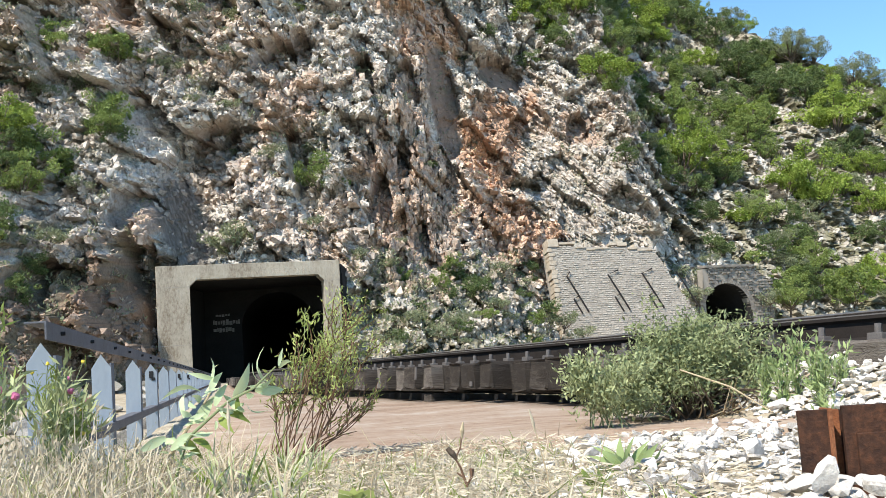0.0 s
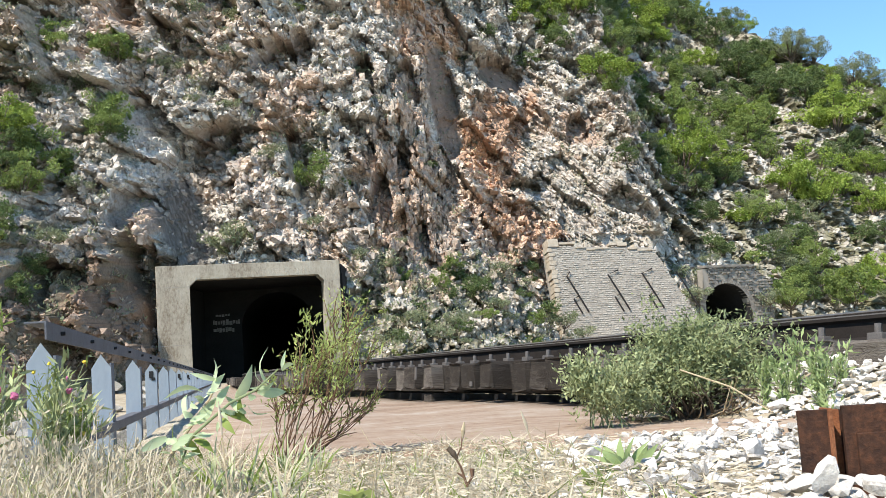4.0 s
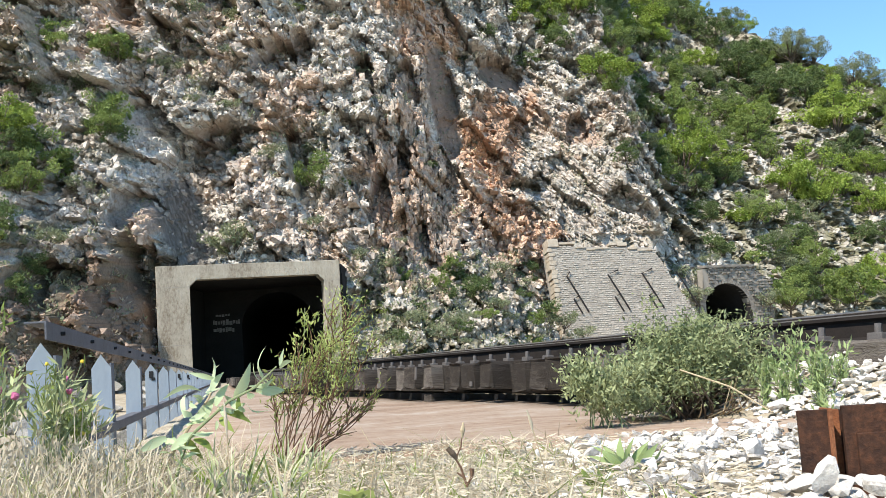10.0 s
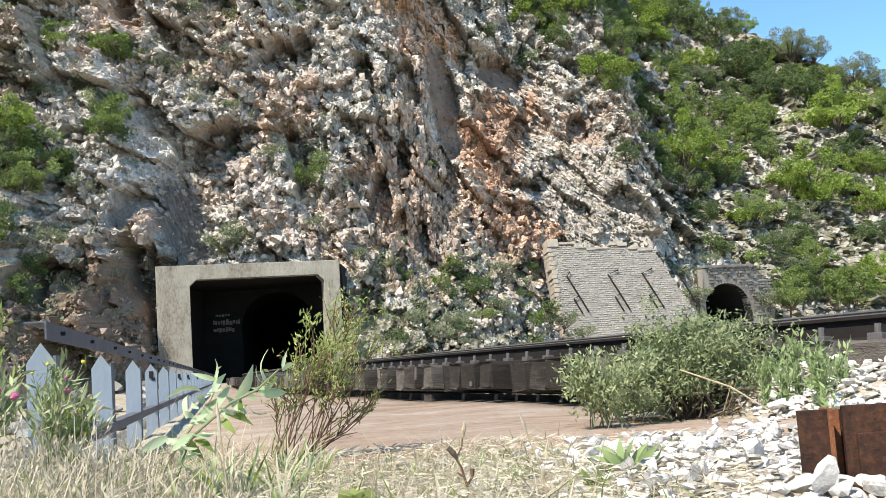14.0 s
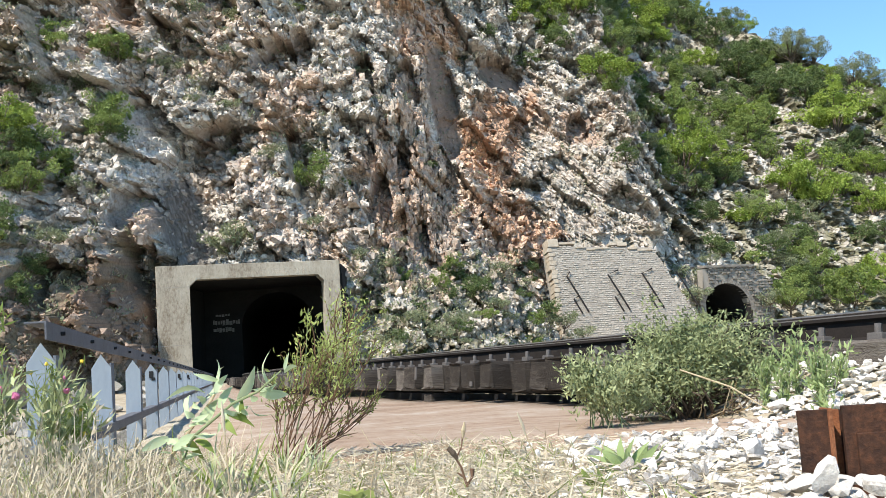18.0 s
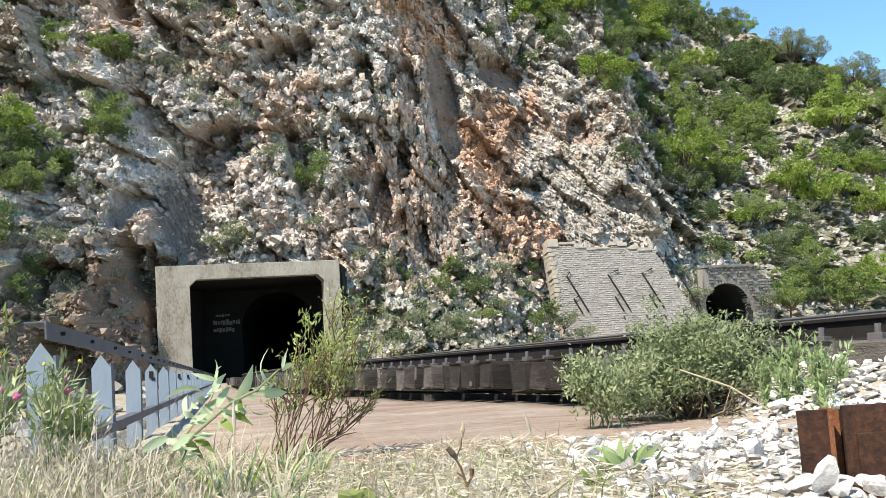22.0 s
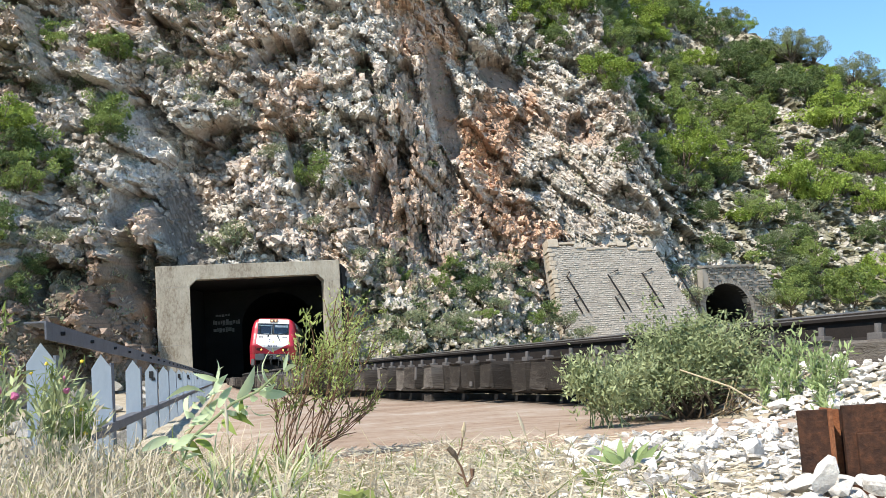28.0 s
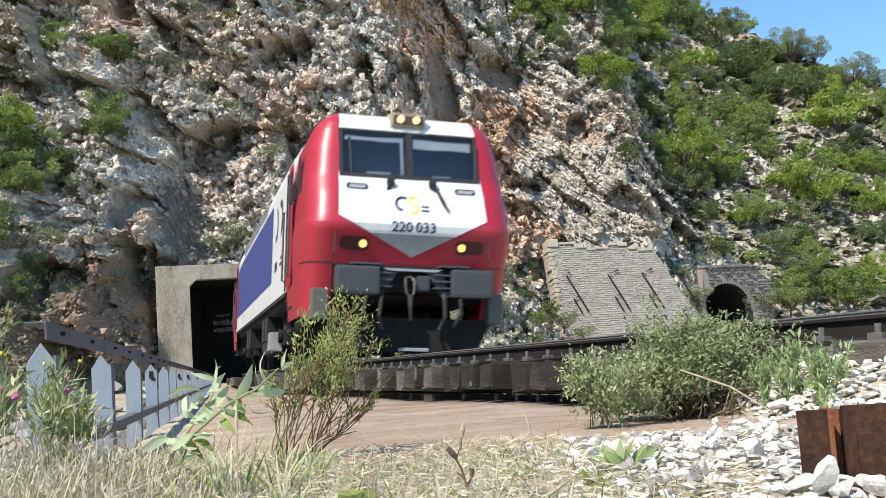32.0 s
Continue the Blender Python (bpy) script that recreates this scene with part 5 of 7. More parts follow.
    for s in (-1, 1):
        put("bumper", box(0.03 + s * 0.80 - 0.30, 0.03 + s * 0.80 + 0.30, -0.17, 0.08, 0.89, 1.28, 0.045), BEAM_GREY, beam, "rounded rectangular dark grey buffer head")
        put("buffer_step", box(s * 0.62 - 0.25, s * 0.62 + 0.18, -0.12, 0.1, 1.30, 1.33, 0.008), BEAM_GREY, beam, "grey step plate")
        for z in (1.0, 1.09, 1.18):
            put("buffer_rib", box(s * 0.42 - 0.13, s * 0.42 + 0.13, -0.10, 0.05, z, z + 0.03, 0.006), BEAM_GREY, beam)
        put("buffer_casing", disc(0.19, 0.4, (s * 0.875, 0.05, 1.08), "y", 20), GUNMETAL, beam)
        put("step_box", box(s * 1.24 - 0.11, s * 1.24 + 0.11, 0.10, 0.45, 0.56, 0.98, 0.02), STEP_GREY, beam, "grey step at the cab corner")
        put("brake_hose", tube([(s * 0.42, -0.02, 0.98), (s * 0.44, -0.12, 0.86), (s * 0.46, -0.10, 0.62), (s * 0.40, 0.0, 0.45)], 0.028, 7), CABLE, beam, "pale hanging brake hose")
        put("brake_hose", tube([(s * 0.60, -0.02, 0.95), (s * 0.66, -0.14, 0.86), (s * 0.68, -0.12, 0.66), (s * 0.60, 0.0, 0.50)], 0.026, 7), CABLE, beam, "pale hanging brake hose")
        put("hose_cock", box(s * 0.52 - 0.12, s * 0.52 + 0.12, -0.06, 0.02, 0.90, 0.96, 0.012), STEEL, beam, "steel hose cocks")
        put("bracket_plate", prism([(s * 0.18, 1.25), (s * 0.42, 1.25), (s * 0.52, 0.95), (s * 0.40, 0.95)], (-0.03, 0.02), "y"), BEAM_GREY, beam, "grey gusset plate")
    put("draw_plate", prism([(-0.42, 1.27), (0.42, 1.27), (0.34, 1.235), (-0.34, 1.235)], (-0.06, 0.06), "y"), LIGHTGREY, beam, "pale plate over the coupling")
    hook = tube([(-0.105, -0.08, 1.13), (-0.115, -0.14, 1.05), (-0.10, -0.16, 0.92), (-0.05, -0.17, 0.88), (0.0, -0.16, 0.92), (0.015, -0.14, 1.05), (0.005, -0.08, 1.13), (-0.05, -0.06, 1.16), (-0.105, -0.08, 1.13)], 0.02, 7)
    put("coupling_link", hook, STEEL, beam, "steel screw coupling link")
    put("coupling_screw", tube([(-0.05, -0.17, 0.90), (-0.05, -0.17, 0.74), (-0.03, -0.12, 0.56)], [0.04, 0.028, 0.015], 7), STEEL, beam, "hanging coupling screw")
    put("draw_gear", box(0.06, 0.24, -0.08, 0.08, 0.97, 1.18, 0.03), BEAM_GREY, beam, "dark draw gear casing")
    plough = put("snow_plough", prism([(-1.25, 0.62), (1.25, 0.62), (1.0, 0.14), (-1.0, 0.14)], (0.30, 0.36), "y", 0.01), GUNMETAL, None, "black rail guard")
    put("guard_lip", box(-0.12, 0.28, 0.1, 0.3, 0.15, 0.20, 0.01), LIGHTGREY, plough, "pale bent lip of the rail guard")
    # cab side: door and window, both sides
    for s in (-1, 1):
        win = on_side([(0.98, 2.45), (1.42, 2.45), (1.42, 3.02), (1.10, 3.02)], s * 1.44, 0.012)
        put("side_window", win, RUBBER, cab, "dark cab side window")
        door = on_side([(1.62, 1.16), (2.32, 1.16), (2.32, 3.02), (1.62, 3.02)], s * 1.492, 0.003)
        door_ob = put("door", door, RED, cab, "red cab door")
        put("door_window", on_side([(1.72, 2.4), (2.22, 2.4), (2.22, 2.92), (1.72, 2.92)], s * 1.492, 0.008), RUBBER, door_ob, "dark door window")
        for y in (1.56, 2.38):
            put("handrail", tube([(s * 1.49, y, 1.25), (s * 1.55, y, 1.27), (s * 1.55, y, 2.35), (s * 1.49, y, 2.37)], 0.016, 6), STEEL, cab, "steel door handrail")
        put("step_ladder", box(s * 1.40 - 0.06, s * 1.40 + 0.06, 1.66, 2.26, 0.45, 0.50, 0.008), GUNMETAL, cab, "boarding step")
        put("step_ladder", box(s * 1.40 - 0.06, s * 1.40 + 0.06, 1.66, 2.26, 0.80, 0.85, 0.008), GUNMETAL, cab, "boarding step")
        put("step_side", box(s * 1.40 - 0.06, s * 1.40 + 0.06, 2.26, 2.30, 0.45, 1.12, 0.005), GUNMETAL, cab)
        put("mirror_arm", box(s * 1.50 - 0.03, s * 1.50 + 0.05, 1.5, 1.56, 2.40, 2.60, 0.01), RUBBER, cab, "small black bracket")


def bogie(loco, y0):
    b = part("bogie_frame", box(-1.08, 1.08, y0 - 1.75, y0 + 1.75, 0.62, 0.82, 0.03), GUNMETAL, loco, "dark grey bogie frame")
    for s in (-1, 1):
        bm = prism([(y0 - 1.9, 0.72), (y0 - 1.75, 0.95), (y0 - 0.7, 0.95), (y0 - 0.5, 0.80), (y0 + 0.5, 0.80), (y0 + 0.7, 0.95), (y0 + 1.75, 0.95), (y0 + 1.9, 0.72), (y0 + 1.7, 0.58), (y0 - 1.7, 0.58)], (s * 1.08 - 0.07, s * 1.08 + 0.07), "x", 0.015)
        part("side_frame", bm, GUNMETAL, b)
        for k in (-0.55, 0.55):
            part("damper", tube([(s * 1.22, y0 + k, 0.60), (s * 1.24, y0 + k * 1.5, 1.10)], 0.045, 8), GUNMETAL, b)
            bm = bmesh.new()
            for z in np.arange(0.84, 1.14, 0.06):
                disc(0.13, 0.035, (s * 1.10, y0 + k * 0.5, z), "z", 14, bm)
            part("coil_spring", bm, GUNMETAL, b)
    for k in (-1.35, 1.35):
        for s in (-1, 1):
            bm = disc(0.55, 0.11, (s * 0.76, y0 + k, 0.55), "x", 36, bevel=0.02)
            wl = part("wheel", bm, GUNMETAL, b, "dark steel wheel")
            part("tyre", disc(0.56, 0.07, (s * 0.75, y0 + k, 0.56), "x", 36), STEEL, wl, "worn bright tyre")
            bm = box(s * 1.10 - 0.10, s * 1.10 + 0.14, y0 + k - 0.2, y0 + k + 0.2, 0.38, 0.72, 0.03)
            part("axle_box", bm, GUNMETAL, b, "dark axle box")
            part("axle_cover", disc(0.12, 0.06, (s * 1.26, y0 + k, 0.55), "x", 16), GUNMETAL, b)
            part("sand_pipe", tube([(s * 1.0, y0 + k * 1.32, 0.9), (s * 1.02, y0 + k * 1.45, 0.5), (s * 0.9, y0 + k * 1.44, 0.16)], 0.025, 6), GUNMETAL, b)
            part("brake_shoe", box(s * 0.76 - 0.05, s * 0.76 + 0.05, y0 + k * 0.5 - 0.05, y0 + k * 0.5 + 0.05, 0.3, 0.7, 0.01), GUNMETAL, b)


def build_locomotive():
    """x to the right of its front, y rearwards from the front, z up from the rails."""
    loco = thing("locomotive", "red, white and blue diesel locomotive with lit yellow head lamps", "locomotive")
    build_cab(loco, Matrix())
    build_cab(loco, Matrix.Translation((0, BODY_LEN, 0)) @ Matrix.Rotation(math.pi, 4, "Z"))
    # long hood between the cabs
    sect = [(1.49, 1.10), (1.49, 2.95), (1.42, 3.20), (1.28, 3.42), (1.10, 3.56), (0.8, 3.66), (0.4, 3.69)]
    outline = sect + [(-x, z) for x, z in sect[::-1]]
    body = part("body", prism(outline, (2.4, BODY_LEN - 2.4), "y"), WHITE, loco, "white engine room body")
    part("roof", prism([(-1.30, 3.43), (-1.11, 3.575), (-0.8, 3.68), (0.8, 3.68), (1.11, 3.575), (1.30, 3.43), (1.2, 3.42), (-1.2, 3.42)], (2.5, BODY_LEN - 2.5), "y"), LIGHTGREY, body, "grey roof")
    for s in (-1, 1):
        part("blue_panel", on_side([(5.0, 1.47), (BODY_LEN - 2.75, 1.47), (BODY_LEN - 2.75, 2.75), (BODY_LEN - 4.4, 2.86), (5.0, 2.86)], s * 1.49, 0.006), BLUE, body, "blue side panel")
        part("red_end", on_side([(BODY_LEN - 2.75, 1.2), (BODY_LEN - 2.35, 1.2), (BODY_LEN - 2.35, 2.94), (BODY_LEN - 2.75, 2.94)], s * 1.49, 0.007), RED, body, "red band")
        for y in (6.5, 8.3, 10.1, 11.9):
            bm = bmesh.new()
            for z in np.arange(2.95, 3.15, 0.05):
                box(s * 1.475 - 0.03, s * 1.475 + 0.02, y, y + 1.5, z, z + 0.02, bm=bm)
            part("grille", bm, LIGHTGREY, body, "grey air grille")
        # emblem on the side as plain shapes
        for pts, mt in ((arc(3.5, 2.42, 0.34, 0.12, 60, 250), BEAM_GREY), (arc(4.25, 2.42, 0.30, 0.10, 100, 280), BEAM_GREY)):
            bm = bmesh.new()
            bm.faces.new([bm.verts.new((s * 1.498, a if s < 0 else a, b)) for a, b in pts])
            part("emblem", bm, mt, body, "dark curved emblem shape")
        for y, z, w, h in ((3.0, 1.62, 0.5, 0.05), (3.0, 1.72, 0.35, 0.05), (4.0, 1.60, 0.35, 0.16), (13.0, 1.20, 0.08, 0.22)):
            part("small_writing", on_side([(y, z), (y + w, z), (y + w, z + h), (y, z + h)], s * 1.49, 0.008), BEAM_GREY, body, "small dark lettering bar")
        part("sill", box(s * 1.47 - 0.02, s * 1.47 + 0.015, 2.4, BODY_LEN - 2.4, 1.04, 1.1, 0.005), GUNMETAL, body)
        for y in (2.36, BODY_LEN - 2.36):
            part("joint_strip", box(s * 1.50 - 0.015, s * 1.50 + 0.006, y - 0.015, y + 0.015, 1.1, 2.95), RUBBER, body, "dark body joint")
        # boxes, pipes and tanks hung along the side
        for y in (6.4, 7.15, 11.2, 11.9):
            part("equipment_box", box(s * 1.25 - 0.17, s * 1.25 + 0.14, y, y + 0.55, 0.50, 1.02, 0.02), GUNMETAL, loco, "dark hanging equipment box")
        part("tread_box", box(s * 1.32 - 0.12, s * 1.32 + 0.12, 5.5, 5.95, 0.28, 0.62, 0.02), LIGHTGREY, loco, "pale battery box cover")
        part("side_pipe", tube([(s * 1.36, 2.5, 1.0), (s * 1.38, 6.0, 0.98), (s * 1.38, 12.5, 0.98), (s * 1.36, 16.0, 1.0)], 0.03, 6), GUNMETAL, loco)
    part("underframe", box(-1.40, 1.40, 0.55, BODY_LEN - 0.55, 0.95, 1.12), GUNMETAL, loco, "dark underframe")
    part("fuel_tank", box(-1.15, 1.15, 7.6, 11.0, 0.30, 0.95, 0.12), GUNMETAL, loco, "dark fuel tank")
    bogie(loco, 4.1)
    bogie(loco, BODY_LEN - 4.1)
    return loco


LOCO = build_locomotive()


# distance of the nose, its heading in degrees, and its throw from the line on the curve
NOSE_Y = (14, 21, 27, 34, 40, 54, 68, 80)
NOSE_H = (14.8, 13.3, 11.9, 10.6, 9.6, 7.3, 5.6, 5.2)
NOSE_X = (0.12, 0.12, 0.05, -0.03, -0.06, 0.06, 0.0, 0.0)


def loco_pose(y_front):
    """The locomotive with its nose at that distance ahead."""
    x = track_x(y_front) + float(np.interp(y_front, NOSE_Y, NOSE_X))
    h = float(np.interp(y_front, NOSE_Y, NOSE_H))
    return pose(x, y_front, RAIL_Z, 0, CANT, h)

# ---- plants ----


def leaf_quads(P, D, length, width, rng):
    """Flat pointed leaves: base points P, ways D; one four-cornered piece each. Returns corners and faces."""
    n = len(P)
    D = unit(D)
    side = unit(np.cross(D, rng.normal(size=(n, 3))))
    L = np.broadcast_to(np.asarray(length, float).reshape(-1, 1), (n, 1))
    W = np.broadcast_to(np.asarray(width, float).reshape(-1, 1), (n, 1))
    mid = P + D * L * 0.45
    vs = np.stack([P, mid - side * W / 2, P + D * L, mid + side * W / 2], 1).reshape(-1, 3)
    return vs, np.arange(n * 4).reshape(n, 4)


def leaf_tris(P, D, length, width, rng):
    """The same with three corners, for what stays far off."""
    n = len(P)
    D = unit(D)
    side = unit(np.cross(D, rng.normal(size=(n, 3))))
    L, W = np.asarray(length, float).reshape(-1, 1), np.asarray(width, float).reshape(-1, 1)
    vs = np.stack([P - side * W / 2, P + side * W / 2, P + D * L], 1).reshape(-1, 3)
    return vs, np.arange(n * 3).reshape(n, 3)


def crown_mesh(name, material, seed, clumps, per, leaf, low=0.25, flat=0.75, clump=0.30):
    """A crown of radius 1 over its foot: clumps of small leaves with gaps between them, uneven at the edge."""
    rng = np.random.default_rng(seed)
    pts = []
    for k in range(clumps):
        d = unit(rng.normal(size=3))
        d[2] = d[2] * 0.62 + 0.22
        r = rng.uniform(0.35, 1.0) ** 0.6 * rng.uniform(0.7, 1.18)
        pts.append(np.array([d[0] * r, d[1] * r, low + 0.55 + d[2] * r * flat]))
    pieces = []
    for c in pts:
        n = int(per * rng.uniform(0.6, 1.4))
        s = clump * rng.uniform(0.6, 1.25)
        o = unit(rng.normal(size=(n, 3))) * rng.uniform(0.2, 1.0, (n, 1)) ** 0.5 * np.array([s, s, s * 0.72]) * 0.95
        P = c + o
        D = unit(o) + rng.normal(size=(n, 3)) * 0.6 + np.array([0, 0, 0.25])
        sz = leaf * rng.uniform(0.6, 1.4, n)
        pieces.append(leaf_tris(P, D, sz, sz * rng.uniform(0.55, 0.95, n), rng))
    return joined(name, pieces, material), pts


def trunk_mesh(pts, seed, low=0.25):
    rng = random.Random(seed)
    bm = tube([(0, 0, -0.25), (0.03, 0.02, low * 0.6), (0.05, 0, low + 0.3)], [0.06, 0.042, 0.03], 6)
    for c in pts[::3]:
        a = Vector((0.04, 0.01, low * rng.uniform(0.5, 1.1)))
        b = Vector(c)
        m = a.lerp(b, 0.5) + Vector((rng.uniform(-.1, .1), rng.uniform(-.1, .1), -0.06))
        tube([a, m, b], [0.022, 0.015, 0.005], 5, bm)
    me = bpy.data.meshes.new("trunk")
    bm.to_mesh(me)
    bm.free()
    me.materials.append(BARK)
    return me


KINDS = {
    "bright": (BRIGHT_LEAF, "tree", "bright green broad-crowned tree rooted in the rocky slope", (26, 120, 0.075, 0.30, 0.85, 0.24)),
    "mid": (MID_LEAF, "tree", "mid-green bushy tree rooted in the rocky slope", (28, 115, 0.075, 0.12, 0.95, 0.25)),
    "dark": (DARK_LEAF, "tree", "dark green dense evergreen tree on the slope", (28, 115, 0.075, 0.05, 1.1, 0.27)),
    "grey": (GREY_LEAF, "shrub", "grey-green low shrub clinging to the rock", (26, 66, 0.085, 0.0, 0.75, 0.27)),
    "pale": (GREY_LEAF, "tree", "pale thin-crowned tree on the ridge", (32, 130, 0.055, 0.45, 0.85, 0.26)),
}
MODELS = {}
for kind_name, (leafm, cat, lab, args) in KINDS.items():
    MODELS[kind_name] = []
    for v in range(5):
        clumps, per, leaf, low, flat, clump = args
        if v > 2:
            # fuller models with finer leaves, for the large trees
            clumps, per, leaf = int(clumps * 1.7), int(per * 1.4), leaf * 0.68
            clump = clump * 0.82
        cr, cpts = crown_mesh("crown", leafm, len(kind_name) * 31 + 7 * v + len(cat), clumps, per, leaf, low, flat, clump)
        MODELS[kind_name].append((cr, trunk_mesh(cpts, v, low)))


def on_hill(x, z):
    """The place on the rock at x and about height z, or None where there is none."""
    i = int(np.clip(np.searchsorted(HILL["xs"], x), 0, len(HILL["xs"]) - 1))
    j = int(np.argmin(np.abs(HILL["z"][:384, i] - z)))
    return Vector((x, float(HILL["y"][j, i]), float(HILL["z"][j, i])))


tree_rng = random.Random(21)


def plant_tree(kind_name, x, z, r, y=None):
    place = on_hill(x, z) if y is None else Vector((x, y, z))
    leafm, cat, lab, _ = KINDS[kind_name]
    cr, tr = MODELS[kind_name][tree_rng.choice((3, 4)) if r > 2.1 else tree_rng.randrange(3)]
    t = thing(cat, lab, cat, "trees and shrubs on the slope", at=pose(place.x, place.y + 0.15 * r, place.z - 0.1 * r, tree_rng.uniform(-8, 8), tree_rng.uniform(-8, 8), tree_rng.uniform(0, 360)) @ Matrix.Diagonal((r, r, r * tree_rng.uniform(0.85, 1.15), 1)))
    part("crown", cr, None, t)
    part("trunk", tr, None, t)


BRIGHT = ((11.4, 36.0, 3.1), (18.9, 28.0, 3.3), (31.9, 45.0, 4.9), (29.5, 19.6, 4.1), (40.7, 41.4, 3.0), (45.6, 15.0, 4.8), (57.3, 27.6, 4.9), (44.8, 3.8, 2.8), (53.6, 14.1, 2.8), (-27.3, 15.7, 1.8), (43.0, 17.8, 2.8), (16.3, 37.7, 2.2), (35.9, 20.2, 2.8))
MID = ((-26.9, 23.9, 1.1), (-23.2, 23.8, 1.1), (-21.7, 23.6, 0.9), (-27.7, 17.9, 1.0), (-25.9, 14.1, 1.5), (-6.0, 4.6, 1.0), (-26.9, 24.7, 1.1), (-22.6, 23.2, 1.4), (-22.1, 21.6, 0.7), (-23.0, 17.8, 1.4), (-22.1, 17.0, 1.0), (-8.8, 13.4, 1.6), (43.3, 28.2, 3.6), (39.3, 7.7, 3.0), (36.0, 13.6, 2.6), (41.6, 26.3, 3.0), (-24.8, 13.3, 1.6), (-25.9, 12.1, 1.7), (-25.3, 8.8, 1.0), (6.9, 2.7, 1.1), (36.7, 5.1, 2.4), (30.0, 28.7, 3.2), (37.2, 30.2, 3.0), (-3.2, 6.5, 0.9))
DARK = ((-23.1, 18.3, 1.1), (-22.1, 16.4, 1.1), (-24.3, 13.8, 1.2), (-26.7, 13.4, 1.3), (-25.5, 9.4, 1.2), (-24.5, 5.2, 1.2), (6.0, 33.7, 1.2), (10.2, 31.2, 1.3), (0.6, 6.7, 1.2), (1.8, 5.1, 1.3), (-26.6, 14.9, 1.4), (-24.7, 6.4, 1.3), (51.9, 43.5, 3.5), (42.0, 53.6, 3.2), (47.8, 49.5, 3.7), (47.0, 40.6, 3.9), (54.9, 34.9, 3.7), (59.5, 36.5, 3.4), (52.9, 38.0, 3.4), (49.4, 35.8, 3.3), (29.7, 9.7, 1.7), (37.9, 4.1, 1.8), (0.6, 7.0, 1.4), (2.6, 5.5, 1.4), (1.2, 2.3, 1.0), (18.7, 18.9, 1.6), (53.4, 22.6, 2.6), (33.8, 38.8, 2.8), (13.7, 33.9, 1.8), (57.9, 21.2, 3.0))
GREY = ((-24.7, 6.9, 1.2), (-22.9, 8.8, 0.9), (-15.2, 28.5, 1.2), (-6.2, 24.7, 0.7), (-14.1, 9.4, 1.4), (-15.3, 8.7, 1.1), (-19.7, 23.3, 1.0), (-12.5, 16.1, 0.8), (4.7, 2.9, 1.2), (-3.6, 3.1, 1.2), (4.6, 7.4, 1.2), (38.3, 8.0, 1.7), (-4.0, 7.4, 1.1), (-14.8, 8.9, 1.7), (-6.0, 4.9, 1.2), (-0.6, 2.0, 1.3), (-6.0, 8.1, 1.0), (3.8, 3.9, 1.3), (25.8, 5.9, 1.8), (8.7, 4.3, 1.5), (-12.1, 16.5, 0.9), (-16.2, 18.9, 1.0), (-25.0, 21.6, 1.0), (-23.0, 12.8, 0.9), (-21.3, 23.2, 1.0), (-9.3, 17.1, 0.9), (22.6, 7.0, 1.2), (21.9, 16.4, 1.5), (38.0, 11.1, 1.8), (-2.1, 3.1, 1.0), (-18.8, 28.1, 1.3), (-27.1, 20.3, 1.1))
PALE = ((52.4, 54.0, 2.3), (57.7, 43.4, 3.2), (61.4, 43.1, 2.7), (65.7, 37.6, 2.9), (68.9, 37.3, 2.2))
for kind_name, rows in (("bright", BRIGHT), ("mid", MID), ("dark", DARK), ("grey", GREY), ("pale", PALE)):
    for x, z, r in rows:
        plant_tree(kind_name, x, z, r * (1.25 if kind_name == "pale" else 1.35 if x < -8 and z > 12 and kind_name != "grey" else 0.8 if -7 < x < 10 and z < 9 else 1.15))

# the wood that covers the right-hand slope, thin where bare rock shows
EDGE_Z = (0, 5, 10, 20, 25, 36, 45, 80)
EDGE_X = (36, 34, 29.5, 20, 16.5, 10.5, 9, 9)
made = 0
tries = 0
while made < 300 and tries < 3000:
    tries += 1
    x, q = tree_rng.uniform(9, 92), tree_rng.random()
    top = float(np.interp(x, CREST_X, CREST))
    z = 2 + (top - 2.5) * q
    bare = (abs(x - 51.0 - 0.33 * (z - 27)) < 2.4 and 17 < z < 40) or ((x - 47) / 3) ** 2 + ((z - 10) / 5) ** 2 < 1
    bare = bare or ((x - 35.5) / 2.2) ** 2 + ((z - 33.5) / 1.8) ** 2 < 1 or ((x - 21) / 2) ** 2 + ((z - 18) / 3.5) ** 2 < 1 or ((x - 60) / 3) ** 2 + ((z - 22) / 4) ** 2 < 1
    if x < np.interp(z, EDGE_Z, EDGE_X) + tree_rng.uniform(-0.5, 2.5) or bare:
        continue
    density = 0.68 + 0.32 * min(1, z / 24)
    if tree_rng.random() > density:
        continue
    kind_name = tree_rng.choices(("dark", "mid", "grey", "bright"), (3.2, 4, 3.4, 1.5))[0]
    plant_tree(kind_name, x, z, tree_rng.uniform(1.5, 3.4) * (0.72 if kind_name == "grey" else 1))
    made += 1
# shrubs at the foot of the masonry
for kind_name, x, y, z, r in (("grey", 24.0, 98.8, 4.6, 1.7), ("grey", 23.2, 98.4, 2.6, 1.5), ("grey", 26.0, 101.0, 8.2, 1.1), ("mid", 30.6, 102.6, 8.0, 1.2), ("grey", 9.6, 86.6, 2.6, 1.5), ("dark", 8.4, 86.0, 3.4, 1.3), ("grey", 11.2, 87.2, 1.6, 1.2), ("grey", 31.8, 102.2, 4.0, 1.5), ("mid", 34.0, 103.0, 3.4, 2.2)):
    plant_tree(kind_name, x, z, r, y)
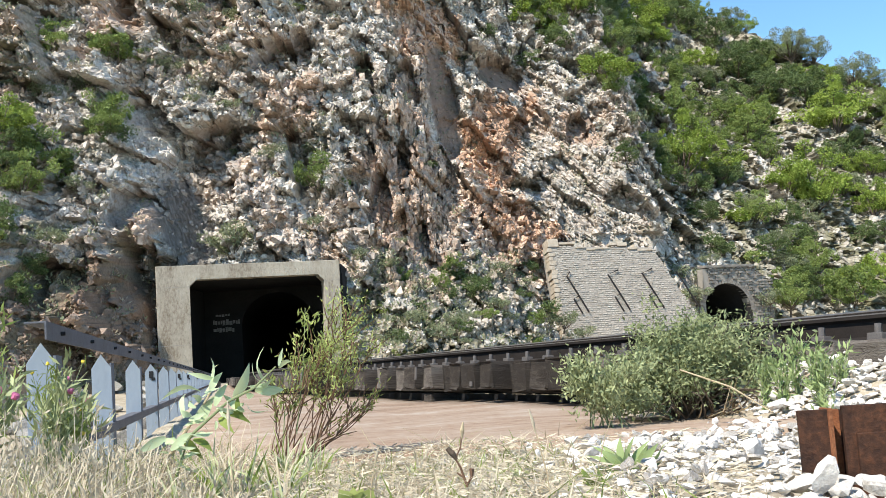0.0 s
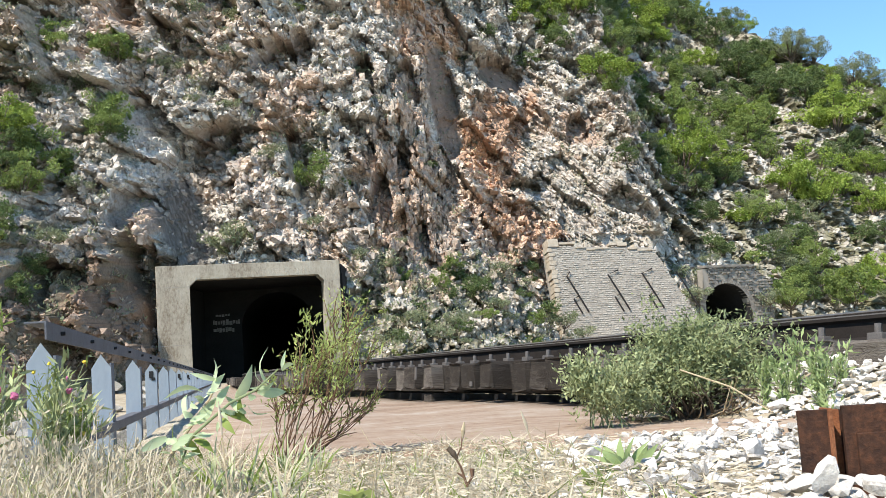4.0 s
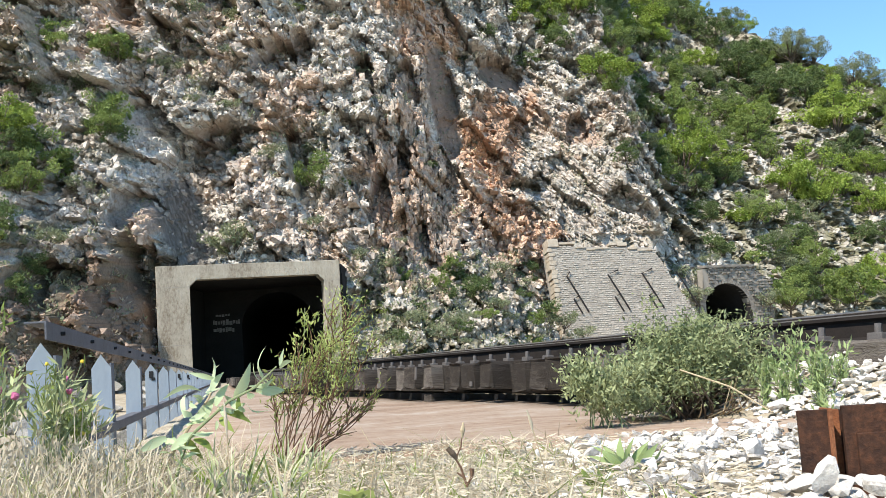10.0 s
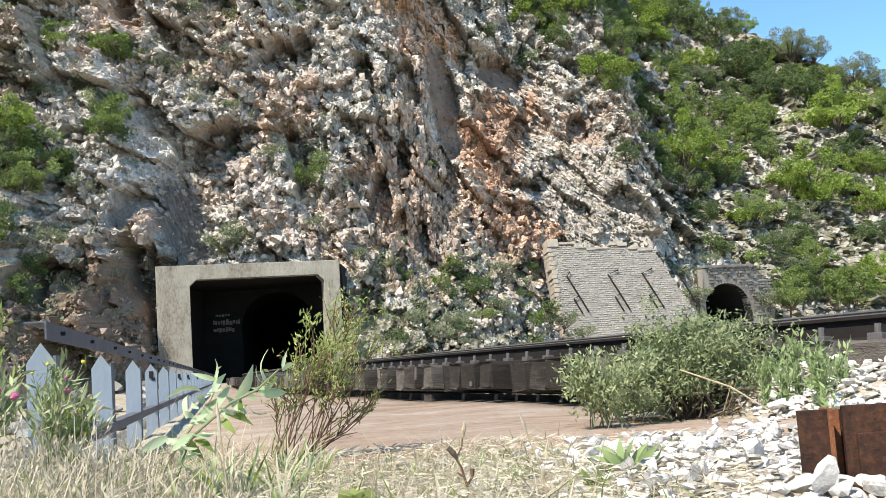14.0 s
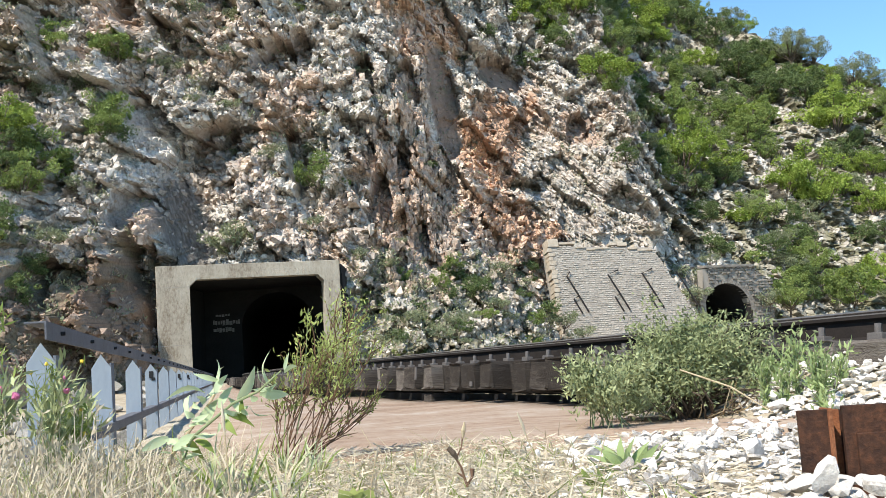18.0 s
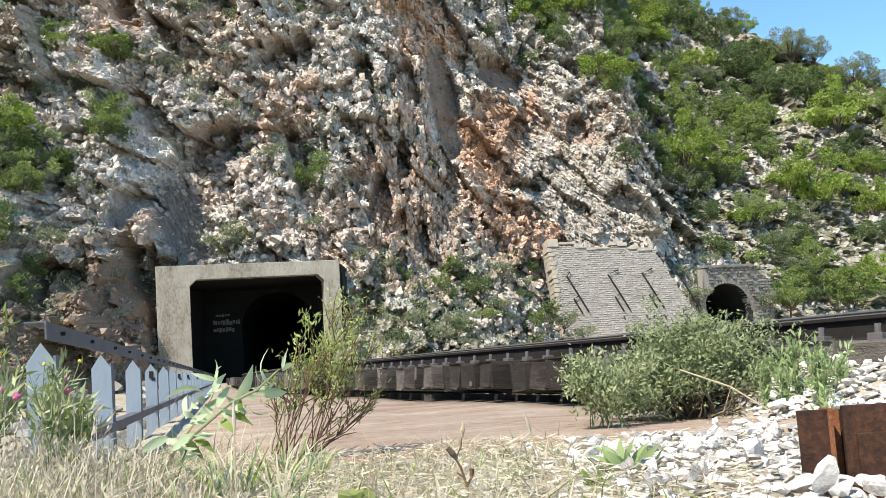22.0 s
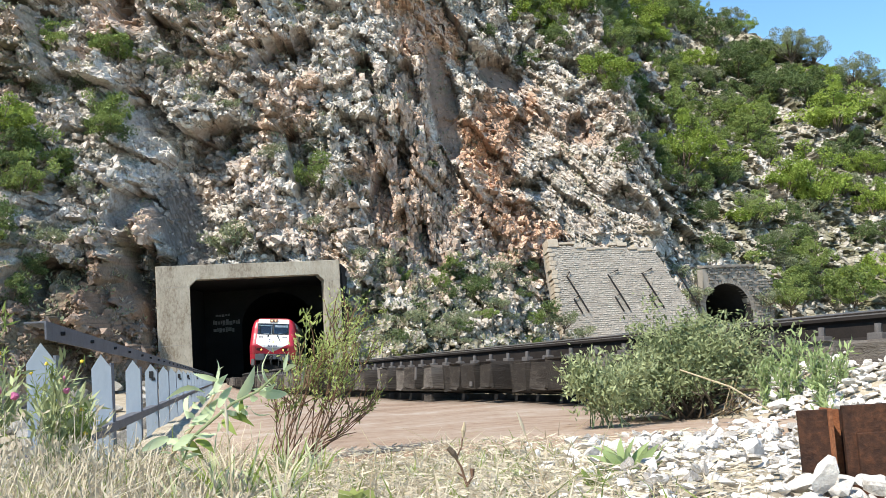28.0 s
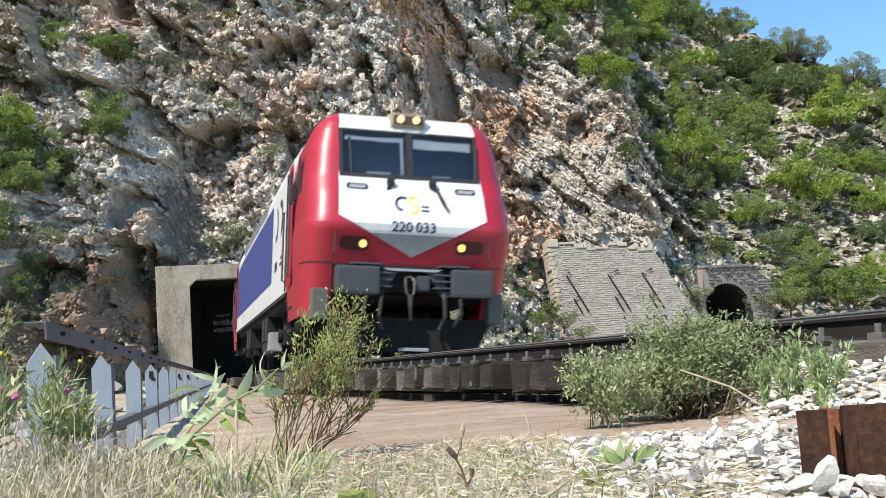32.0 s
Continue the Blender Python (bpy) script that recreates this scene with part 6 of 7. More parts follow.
# shrubs scattered on the open face
for k in range(60):
    x, z = tree_rng.uniform(-32, 12), tree_rng.uniform(0.5, 33)
    if (x > 0 and 10 < z < 30) or (-17.5 < x < -7 and z < 9) or abs(x + 19.2 + 0.32 * (z - 15)) < 2.2:
        continue
    plant_tree("grey" if tree_rng.random() < 0.75 else "mid", x, z, tree_rng.uniform(0.35, 0.85))
for k in range(36):
    x = tree_rng.uniform(-6.5, 9)
    plant_tree(tree_rng.choice(("grey", "grey", "grey", "dark", "mid")), x, tree_rng.uniform(0.3, 8.0), tree_rng.uniform(0.4, 0.95))


def build_tufts():
    """Dry tufts and cushions too many to count, on ledges of the open face."""
    rng = np.random.default_rng(5)
    pieces, dry = [], []
    for k in range(3400):
        x, z = (rng.uniform(-33, 27) if rng.random() < 0.6 else rng.uniform(-33, -17)), rng.uniform(0.0, 38)
        if k % 4 == 0:
            x, z = rng.uniform(-6.5, 8.5), rng.uniform(0.0, 9.0)
        if vnoise(x / 4, z / 4, 0.3, 51) < 0.42 or (-17.6 < x < -6.8 and z < 7.8) or (8.5 < x < 24 and z < 11):
            continue
        if abs(x + 19.2 + 0.32 * (z - 15)) < 1.6 or (1 < x < 11 and 10 < z < 29 and rng.random() < 0.85):
            continue
        c = on_hill(x, z)
        if c is None:
            continue
        n, s = rng.integers(14, 30), rng.uniform(0.14, 0.42)
        o = rng.normal(size=(n, 3)) * np.array([s, s * 0.6, s * 0.55])
        P = np.array(c) + o * 0.6 + np.array([0, -0.05, 0.05])
        ln = s * rng.uniform(0.4, 0.9, n)
        (dry if rng.random() < 0.3 else pieces).append(leaf_quads(P, unit(o) + np.array([0, -0.3, 0.7]), ln, ln * 0.4, rng))
    for name, pc, mt, lab in (("scrub_cushions", pieces, GREY_LEAF, "grey-green scrub cushions on the rock ledges"), ("dry_tufts", dry, STRAW, "dry grass tufts on the rock ledges")):
        tagged(new(name, joined(name, pc, mt)), lab, "scrub", kind="stuff")


build_tufts()

# ---- ballast and loose stones ----
def stone(rng, size, small=False):
    """One broken stone: a coarse ball cut by a few planes."""
    v = SMALL_V.copy() if small else ICO_V.copy()
    for k in range(9):
        d = unit(rng.normal(size=3))
        lim = rng.uniform(0.28, 0.62)
        over = v @ d - lim
        v = v - np.outer(np.maximum(over, 0), d)
    v = v * np.array([1.15, rng.uniform(0.65, 1.1), rng.uniform(0.38, 0.75)]) * size
    a, b = rng.uniform(0, 6.28), rng.uniform(-0.6, 0.6)
    R = np.array([[math.cos(a), -math.sin(a), 0], [math.sin(a), math.cos(a), 0], [0, 0, 1]]) @ np.array([[1, 0, 0], [0, math.cos(b), -math.sin(b)], [0, math.sin(b), math.cos(b)]])
    return v @ R.T


def build_ballast():
    rng = np.random.default_rng(12)
    pieces = []
    for k in range(11500):
        y = rng.uniform(1.9, 6.4) if k % 9 else rng.uniform(-7, 1.9)
        tx = track_x(y)
        x = rng.uniform(0.25, tx + 0.3) if k % 3 else rng.uniform(tx - 1.9, tx - 0.8)
        if x < 0.36 + 0.12 * rng.normal() or (y > 4.3 and x < 1.25) or (y > 3.7 and x < tx - 2.0 - 0.35 * rng.random() + 0.25 * min(1, y - 3.7)):
            continue
        if 0.70 < x < 1.25 and 2.08 < y < 2.34:
            continue
        s = 0.5 * rng.choice([0.03, 0.042, 0.055, 0.075], p=[0.50, 0.31, 0.15, 0.04]) * rng.uniform(0.8, 1.4)
        if y < 2.7:
            s = min(s, 0.021)
        z = float(ground_z(x, y)) + s * rng.uniform(0.0, 0.9) + (0.02 if rng.random() < 0.3 else 0)
        tiny = s < 0.026 or y > 4.6 or y < 1.9
        pieces.append((stone(rng, s * 1.12, tiny) + np.array([x, y, z]), SMALL_F if tiny else ICO_F))
    for k in range(420):
        y = rng.uniform(2.0, 3.9)
        x = rng.uniform(-1.7, 0.5)
        s = 0.5 * rng.uniform(0.012, 0.04)
        pieces.append((stone(rng, s, True) + np.array([x, y, float(ground_z(x, y)) + s * 0.3]), SMALL_F))
    own = [stone(rng, 1.0) for _ in range(14)]
    shapes = []
    for v in own:
        me = mesh_np("stone", v, ICO_F)
        me.materials.append(BALLAST)
        shapes.append(me)
    ob = tagged(new("ballast", joined("ballast", pieces, BALLAST)), "white angular limestone ballast stones", "ballast", kind="stuff")
    for k in range(260):
        y = rng.uniform(2.35, 3.9)
        x = rng.uniform(0.42, 1.5)
        if 0.70 < x < 1.25 and y < 2.34:
            continue
        s = rng.uniform(0.014, 0.036)
        o = part("stone", shapes[k % 14], None, ob)
        o.matrix_world = pose(x, y, float(ground_z(x, y)) + 0.02 + s * 0.4, rng.uniform(-25, 25), rng.uniform(-25, 25), rng.uniform(0, 360)) @ Matrix.Diagonal((s, s, s, 1))
    for i, (x, y, s) in enumerate(((0.78, 2.09, 0.06), (0.69, 2.05, 0.06), (0.722, 2.1, 0.062), (0.755, 2.1, 0.06), (0.66, 2.12, 0.055), (1.02, 2.9, 0.06), (0.95, 3.1, 0.07), (1.2, 3.3, 0.06), (0.7, 3.3, 0.06), (0.8, 2.05, 0.05), (-0.05, 3.45, 0.04), (-0.3, 3.3, 0.035), (-0.83, 2.5, 0.05), (-0.785, 2.53, 0.05), (-0.8, 2.45, 0.04), (0.86, 2.07, 0.055), (0.92, 2.1, 0.06), (0.73, 2.16, 0.05), (0.63, 2.2, 0.05), (0.6, 2.08, 0.05), (0.76, 2.14, 0.07), (0.7, 2.12, 0.075), (0.81, 2.13, 0.075), (0.75, 2.06, 0.075), (0.82, 2.06, 0.07), (0.9, 2.12, 0.06), (0.66, 2.16, 0.06), (0.70, 2.175, 0.075), (0.735, 2.165, 0.08), (0.775, 2.165, 0.08), (0.74, 2.15, 0.065))):
        v = stone(rng, s * (0.52 if i > 2 else 0.85))
        if i == 2:
            taper = 1 - 0.6 * (v[:, 2] - v[:, 2].min()) / np.ptp(v[:, 2])
            v = v * np.column_stack([0.9 * taper, 0.8 * taper, np.full(len(v), 1.7)]) + np.array([0.0, 0, 0.055]) + np.outer(v[:, 2], [0.6, 0, 0])
        me = mesh_np("rock", v + np.array([0, 0, s * 0.35]), ICO_F)
        me.materials.append(BALLAST)
        tagged(new("rock", me), "pale broken limestone rock lying on the ground", "rock", "loose rocks").location = (x, y, float(ground_z(x, y)) - 0.005 + (0.02 if i > 21 else 0))


build_ballast()

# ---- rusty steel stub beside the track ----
# brighter copy of the rust: sunlight on the plate edge is put into its colour
RUST_LIT = stuff_mat("lit_orange_rust", [(0.12, 0.045, 0.022), (0.26, 0.10, 0.045), (0.36, 0.16, 0.075)], 9.0, 0.85, 0.5, metal=0.1, fine=9)


def build_stub():
    p = thing("steel_stub", "rusty brown steel beam stub set upright in the ballast", "steel beam", at=pose(0.80, 2.20, 0))
    h = 0.166
    part("side_plate", prism([(-0.080, 0.012), (-0.016, 0.0), (-0.014, 0.014), (-0.078, 0.026)], (-0.12, h - 0.004), "z", 0.002), RUST, p, "dark rusty plate")
    part("edge_strip", prism([(-0.021, -0.008), (-0.012, -0.006), (-0.012, 0.05), (-0.021, 0.05)], (-0.12, h - 0.002), "z", 0.0015), RUST_LIT, p, "rusty plate edge in a sunlit orange tone")
    part("web", prism([(-0.013, 0.052), (0.02, 0.046), (0.02, 0.06), (-0.013, 0.066)], (-0.12, h - 0.008), "z", 0.002), RUST_LIT, p, "orange rusty web")
    part("flange", prism([(0.010, 0.0), (0.40, -0.06), (0.404, -0.036), (0.014, 0.022)], (-0.14, h + 0.001), "z", 0.002), RUST, p)
    part("flange_patch", prism([(0.032, -0.013), (0.40, -0.070), (0.40, -0.058), (0.032, -0.003)], (-0.14, h - 0.056), "z", 0.002), RUST, p, "worn lower plate")
    part("back_plate", prism([(-0.03, 0.10), (0.30, 0.05), (0.30, 0.062), (-0.03, 0.112)], (-0.12, h - 0.012), "z", 0.002), RUST, p)
    return p


build_stub()


def build_boulders():
    """Pale rubble on the low ground outside the railing."""
    rng = np.random.default_rng(61)
    for k in range(150):
        y = rng.uniform(12, 62)
        x = -0.21 * y - 1.3 - rng.random() ** 1.3 * 0.17 * y
        s = rng.uniform(0.22, 0.6) * (0.6 + y / 45)
        me = mesh_np("boulder", stone(rng, s), ICO_F)
        me.materials.append(RUBBLE)
        tagged(new("boulder", me), "pale grey limestone boulder outside the railing", "boulder", "boulders").location = (x, y, float(ground_z(x, y)) + s * 0.3)


build_boulders()

# ---- foreground plants ----


def strip_leaf(base, tip, width, seed, fold=0.25, bend=0.15, segs=5):
    """A lance-shaped leaf with a folded midrib. Returns corners and faces."""
    rng = np.random.default_rng(seed)
    base, tip = np.asarray(base, float), np.asarray(tip, float)
    d = tip - base
    L = np.linalg.norm(d)
    side = unit(np.cross(d, rng.normal(size=3) + np.array([0, -1.5, 0.3])))
    up = unit(np.cross(side, d))
    vs = []
    for k in range(segs + 1):
        u = k / segs
        w = width * math.sin(math.pi * min(1, (u * 0.93 + 0.06)) ** 0.8) * 0.5
        c = base + d * u + up * bend * L * (math.sin(math.pi * u))
        vs += [c - side * w + up * w * fold, c, c + side * w + up * w * fold]
    fs = []
    for k in range(segs):
        a = 3 * k
        fs += [(a, a + 1, a + 4, a + 3), (a + 1, a + 2, a + 5, a + 4)]
    return np.array(vs), np.array(fs)


SWAYING = []


def plant(name, label, category, x, y, z=None, sway=1.0, group=""):
    z = float(ground_z(x, y)) if z is None else z
    t = thing(name, label, category, group, at=pose(x, y, z))
    SWAYING.append((t, x, y, z, sway))
    return t


def build_broad_leaf_plant():
    """Two leaning stems with long pale leaves."""
    ox, oy = -0.76, 2.7
    t = plant("broad_leaved_plant", "leaning weed with long pale green leaves", "plant", ox, oy, 0.0, 1.2)
    L = lambda p, dy=0.0: (p[0] - ox, dy, p[1])
    part("stem", tube([L(q, 0.01 * i) for i, q in enumerate(((-0.77, -0.02), (-0.765, 0.06), (-0.74, 0.12), (-0.69, 0.19), (-0.64, 0.26), (-0.61, 0.32)))], [0.005, 0.005, 0.0045, 0.004, 0.003, 0.002], 6), DRYSTEM, t, "brown stem")
    part("stem", tube([L(q, -0.01 * i) for i, q in enumerate(((-0.75, -0.02), (-0.71, 0.09), (-0.68, 0.16), (-0.66, 0.18), (-0.57, 0.25), (-0.50, 0.28), (-0.44, 0.33)))], [0.0045, 0.0045, 0.004, 0.004, 0.0035, 0.003, 0.002], 6), GREENSTEM, t, "pale green stem")
    leaves = (((-0.613, 0.305), (-0.605, 0.365), 0.045), ((-0.62, 0.28), (-0.585, 0.325), 0.03), ((-0.645, 0.28), (-0.755, 0.265), 0.032), ((-0.66, 0.20), (-0.625, 0.265), 0.042), ((-0.56, 0.26), (-0.508, 0.345), 0.04), ((-0.48, 0.29), (-0.473, 0.385), 0.016), ((-0.44, 0.33), (-0.432, 0.377), 0.014),
              ((-0.505, 0.272), (-0.44, 0.268), 0.03), ((-0.44, 0.325), (-0.395, 0.335), 0.022), ((-0.74, 0.17), (-0.815, 0.135), 0.035), ((-0.61, 0.24), (-0.58, 0.295), 0.03), ((-0.69, 0.215), (-0.70, 0.275), 0.02), ((-0.59, 0.225), (-0.51, 0.19), 0.03), ((-0.67, 0.16), (-0.62, 0.125), 0.035), ((-0.55, 0.26), (-0.53, 0.195), 0.03),
              ((-0.70, 0.17), (-0.66, 0.10), 0.03), ((-0.60, 0.21), (-0.555, 0.17), 0.028), ((-0.72, 0.13), (-0.64, 0.08), 0.03))
    rng = random.Random(5)
    more = []
    for k in range(36):
        u = rng.random()
        p0 = (-0.74 + 0.13 * u, 0.12 + 0.19 * u) if k % 2 else (-0.70 + 0.24 * u, 0.11 + 0.19 * u)
        a = rng.uniform(-0.6, 3.4)
        ln = rng.uniform(0.025, 0.07)
        more.append((p0, (p0[0] + math.cos(a) * ln, p0[1] + math.sin(a) * ln * 0.9), rng.uniform(0.012, 0.028)))
    for i, (a, b, w) in enumerate(leaves + tuple(more)):
        v, f = strip_leaf(L(a, -0.01), L(b, -0.05 + 0.035 * (i % 4)), w * 0.74, 100 + i, bend=(-0.12, 0.12, 0.2)[i % 3])
        me = mesh_np("leaf", v, f, True)
        me.materials.append(PALE_LEAF if i not in (12, 13, 14, 15, 16) else LIME_LEAF)
        part("leaf", me, None, t)


build_broad_leaf_plant()


def twig_shrub(t, stems, leafm, stemm, seed, leaf=0.02, per=60, spread=0.05, from_u=0.45, twigs=3, slim=0.33, thick=0.0035):
    """Woody stems (lists of points) with small leaves on their outer part and on side twigs."""
    rng = np.random.default_rng(seed)
    for i, pts in enumerate(stems):
        pts = [np.asarray(p, float) for p in pts]
        n = len(pts)
        part("stem", tube([tuple(p) for p in pts], list(np.linspace(thick, 0.0014, n)), 5), stemm, t)
        lines = [(pts, from_u)]
        for k in range(twigs):
            u = rng.uniform(0.35, 0.95) * (n - 1)
            a = int(u)
            s = pts[a] + (pts[min(a + 1, n - 1)] - pts[a]) * (u - a)
            d = unit(pts[-1] - pts[0]) + rng.normal(size=3) * 0.6 + np.array([0, 0, 0.4])
            e = s + unit(d) * rng.uniform(0.06, 0.14)
            m = (s + e) / 2 + rng.normal(size=3) * 0.008
            part("twig", tube([tuple(s), tuple(m), tuple(e)], [0.0025, 0.002, 0.001], 4), stemm, t)
            lines.append(([s, m, e], 0.3))
        pieces = []
        for ln, fu in lines:
            k = per if ln is pts else int(per * 0.5)
            us = rng.uniform(fu, 1.0, k) * (len(ln) - 1)
            A = np.array(ln)
            i0 = np.minimum(us.astype(int), len(ln) - 2)
            P = A[i0] + (A[i0 + 1] - A[i0]) * (us - i0)[:, None] + rng.normal(size=(k, 3)) * spread * 0.2
            D = unit(A[-1] - A[0]) * 0.7 + rng.normal(size=(k, 3)) * 0.7 + np.array([0, 0, 0.3])
            sz = leaf * rng.uniform(0.6, 1.5, k)
            pieces.append(leaf_quads(P, D, sz, sz * slim, rng))
        part("foliage", joined("foliage", pieces, leafm), None, t)


def build_twiggy_shrub():
    ox, oy = -0.60, 3.85
    t = plant("twiggy_shrub", "open shrub with reddish twigs and yellow-green tips", "shrub", ox, oy, -0.01, 0.9)
    rng = random.Random(17)

    def stem(ex, ez, droop=0.0):
        y1 = rng.uniform(-0.14, 0.14)
        bx = rng.uniform(-0.11, 0.07)
        dx = ex - ox - bx
        bow = rng.uniform(-0.05, 0.07)
        return [(bx, rng.uniform(-0.04, 0.04), -0.02), (bx + dx * 0.22 + bow * 0.5, y1 * 0.3, ez * (0.26 - droop)), (bx + dx * 0.55 + bow, y1 * 0.6, ez * (0.58 - droop)), (bx + dx * 0.82 + bow * 0.6, y1 * 0.8, ez * (0.82 - droop * 0.5)), (ex - ox, y1, ez)]

    # the full tips, bare woody stems with a few leaves, and low side branches
    full = [stem(rng.uniform(-0.42, -0.27), rng.uniform(0.40, 0.56)) for _ in range(10)] + [stem(rng.uniform(-0.53, -0.42), rng.uniform(0.38, 0.46)) for _ in range(4)]
    thin = [stem(rng.uniform(-0.60, -0.38), rng.uniform(0.26, 0.44)) for _ in range(8)]
    low = [stem(rng.uniform(-0.36, -0.27), rng.uniform(0.16, 0.26), 0.16) for _ in range(6)] + [stem(rng.uniform(-0.68, -0.60), rng.uniform(0.14, 0.30)) for _ in range(2)]
    twig_shrub(t, full, TIP_LEAF, REDSTEM, 3, 0.0165, 46, 0.07, 0.58, 6, 0.27, 0.0026)
    twig_shrub(t, thin, MID_TIP, REDSTEM, 4, 0.019, 18, 0.05, 0.66, 4, 0.24, 0.0022)
    twig_shrub(t, low, MID_TIP, REDSTEM, 6, 0.02, 14, 0.04, 0.7, 4, 0.24, 0.0026)
    sprig = [[(-0.04, 0, 0.0), (-0.02, 0.02, 0.2), (0.03, 0.02, 0.40)], [(0.02, 0, 0.1), (0.06, 0, 0.36), (0.075, 0.02, 0.56)]]
    twig_shrub(t, sprig, TIP_LEAF, GREENSTEM, 8, 0.026, 36, 0.05, 0.7, 2, 0.3, 0.0024)


build_twiggy_shrub()


def build_sage_bush():
    """The rounded bush in front of the track: arching stems and a dense coat of narrow leaves."""
    ox, oy = 1.07, 4.75
    t = plant("rounded_bush", "rounded sage-green bush with dense narrow leaves", "bush", ox, oy, -0.01, 0.35)
    rng = np.random.default_rng(31)
    pieces, low = [], []
    for k in range(430):
        a = rng.uniform(0, math.tau)
        e = rng.uniform(0.05, 1.0)
        w = 0.53 if math.cos(a) < 0 else 0.66
        lump = 0.70 + 0.62 * float(vnoise(math.cos(a) * 2.8 + 5, math.sin(a) * 2.8, e * 3.2, 9))
        tip = np.array([math.cos(a) * w * math.cos(e * 1.5), math.sin(a) * 0.42 * math.cos(e * 1.5), 0.05 + 0.385 * math.sin(e * 1.5)]) * rng.uniform(0.62, 1.06) * lump
        if tip[0] < -0.25:
            tip[2] *= 0.78
        foot = np.array([rng.uniform(-0.1, 0.1), rng.uniform(-0.06, 0.06), 0.0])
        mid = foot + (tip - foot) * 0.5 + np.array([0, 0, 0.07])
        if k < 90:
            part("stem", tube([tuple(foot), tuple(mid), tuple(tip)], [0.006, 0.004, 0.0015], 4), BARK, t)
        n = 74 if e > 0.3 or tip[0] < -0.2 else 5
        u = rng.uniform(0.55, 1.06, n)[:, None]
        P = (foot * (1 - u) ** 2 + 2 * mid * u * (1 - u) + tip * u**2) + rng.normal(size=(n, 3)) * 0.022
        D = unit(tip - foot) * 0.3 + rng.normal(size=(n, 3)) * 0.75 + np.array([0, 0, -0.12])
        if tip[0] < -0.38:
            D = D + np.array([0, 0, -0.7])
        sz = 0.0225 * rng.uniform(0.5, 1.5, n)
        pieces.append(leaf_quads(P, D, sz, sz * 0.36, rng))
    part("foliage", joined("foliage", pieces, SAGE_LEAF), None, t)
    # bare crooked twigs at its foot
    for k in range(46):
        a = rng.uniform(-0.15, 0.50)
        b = a + rng.uniform(-0.16, 0.16)
        part("bare_twig", tube([(a * 0.8, -0.12, 0.0), ((a + b) / 2, -0.22 - 0.1 * rng.random(), rng.uniform(0.04, 0.11)), (b, -0.30 - 0.1 * rng.random(), rng.uniform(0.02, 0.20))], [0.0045, 0.003, 0.0015], 4), BARK if k % 3 else DRYSTEM, t)
    # a leafy shoot that hangs out of the bush towards the walkway
    t = plant("leafy_shoot", "drooping shoots with pale green leaves beside the bush", "bush", 0.62, 4.35, -0.01, 0.6)
    rnd = random.Random(12)
    stems = []
    for k in range(15):
        ex, ez = rnd.uniform(-0.17, 0.13), rnd.uniform(0.08, 0.235)
        stems.append([(rnd.uniform(-0.06, 0.2), rnd.uniform(-0.03, 0.2), -0.02), (ex * 0.4, rnd.uniform(-0.05, 0.05), ez * 0.8), (ex * 0.8, rnd.uniform(-0.08, 0.06), ez * 1.02), (ex * 1.1, rnd.uniform(-0.1, 0.06), ez * 0.86)])
    twig_shrub(t, stems, SAGE_LEAF, GREENSTEM, 71, 0.024, 70, 0.12, 0.2, 3, 0.34, 0.003)


build_sage_bush()


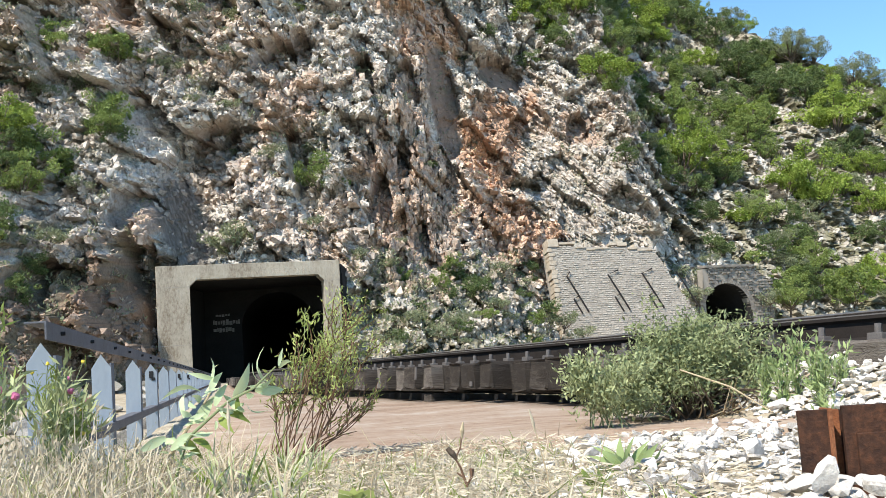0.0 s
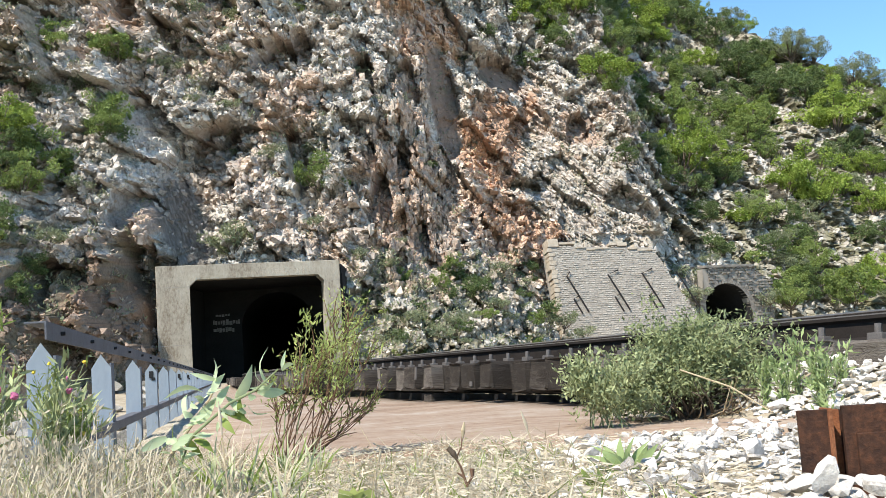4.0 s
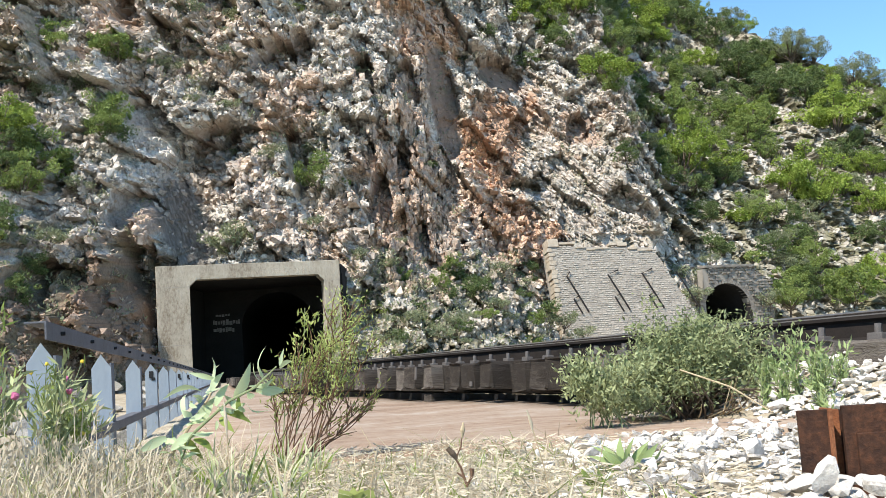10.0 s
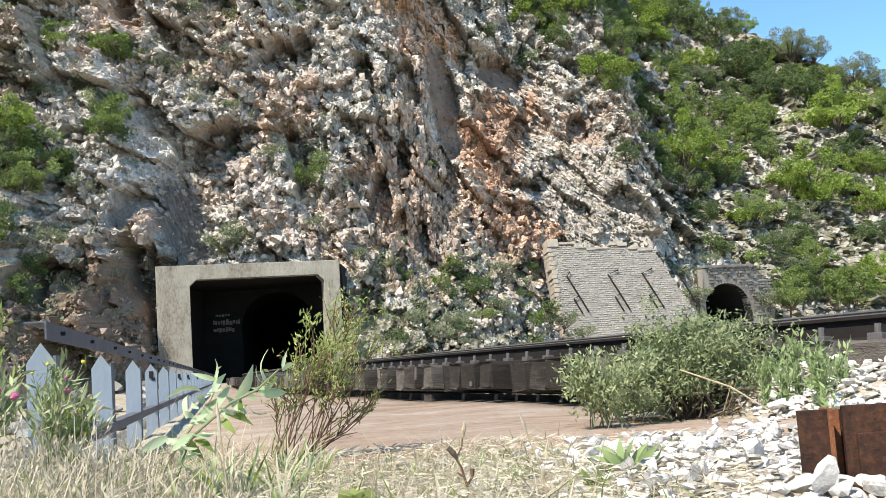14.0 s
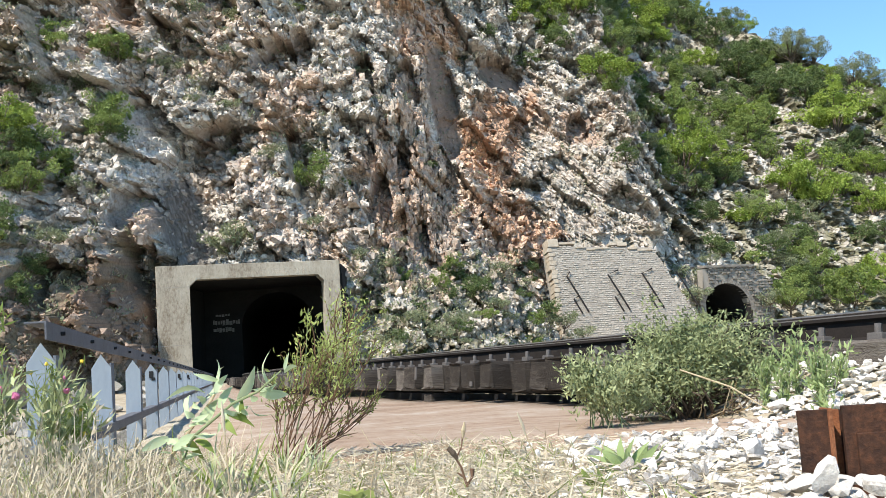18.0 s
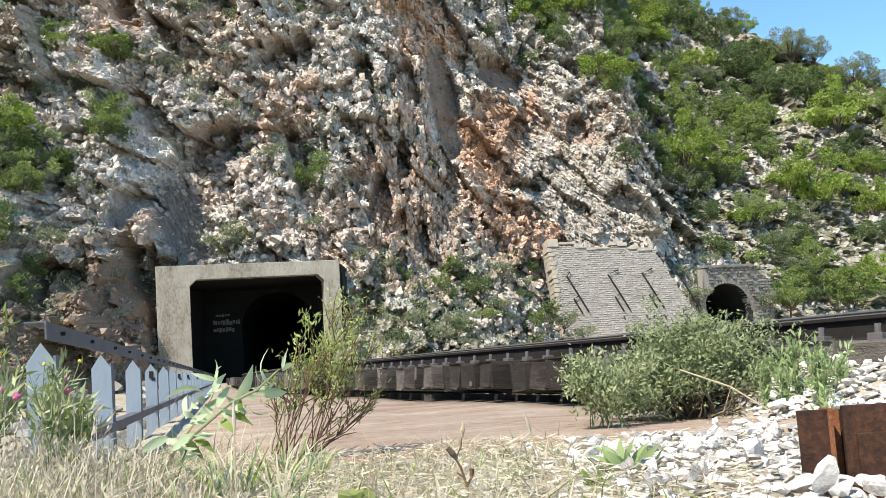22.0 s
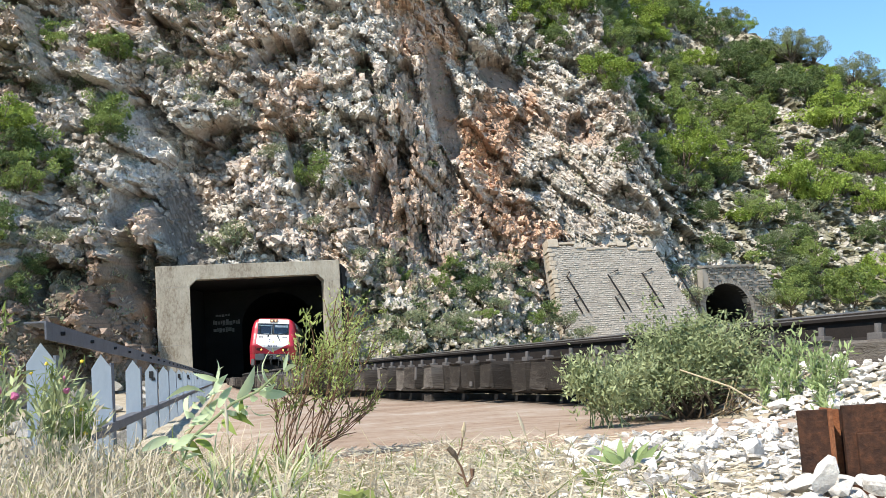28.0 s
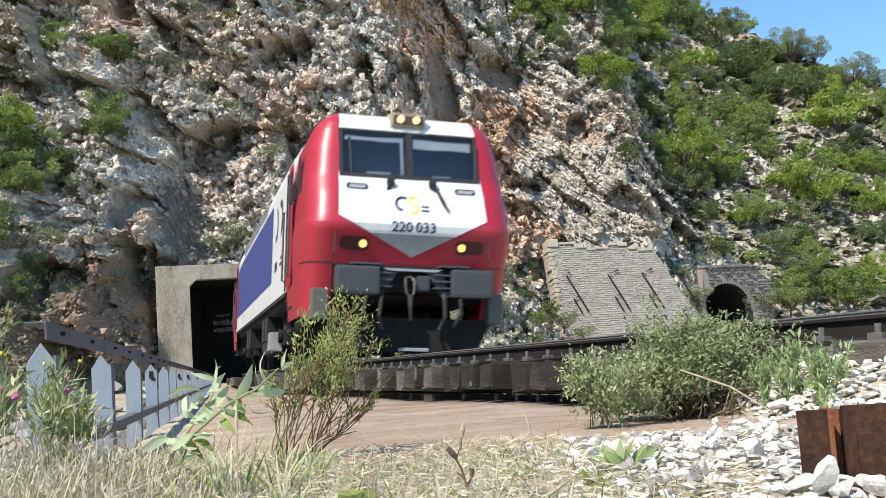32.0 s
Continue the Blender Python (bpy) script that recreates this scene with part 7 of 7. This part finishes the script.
def build_side_weeds():
    rng = random.Random(6)
    # upright weeds on the ballast behind the bush
    for x, y, h, n in ((1.43, 4.35, 0.27, 5), (1.36, 4.3, 0.17, 8), (1.50, 4.3, 0.15, 8), (1.45, 4.15, 0.13, 8), (1.31, 4.4, 0.20, 7), (1.58, 4.25, 0.08, 5), (1.40, 3.95, 0.07, 5)):
        t = plant("tall_weed", "upright green weed growing in the ballast", "plant", x, y, None, 1.0, "weeds")
        stems = [[(0, 0, -0.02), (rng.uniform(-.02, .02), 0, h * 0.5), (rng.uniform(-.05, .05), rng.uniform(-.05, .05), h * rng.uniform(0.7, 1.0))] for _ in range(n)]
        twig_shrub(t, stems, YOUNG_LEAF, GREENSTEM, int(x * 100), 0.034, 20, 0.04, 0.1, 1, 0.26)
    # a clump of lance leaves, broad round leaves, small tufts
    for x, y, n, ln, w, mt, nm, lab in ((0.465, 2.9, 20, 0.125, 0.021, YOUNG_LEAF, "lance_leaved_weed", "low weed with dark green lance leaves"), (-0.235, 2.42, 14, 0.075, 0.062, MID_TIP, "round_leaved_weed", "low weed with round green leaves"),
                                        (0.17, 2.95, 14, 0.045, 0.012, SAGE_LEAF, "small_weed", "small grey-green weed in dry grass"), (0.34, 2.62, 5, 0.06, 0.02, MID_LEAF, "lance_leaved_weed", "low weed with dark green lance leaves"), (0.50, 3.2, 8, 0.05, 0.012, SAGE_LEAF, "small_weed", "small grey-green weed in dry grass"), (-0.72, 2.75, 10, 0.06, 0.014, LIME_LEAF, "small_weed", "small green weed in dry grass")):
        t = plant(nm, lab, "plant", x, y, None, 0.5, "weeds")
        for k in range(n):
            a = k / n * math.tau + rng.uniform(-.3, .3)
            e = rng.uniform(0.35, 1.0)
            b = (math.cos(a) * ln * 0.35, math.sin(a) * ln * 0.35, 0.0)
            v, f = strip_leaf((b[0] * 0.2, b[1] * 0.2, 0.0), (math.cos(a) * ln * math.cos(e), math.sin(a) * ln * math.cos(e), ln * math.sin(e)), w * rng.uniform(0.8, 1.2), 300 + k)
            me = mesh_np("leaf", v, f, True)
            me.materials.append(mt)
            part("leaf", me, None, t)
    # dead thistle with a dry head
    t = plant("dead_thistle", "dry brown thistle stalk with a seed head", "plant", 0.02, 2.62, None, 0.8)
    part("stalk", tube([(0.005, 0, -0.04), (0.0, 0, 0.03), (-0.012, 0, 0.075), (-0.03, 0, 0.108)], [0.0042, 0.0036, 0.003, 0.0024], 6), REDSTEM, t, "dark brown stalk")
    part("stalk", tube([(-0.022, 0, 0.10), (-0.008, 0, 0.125), (-0.004, 0, 0.16)], [0.0028, 0.002, 0.0015], 6), REDSTEM, t)
    part("seed_head", tube([(-0.02, 0, 0.095), (-0.03, 0, 0.11), (-0.042, 0, 0.124)], [0.004, 0.0085, 0.006], 8), BARK, t)
    part("seed_head", tube([(-0.004, 0, 0.145), (-0.002, 0, 0.165), (0.002, 0, 0.185)], [0.002, 0.006, 0.002], 7), DRYSTEM, t)
    part("side_twig", tube([(0, 0, 0.03), (0.014, 0, 0.05), (0.015, 0, 0.07)], [0.004, 0.004, 0.007], 6), REDSTEM, t)
    part("side_twig", tube([(-0.006, 0, 0.05), (-0.022, 0, 0.062)], [0.003, 0.002], 6), REDSTEM, t)
    # dry stick over the stones
    t = thing("dry_stick", "pale dry stick leaning out of the bush", "stick", at=pose(1.0, 4.0, 0.15))
    part("stick_shaft", tube([(-0.06, 0.3, 0.07), (0.06, 0.0, 0.0), (0.18, -0.1, -0.1)], [0.0035, 0.0035, 0.0025], 6), DRYSTEM, t)
    # ears of grass close to the eye
    for i, (x, y, h, lx) in enumerate(((-0.36, 1.7, 0.30, 0.0), (0.17, 1.9, 0.235, -0.03), (-0.62, 1.9, 0.17, -0.05), (-0.20, 2.3, 0.16, 0.02), (-0.95, 2.3, 0.2, 0.02))):
        t = plant("grass_ear", "pale dry grass stalk with a feathery ear", "grass", x, y, None, 3.0, "grass ears")
        part("stalk", tube([(0, 0, -0.02), (lx * 0.4, 0, h * 0.5), (lx, 0, h * 0.85)], 0.0012, 5), DRYSTEM, t)
        part("ear", tube([(lx, 0, h * 0.82), (lx * 1.1, 0, h * 0.9), (lx * 1.3, 0, h)], [0.0012, 0.0032, 0.001], 7), STRAW, t, "feathery straw-coloured ear")


build_side_weeds()


def build_left_weeds():
    rng = random.Random(9)
    for x, y, h, n, mt, nm, lab in ((-1.48, 3.3, 0.56, 12, LIME_LEAF, "flowering_weed", "tall green weed with small yellow flowers"), (-1.26, 3.25, 0.36, 9, SAGE_LEAF, "thistle", "grey-green thistle with a pink flower"), (-1.50, 3.1, 0.50, 9, SAGE_LEAF, "flowering_weed", "tall green weed with small yellow flowers"),
                                    (-1.34, 3.0, 0.42, 8, SAGE_LEAF, "thistle", "grey-green thistle with a pink flower"), (-1.22, 3.35, 0.26, 8, LIME_LEAF, "flowering_weed", "tall green weed with small yellow flowers"), (-1.5, 3.9, 0.5, 10, LIME_LEAF, "flowering_weed", "tall green weed with small yellow flowers"), (-1.34, 3.7, 0.3, 10, SAGE_LEAF, "thistle", "grey-green thistle with a pink flower")):
        t = plant(nm, lab, "plant", x, y, None, 0.8, "weeds at the railing")
        stems = [[(rng.uniform(-.02, .02), 0, -0.02), (rng.uniform(-.04, .04), rng.uniform(-.03, .03), h * 0.5), (rng.uniform(-.11, .11), rng.uniform(-.07, .07), h * rng.uniform(0.65, 1.0))] for _ in range(n)]
        twig_shrub(t, stems, mt, GREENSTEM, int(-x * 100 + y * 10), 0.055 if nm == "thistle" else 0.040, 26, 0.05, 0.1, 1, 0.17 if nm == "thistle" else 0.16)
        for k in range(3 if nm == "flowering_weed" else 2):
            px, py, pz = stems[k][-1]
            r = 0.007 if nm == "flowering_weed" else 0.011
            bm = bmesh.new()
            bmesh.ops.create_icosphere(bm, subdivisions=2, radius=r, matrix=Matrix.Translation((px, py, pz + r * 0.6)))
            for v in bm.verts:
                v.co += Vector((rng.uniform(-1, 1), rng.uniform(-1, 1), rng.uniform(-1, 1))) * r * 0.22
            part("flower", bm, YELLOW if nm == "flowering_weed" else PINK, t, "small yellow flower" if nm == "flowering_weed" else "pink thistle flower")


build_left_weeds()


def build_grass_tufts():
    """Tufts of long arching green blades."""
    rng = random.Random(23)
    for x, y, n, ln in ((-0.60, 2.85, 38, 0.26), (-0.50, 3.0, 30, 0.22), (-0.66, 2.6, 22, 0.18), (-0.56, 3.5, 34, 0.20), (-0.46, 3.45, 24, 0.16), (-0.42, 2.6, 16, 0.12), (-1.15, 2.75, 18, 0.18), (-1.02, 2.5, 14, 0.14), (-0.12, 3.2, 14, 0.08), (0.1, 3.3, 14, 0.08)):
        t = plant("grass_tuft", "tuft of long arching yellow-green grass blades", "grass", x, y, None, 1.2, "grass tufts")
        for k in range(n):
            a = rng.uniform(0, math.tau)
            e = rng.uniform(0.25, 1.25)
            d = ln * rng.uniform(0.55, 1.0)
            v, f = strip_leaf((0.02 * math.cos(a), 0.02 * math.sin(a), -0.01), (math.cos(a) * d * math.cos(e), math.sin(a) * d * math.cos(e) * 0.7, d * math.sin(e)), rng.uniform(0.004, 0.008), 500 + k, 0.3, rng.uniform(0.12, 0.3), 6)
            me = mesh_np("blade", v, f, True)
            me.materials.append((PALE_BLADE, STRAW, PALE_BLADE, LIME_LEAF)[k % 4])
            part("blade", me, None, t)


build_grass_tufts()


def build_dry_grass():
    """Dry grass over the foreground soil: thin bent blades, a few of them green."""
    rng = np.random.default_rng(44)
    n = 25000
    y = 1.7 + 2.35 * rng.random(n) ** 0.8
    x = rng.uniform(-0.47, 0.40, n) * (y + 0.4)
    keep = (x < 0.34 + 0.25 * rng.normal(size=n) * 0.5) & (vnoise(x * 5, y * 5, 0.5, 81) > rng.uniform(0.15, 0.55, n))
    x, y = x[keep], y[keep]
    n = len(x)
    z = ground_z(x, y)
    h = rng.gamma(2.2, 0.0115, n) + 0.010
    h = np.minimum(h * (1 + 1.1 * (x < -0.75)) * (1 + 0.7 * ((x < -0.72) & (y < 2.7))), 0.20)
    a = rng.uniform(0, math.tau, n)
    lean = rng.uniform(0.1, 2.2, n) * h
    B = np.stack([x, y, z - 0.006], 1)
    M = B + np.stack([np.cos(a) * lean * 0.35, np.sin(a) * lean * 0.35, h * 0.62], 1)
    T = B + np.stack([np.cos(a) * lean, np.sin(a) * lean, h], 1)
    b = rng.uniform(0, math.tau, n)
    w = rng.uniform(0.0012, 0.003, n)[:, None]
    S = np.stack([np.cos(b), np.sin(b), np.zeros(n)], 1) * w
    vs = np.stack([B - S, B + S, M + S * 0.8, M - S * 0.8, T + S * 0.15, T - S * 0.15], 1).reshape(-1, 3)
    k = np.arange(n)[:, None] * 6
    fs = np.concatenate([k + np.array([[0, 1, 2, 3]]), k + np.array([[3, 2, 4, 5]])])
    green = rng.random(n) < 0.24
    for name, sel, mt, lab in (("dry_grass", ~green, STRAW, "dry straw-coloured grass and chaff on stony soil"), ("green_grass", green, LIME_LEAF, "green grass blades among the dry grass")):
        f = np.concatenate([fs[:n][sel], fs[n:][sel]])
        used = np.unique(f)
        back = np.zeros(len(vs), int)
        back[used] = np.arange(len(used))
        me = mesh_np(name, vs[used], back[f])
        me.materials.append(mt)
        tagged(new(name, me), lab, "grass", kind="stuff")
    # taller dead stalks that lean across one another
    bm = bmesh.new()
    rs = random.Random(14)
    for k in range(45):
        y = rs.uniform(2.0, 3.8)
        x = rs.uniform(-0.46, 0.14) * y
        a, ln = rs.uniform(0, math.tau), rs.uniform(0.06, 0.22)
        e = rs.uniform(0.25, 1.2)
        z = float(ground_z(x, y))
        tip = (x + math.cos(a) * ln * math.cos(e), y + math.sin(a) * ln * math.cos(e) * 0.6, z + ln * math.sin(e))
        tube([(x, y, z - 0.01), ((x + tip[0]) / 2, (y + tip[1]) / 2, (z + tip[2]) / 2 + 0.01), tip], [rs.uniform(0.001, 0.002), 0.0012, 0.0007], 4, bm)
    me = bpy.data.meshes.new("dead_stalks")
    bm.to_mesh(me)
    bm.free()
    me.materials.append(DRYSTEM)
    tagged(new("dead_stalks", me), "thin brown dead stalks among the dry grass", "grass", kind="stuff")
    # tall dry stalks with feathery ears, thickest on the left
    m = 1500
    y = rng.uniform(1.95, 3.3, m)
    x = -0.16 * y - rng.random(m) ** 0.8 * 0.31 * y
    h = np.minimum(rng.gamma(5.0, 0.021, m) * np.clip((-x / y - 0.1) / 0.22, 0.35, 1.25), 0.30)
    a = rng.uniform(0, math.tau, m)
    lean = rng.uniform(0.05, 0.5, m) * h
    B = np.stack([x, y, ground_z(x, y) - 0.01], 1)
    T = B + np.stack([np.cos(a) * lean, np.sin(a) * lean, h], 1)
    M = B * 0.45 + T * 0.55 - np.stack([np.cos(a) * lean, np.sin(a) * lean, np.zeros(m)], 1) * 0.2
    S = np.stack([np.cos(a + 1.57), np.sin(a + 1.57), np.zeros(m)], 1) * rng.uniform(0.0008, 0.0016, m)[:, None]
    pieces = [(np.stack([B - S, B + S, M + S, M - S, T + S * 0.5, T - S * 0.5], 1).reshape(-1, 3), np.concatenate([np.arange(m)[:, None] * 6 + np.array([[0, 1, 2, 3]]), np.arange(m)[:, None] * 6 + np.array([[3, 2, 4, 5]])]))]
    eared = np.flatnonzero(rng.random(m) < 0.6)
    for k in range(7):
        u = rng.uniform(0.72, 1.0, len(eared))[:, None]
        P = M[eared] * (1 - u) + T[eared] * u
        D = unit(T[eared] - M[eared]) + rng.normal(size=(len(eared), 3)) * 0.35
        ln = rng.uniform(0.012, 0.028, len(eared))
        pieces.append(leaf_quads(P, D, ln, ln * 0.22, rng))
    tagged(new("tall_dry_grass", joined("tall_dry_grass", pieces, STRAW)), "tall pale dry grass stalks with feathery ears", "grass", kind="stuff")
    # chaff and broken straw lying flat
    m = 9000
    y = 1.8 + 2.2 * rng.random(m) ** 0.8
    x = rng.uniform(-0.46, 0.25, m) * (y + 0.3)
    P = np.stack([x, y, ground_z(x, y) + rng.uniform(0.002, 0.035, m)], 1)
    a = rng.uniform(0, math.tau, m)
    D = np.stack([np.cos(a), np.sin(a), rng.uniform(-0.15, 0.35, m)], 1)
    L = rng.uniform(0.015, 0.07, m)
    tagged(new("straw_litter", joined("straw_litter", [leaf_quads(P, D, L, np.clip(L * 0.12, 0.002, 0.006), rng)], STRAW)), "broken straw lying on the soil", "straw", kind="stuff")


build_dry_grass()


def motions():
    speed = 14.0
    rows = [(float(t), loco_pose(67.48 + speed * (28 - t) * 0.996)) for t in np.arange(0, 28, 2.0)]
    for t, y in ((28.0, 67.48), (29.0, 53.62), (30.0, 40.15), (30.5, 33.7), (31.0, 27.14), (31.5, 20.75), (32.0, 14.19)):
        rows.append((t, loco_pose(y)))
    walk(LOCO, rows)
    # weeds nod in a light wind
    rnd = random.Random(77)
    for t, x, y, z, sway in SWAYING:
        p1, p2, p3 = (rnd.uniform(0, math.tau) for _ in range(3))
        rows = []
        for k in range(65):
            s = k * 0.5
            a = 0.9 * math.sin(1.9 * s + p1) + 0.7 * math.sin(3.1 * s + p2)
            b = 0.7 * math.sin(1.5 * s + p3)
            rows.append((s, pose(x, y, z, b * sway, a * sway, 0)))
        walk(t, rows)


motions()
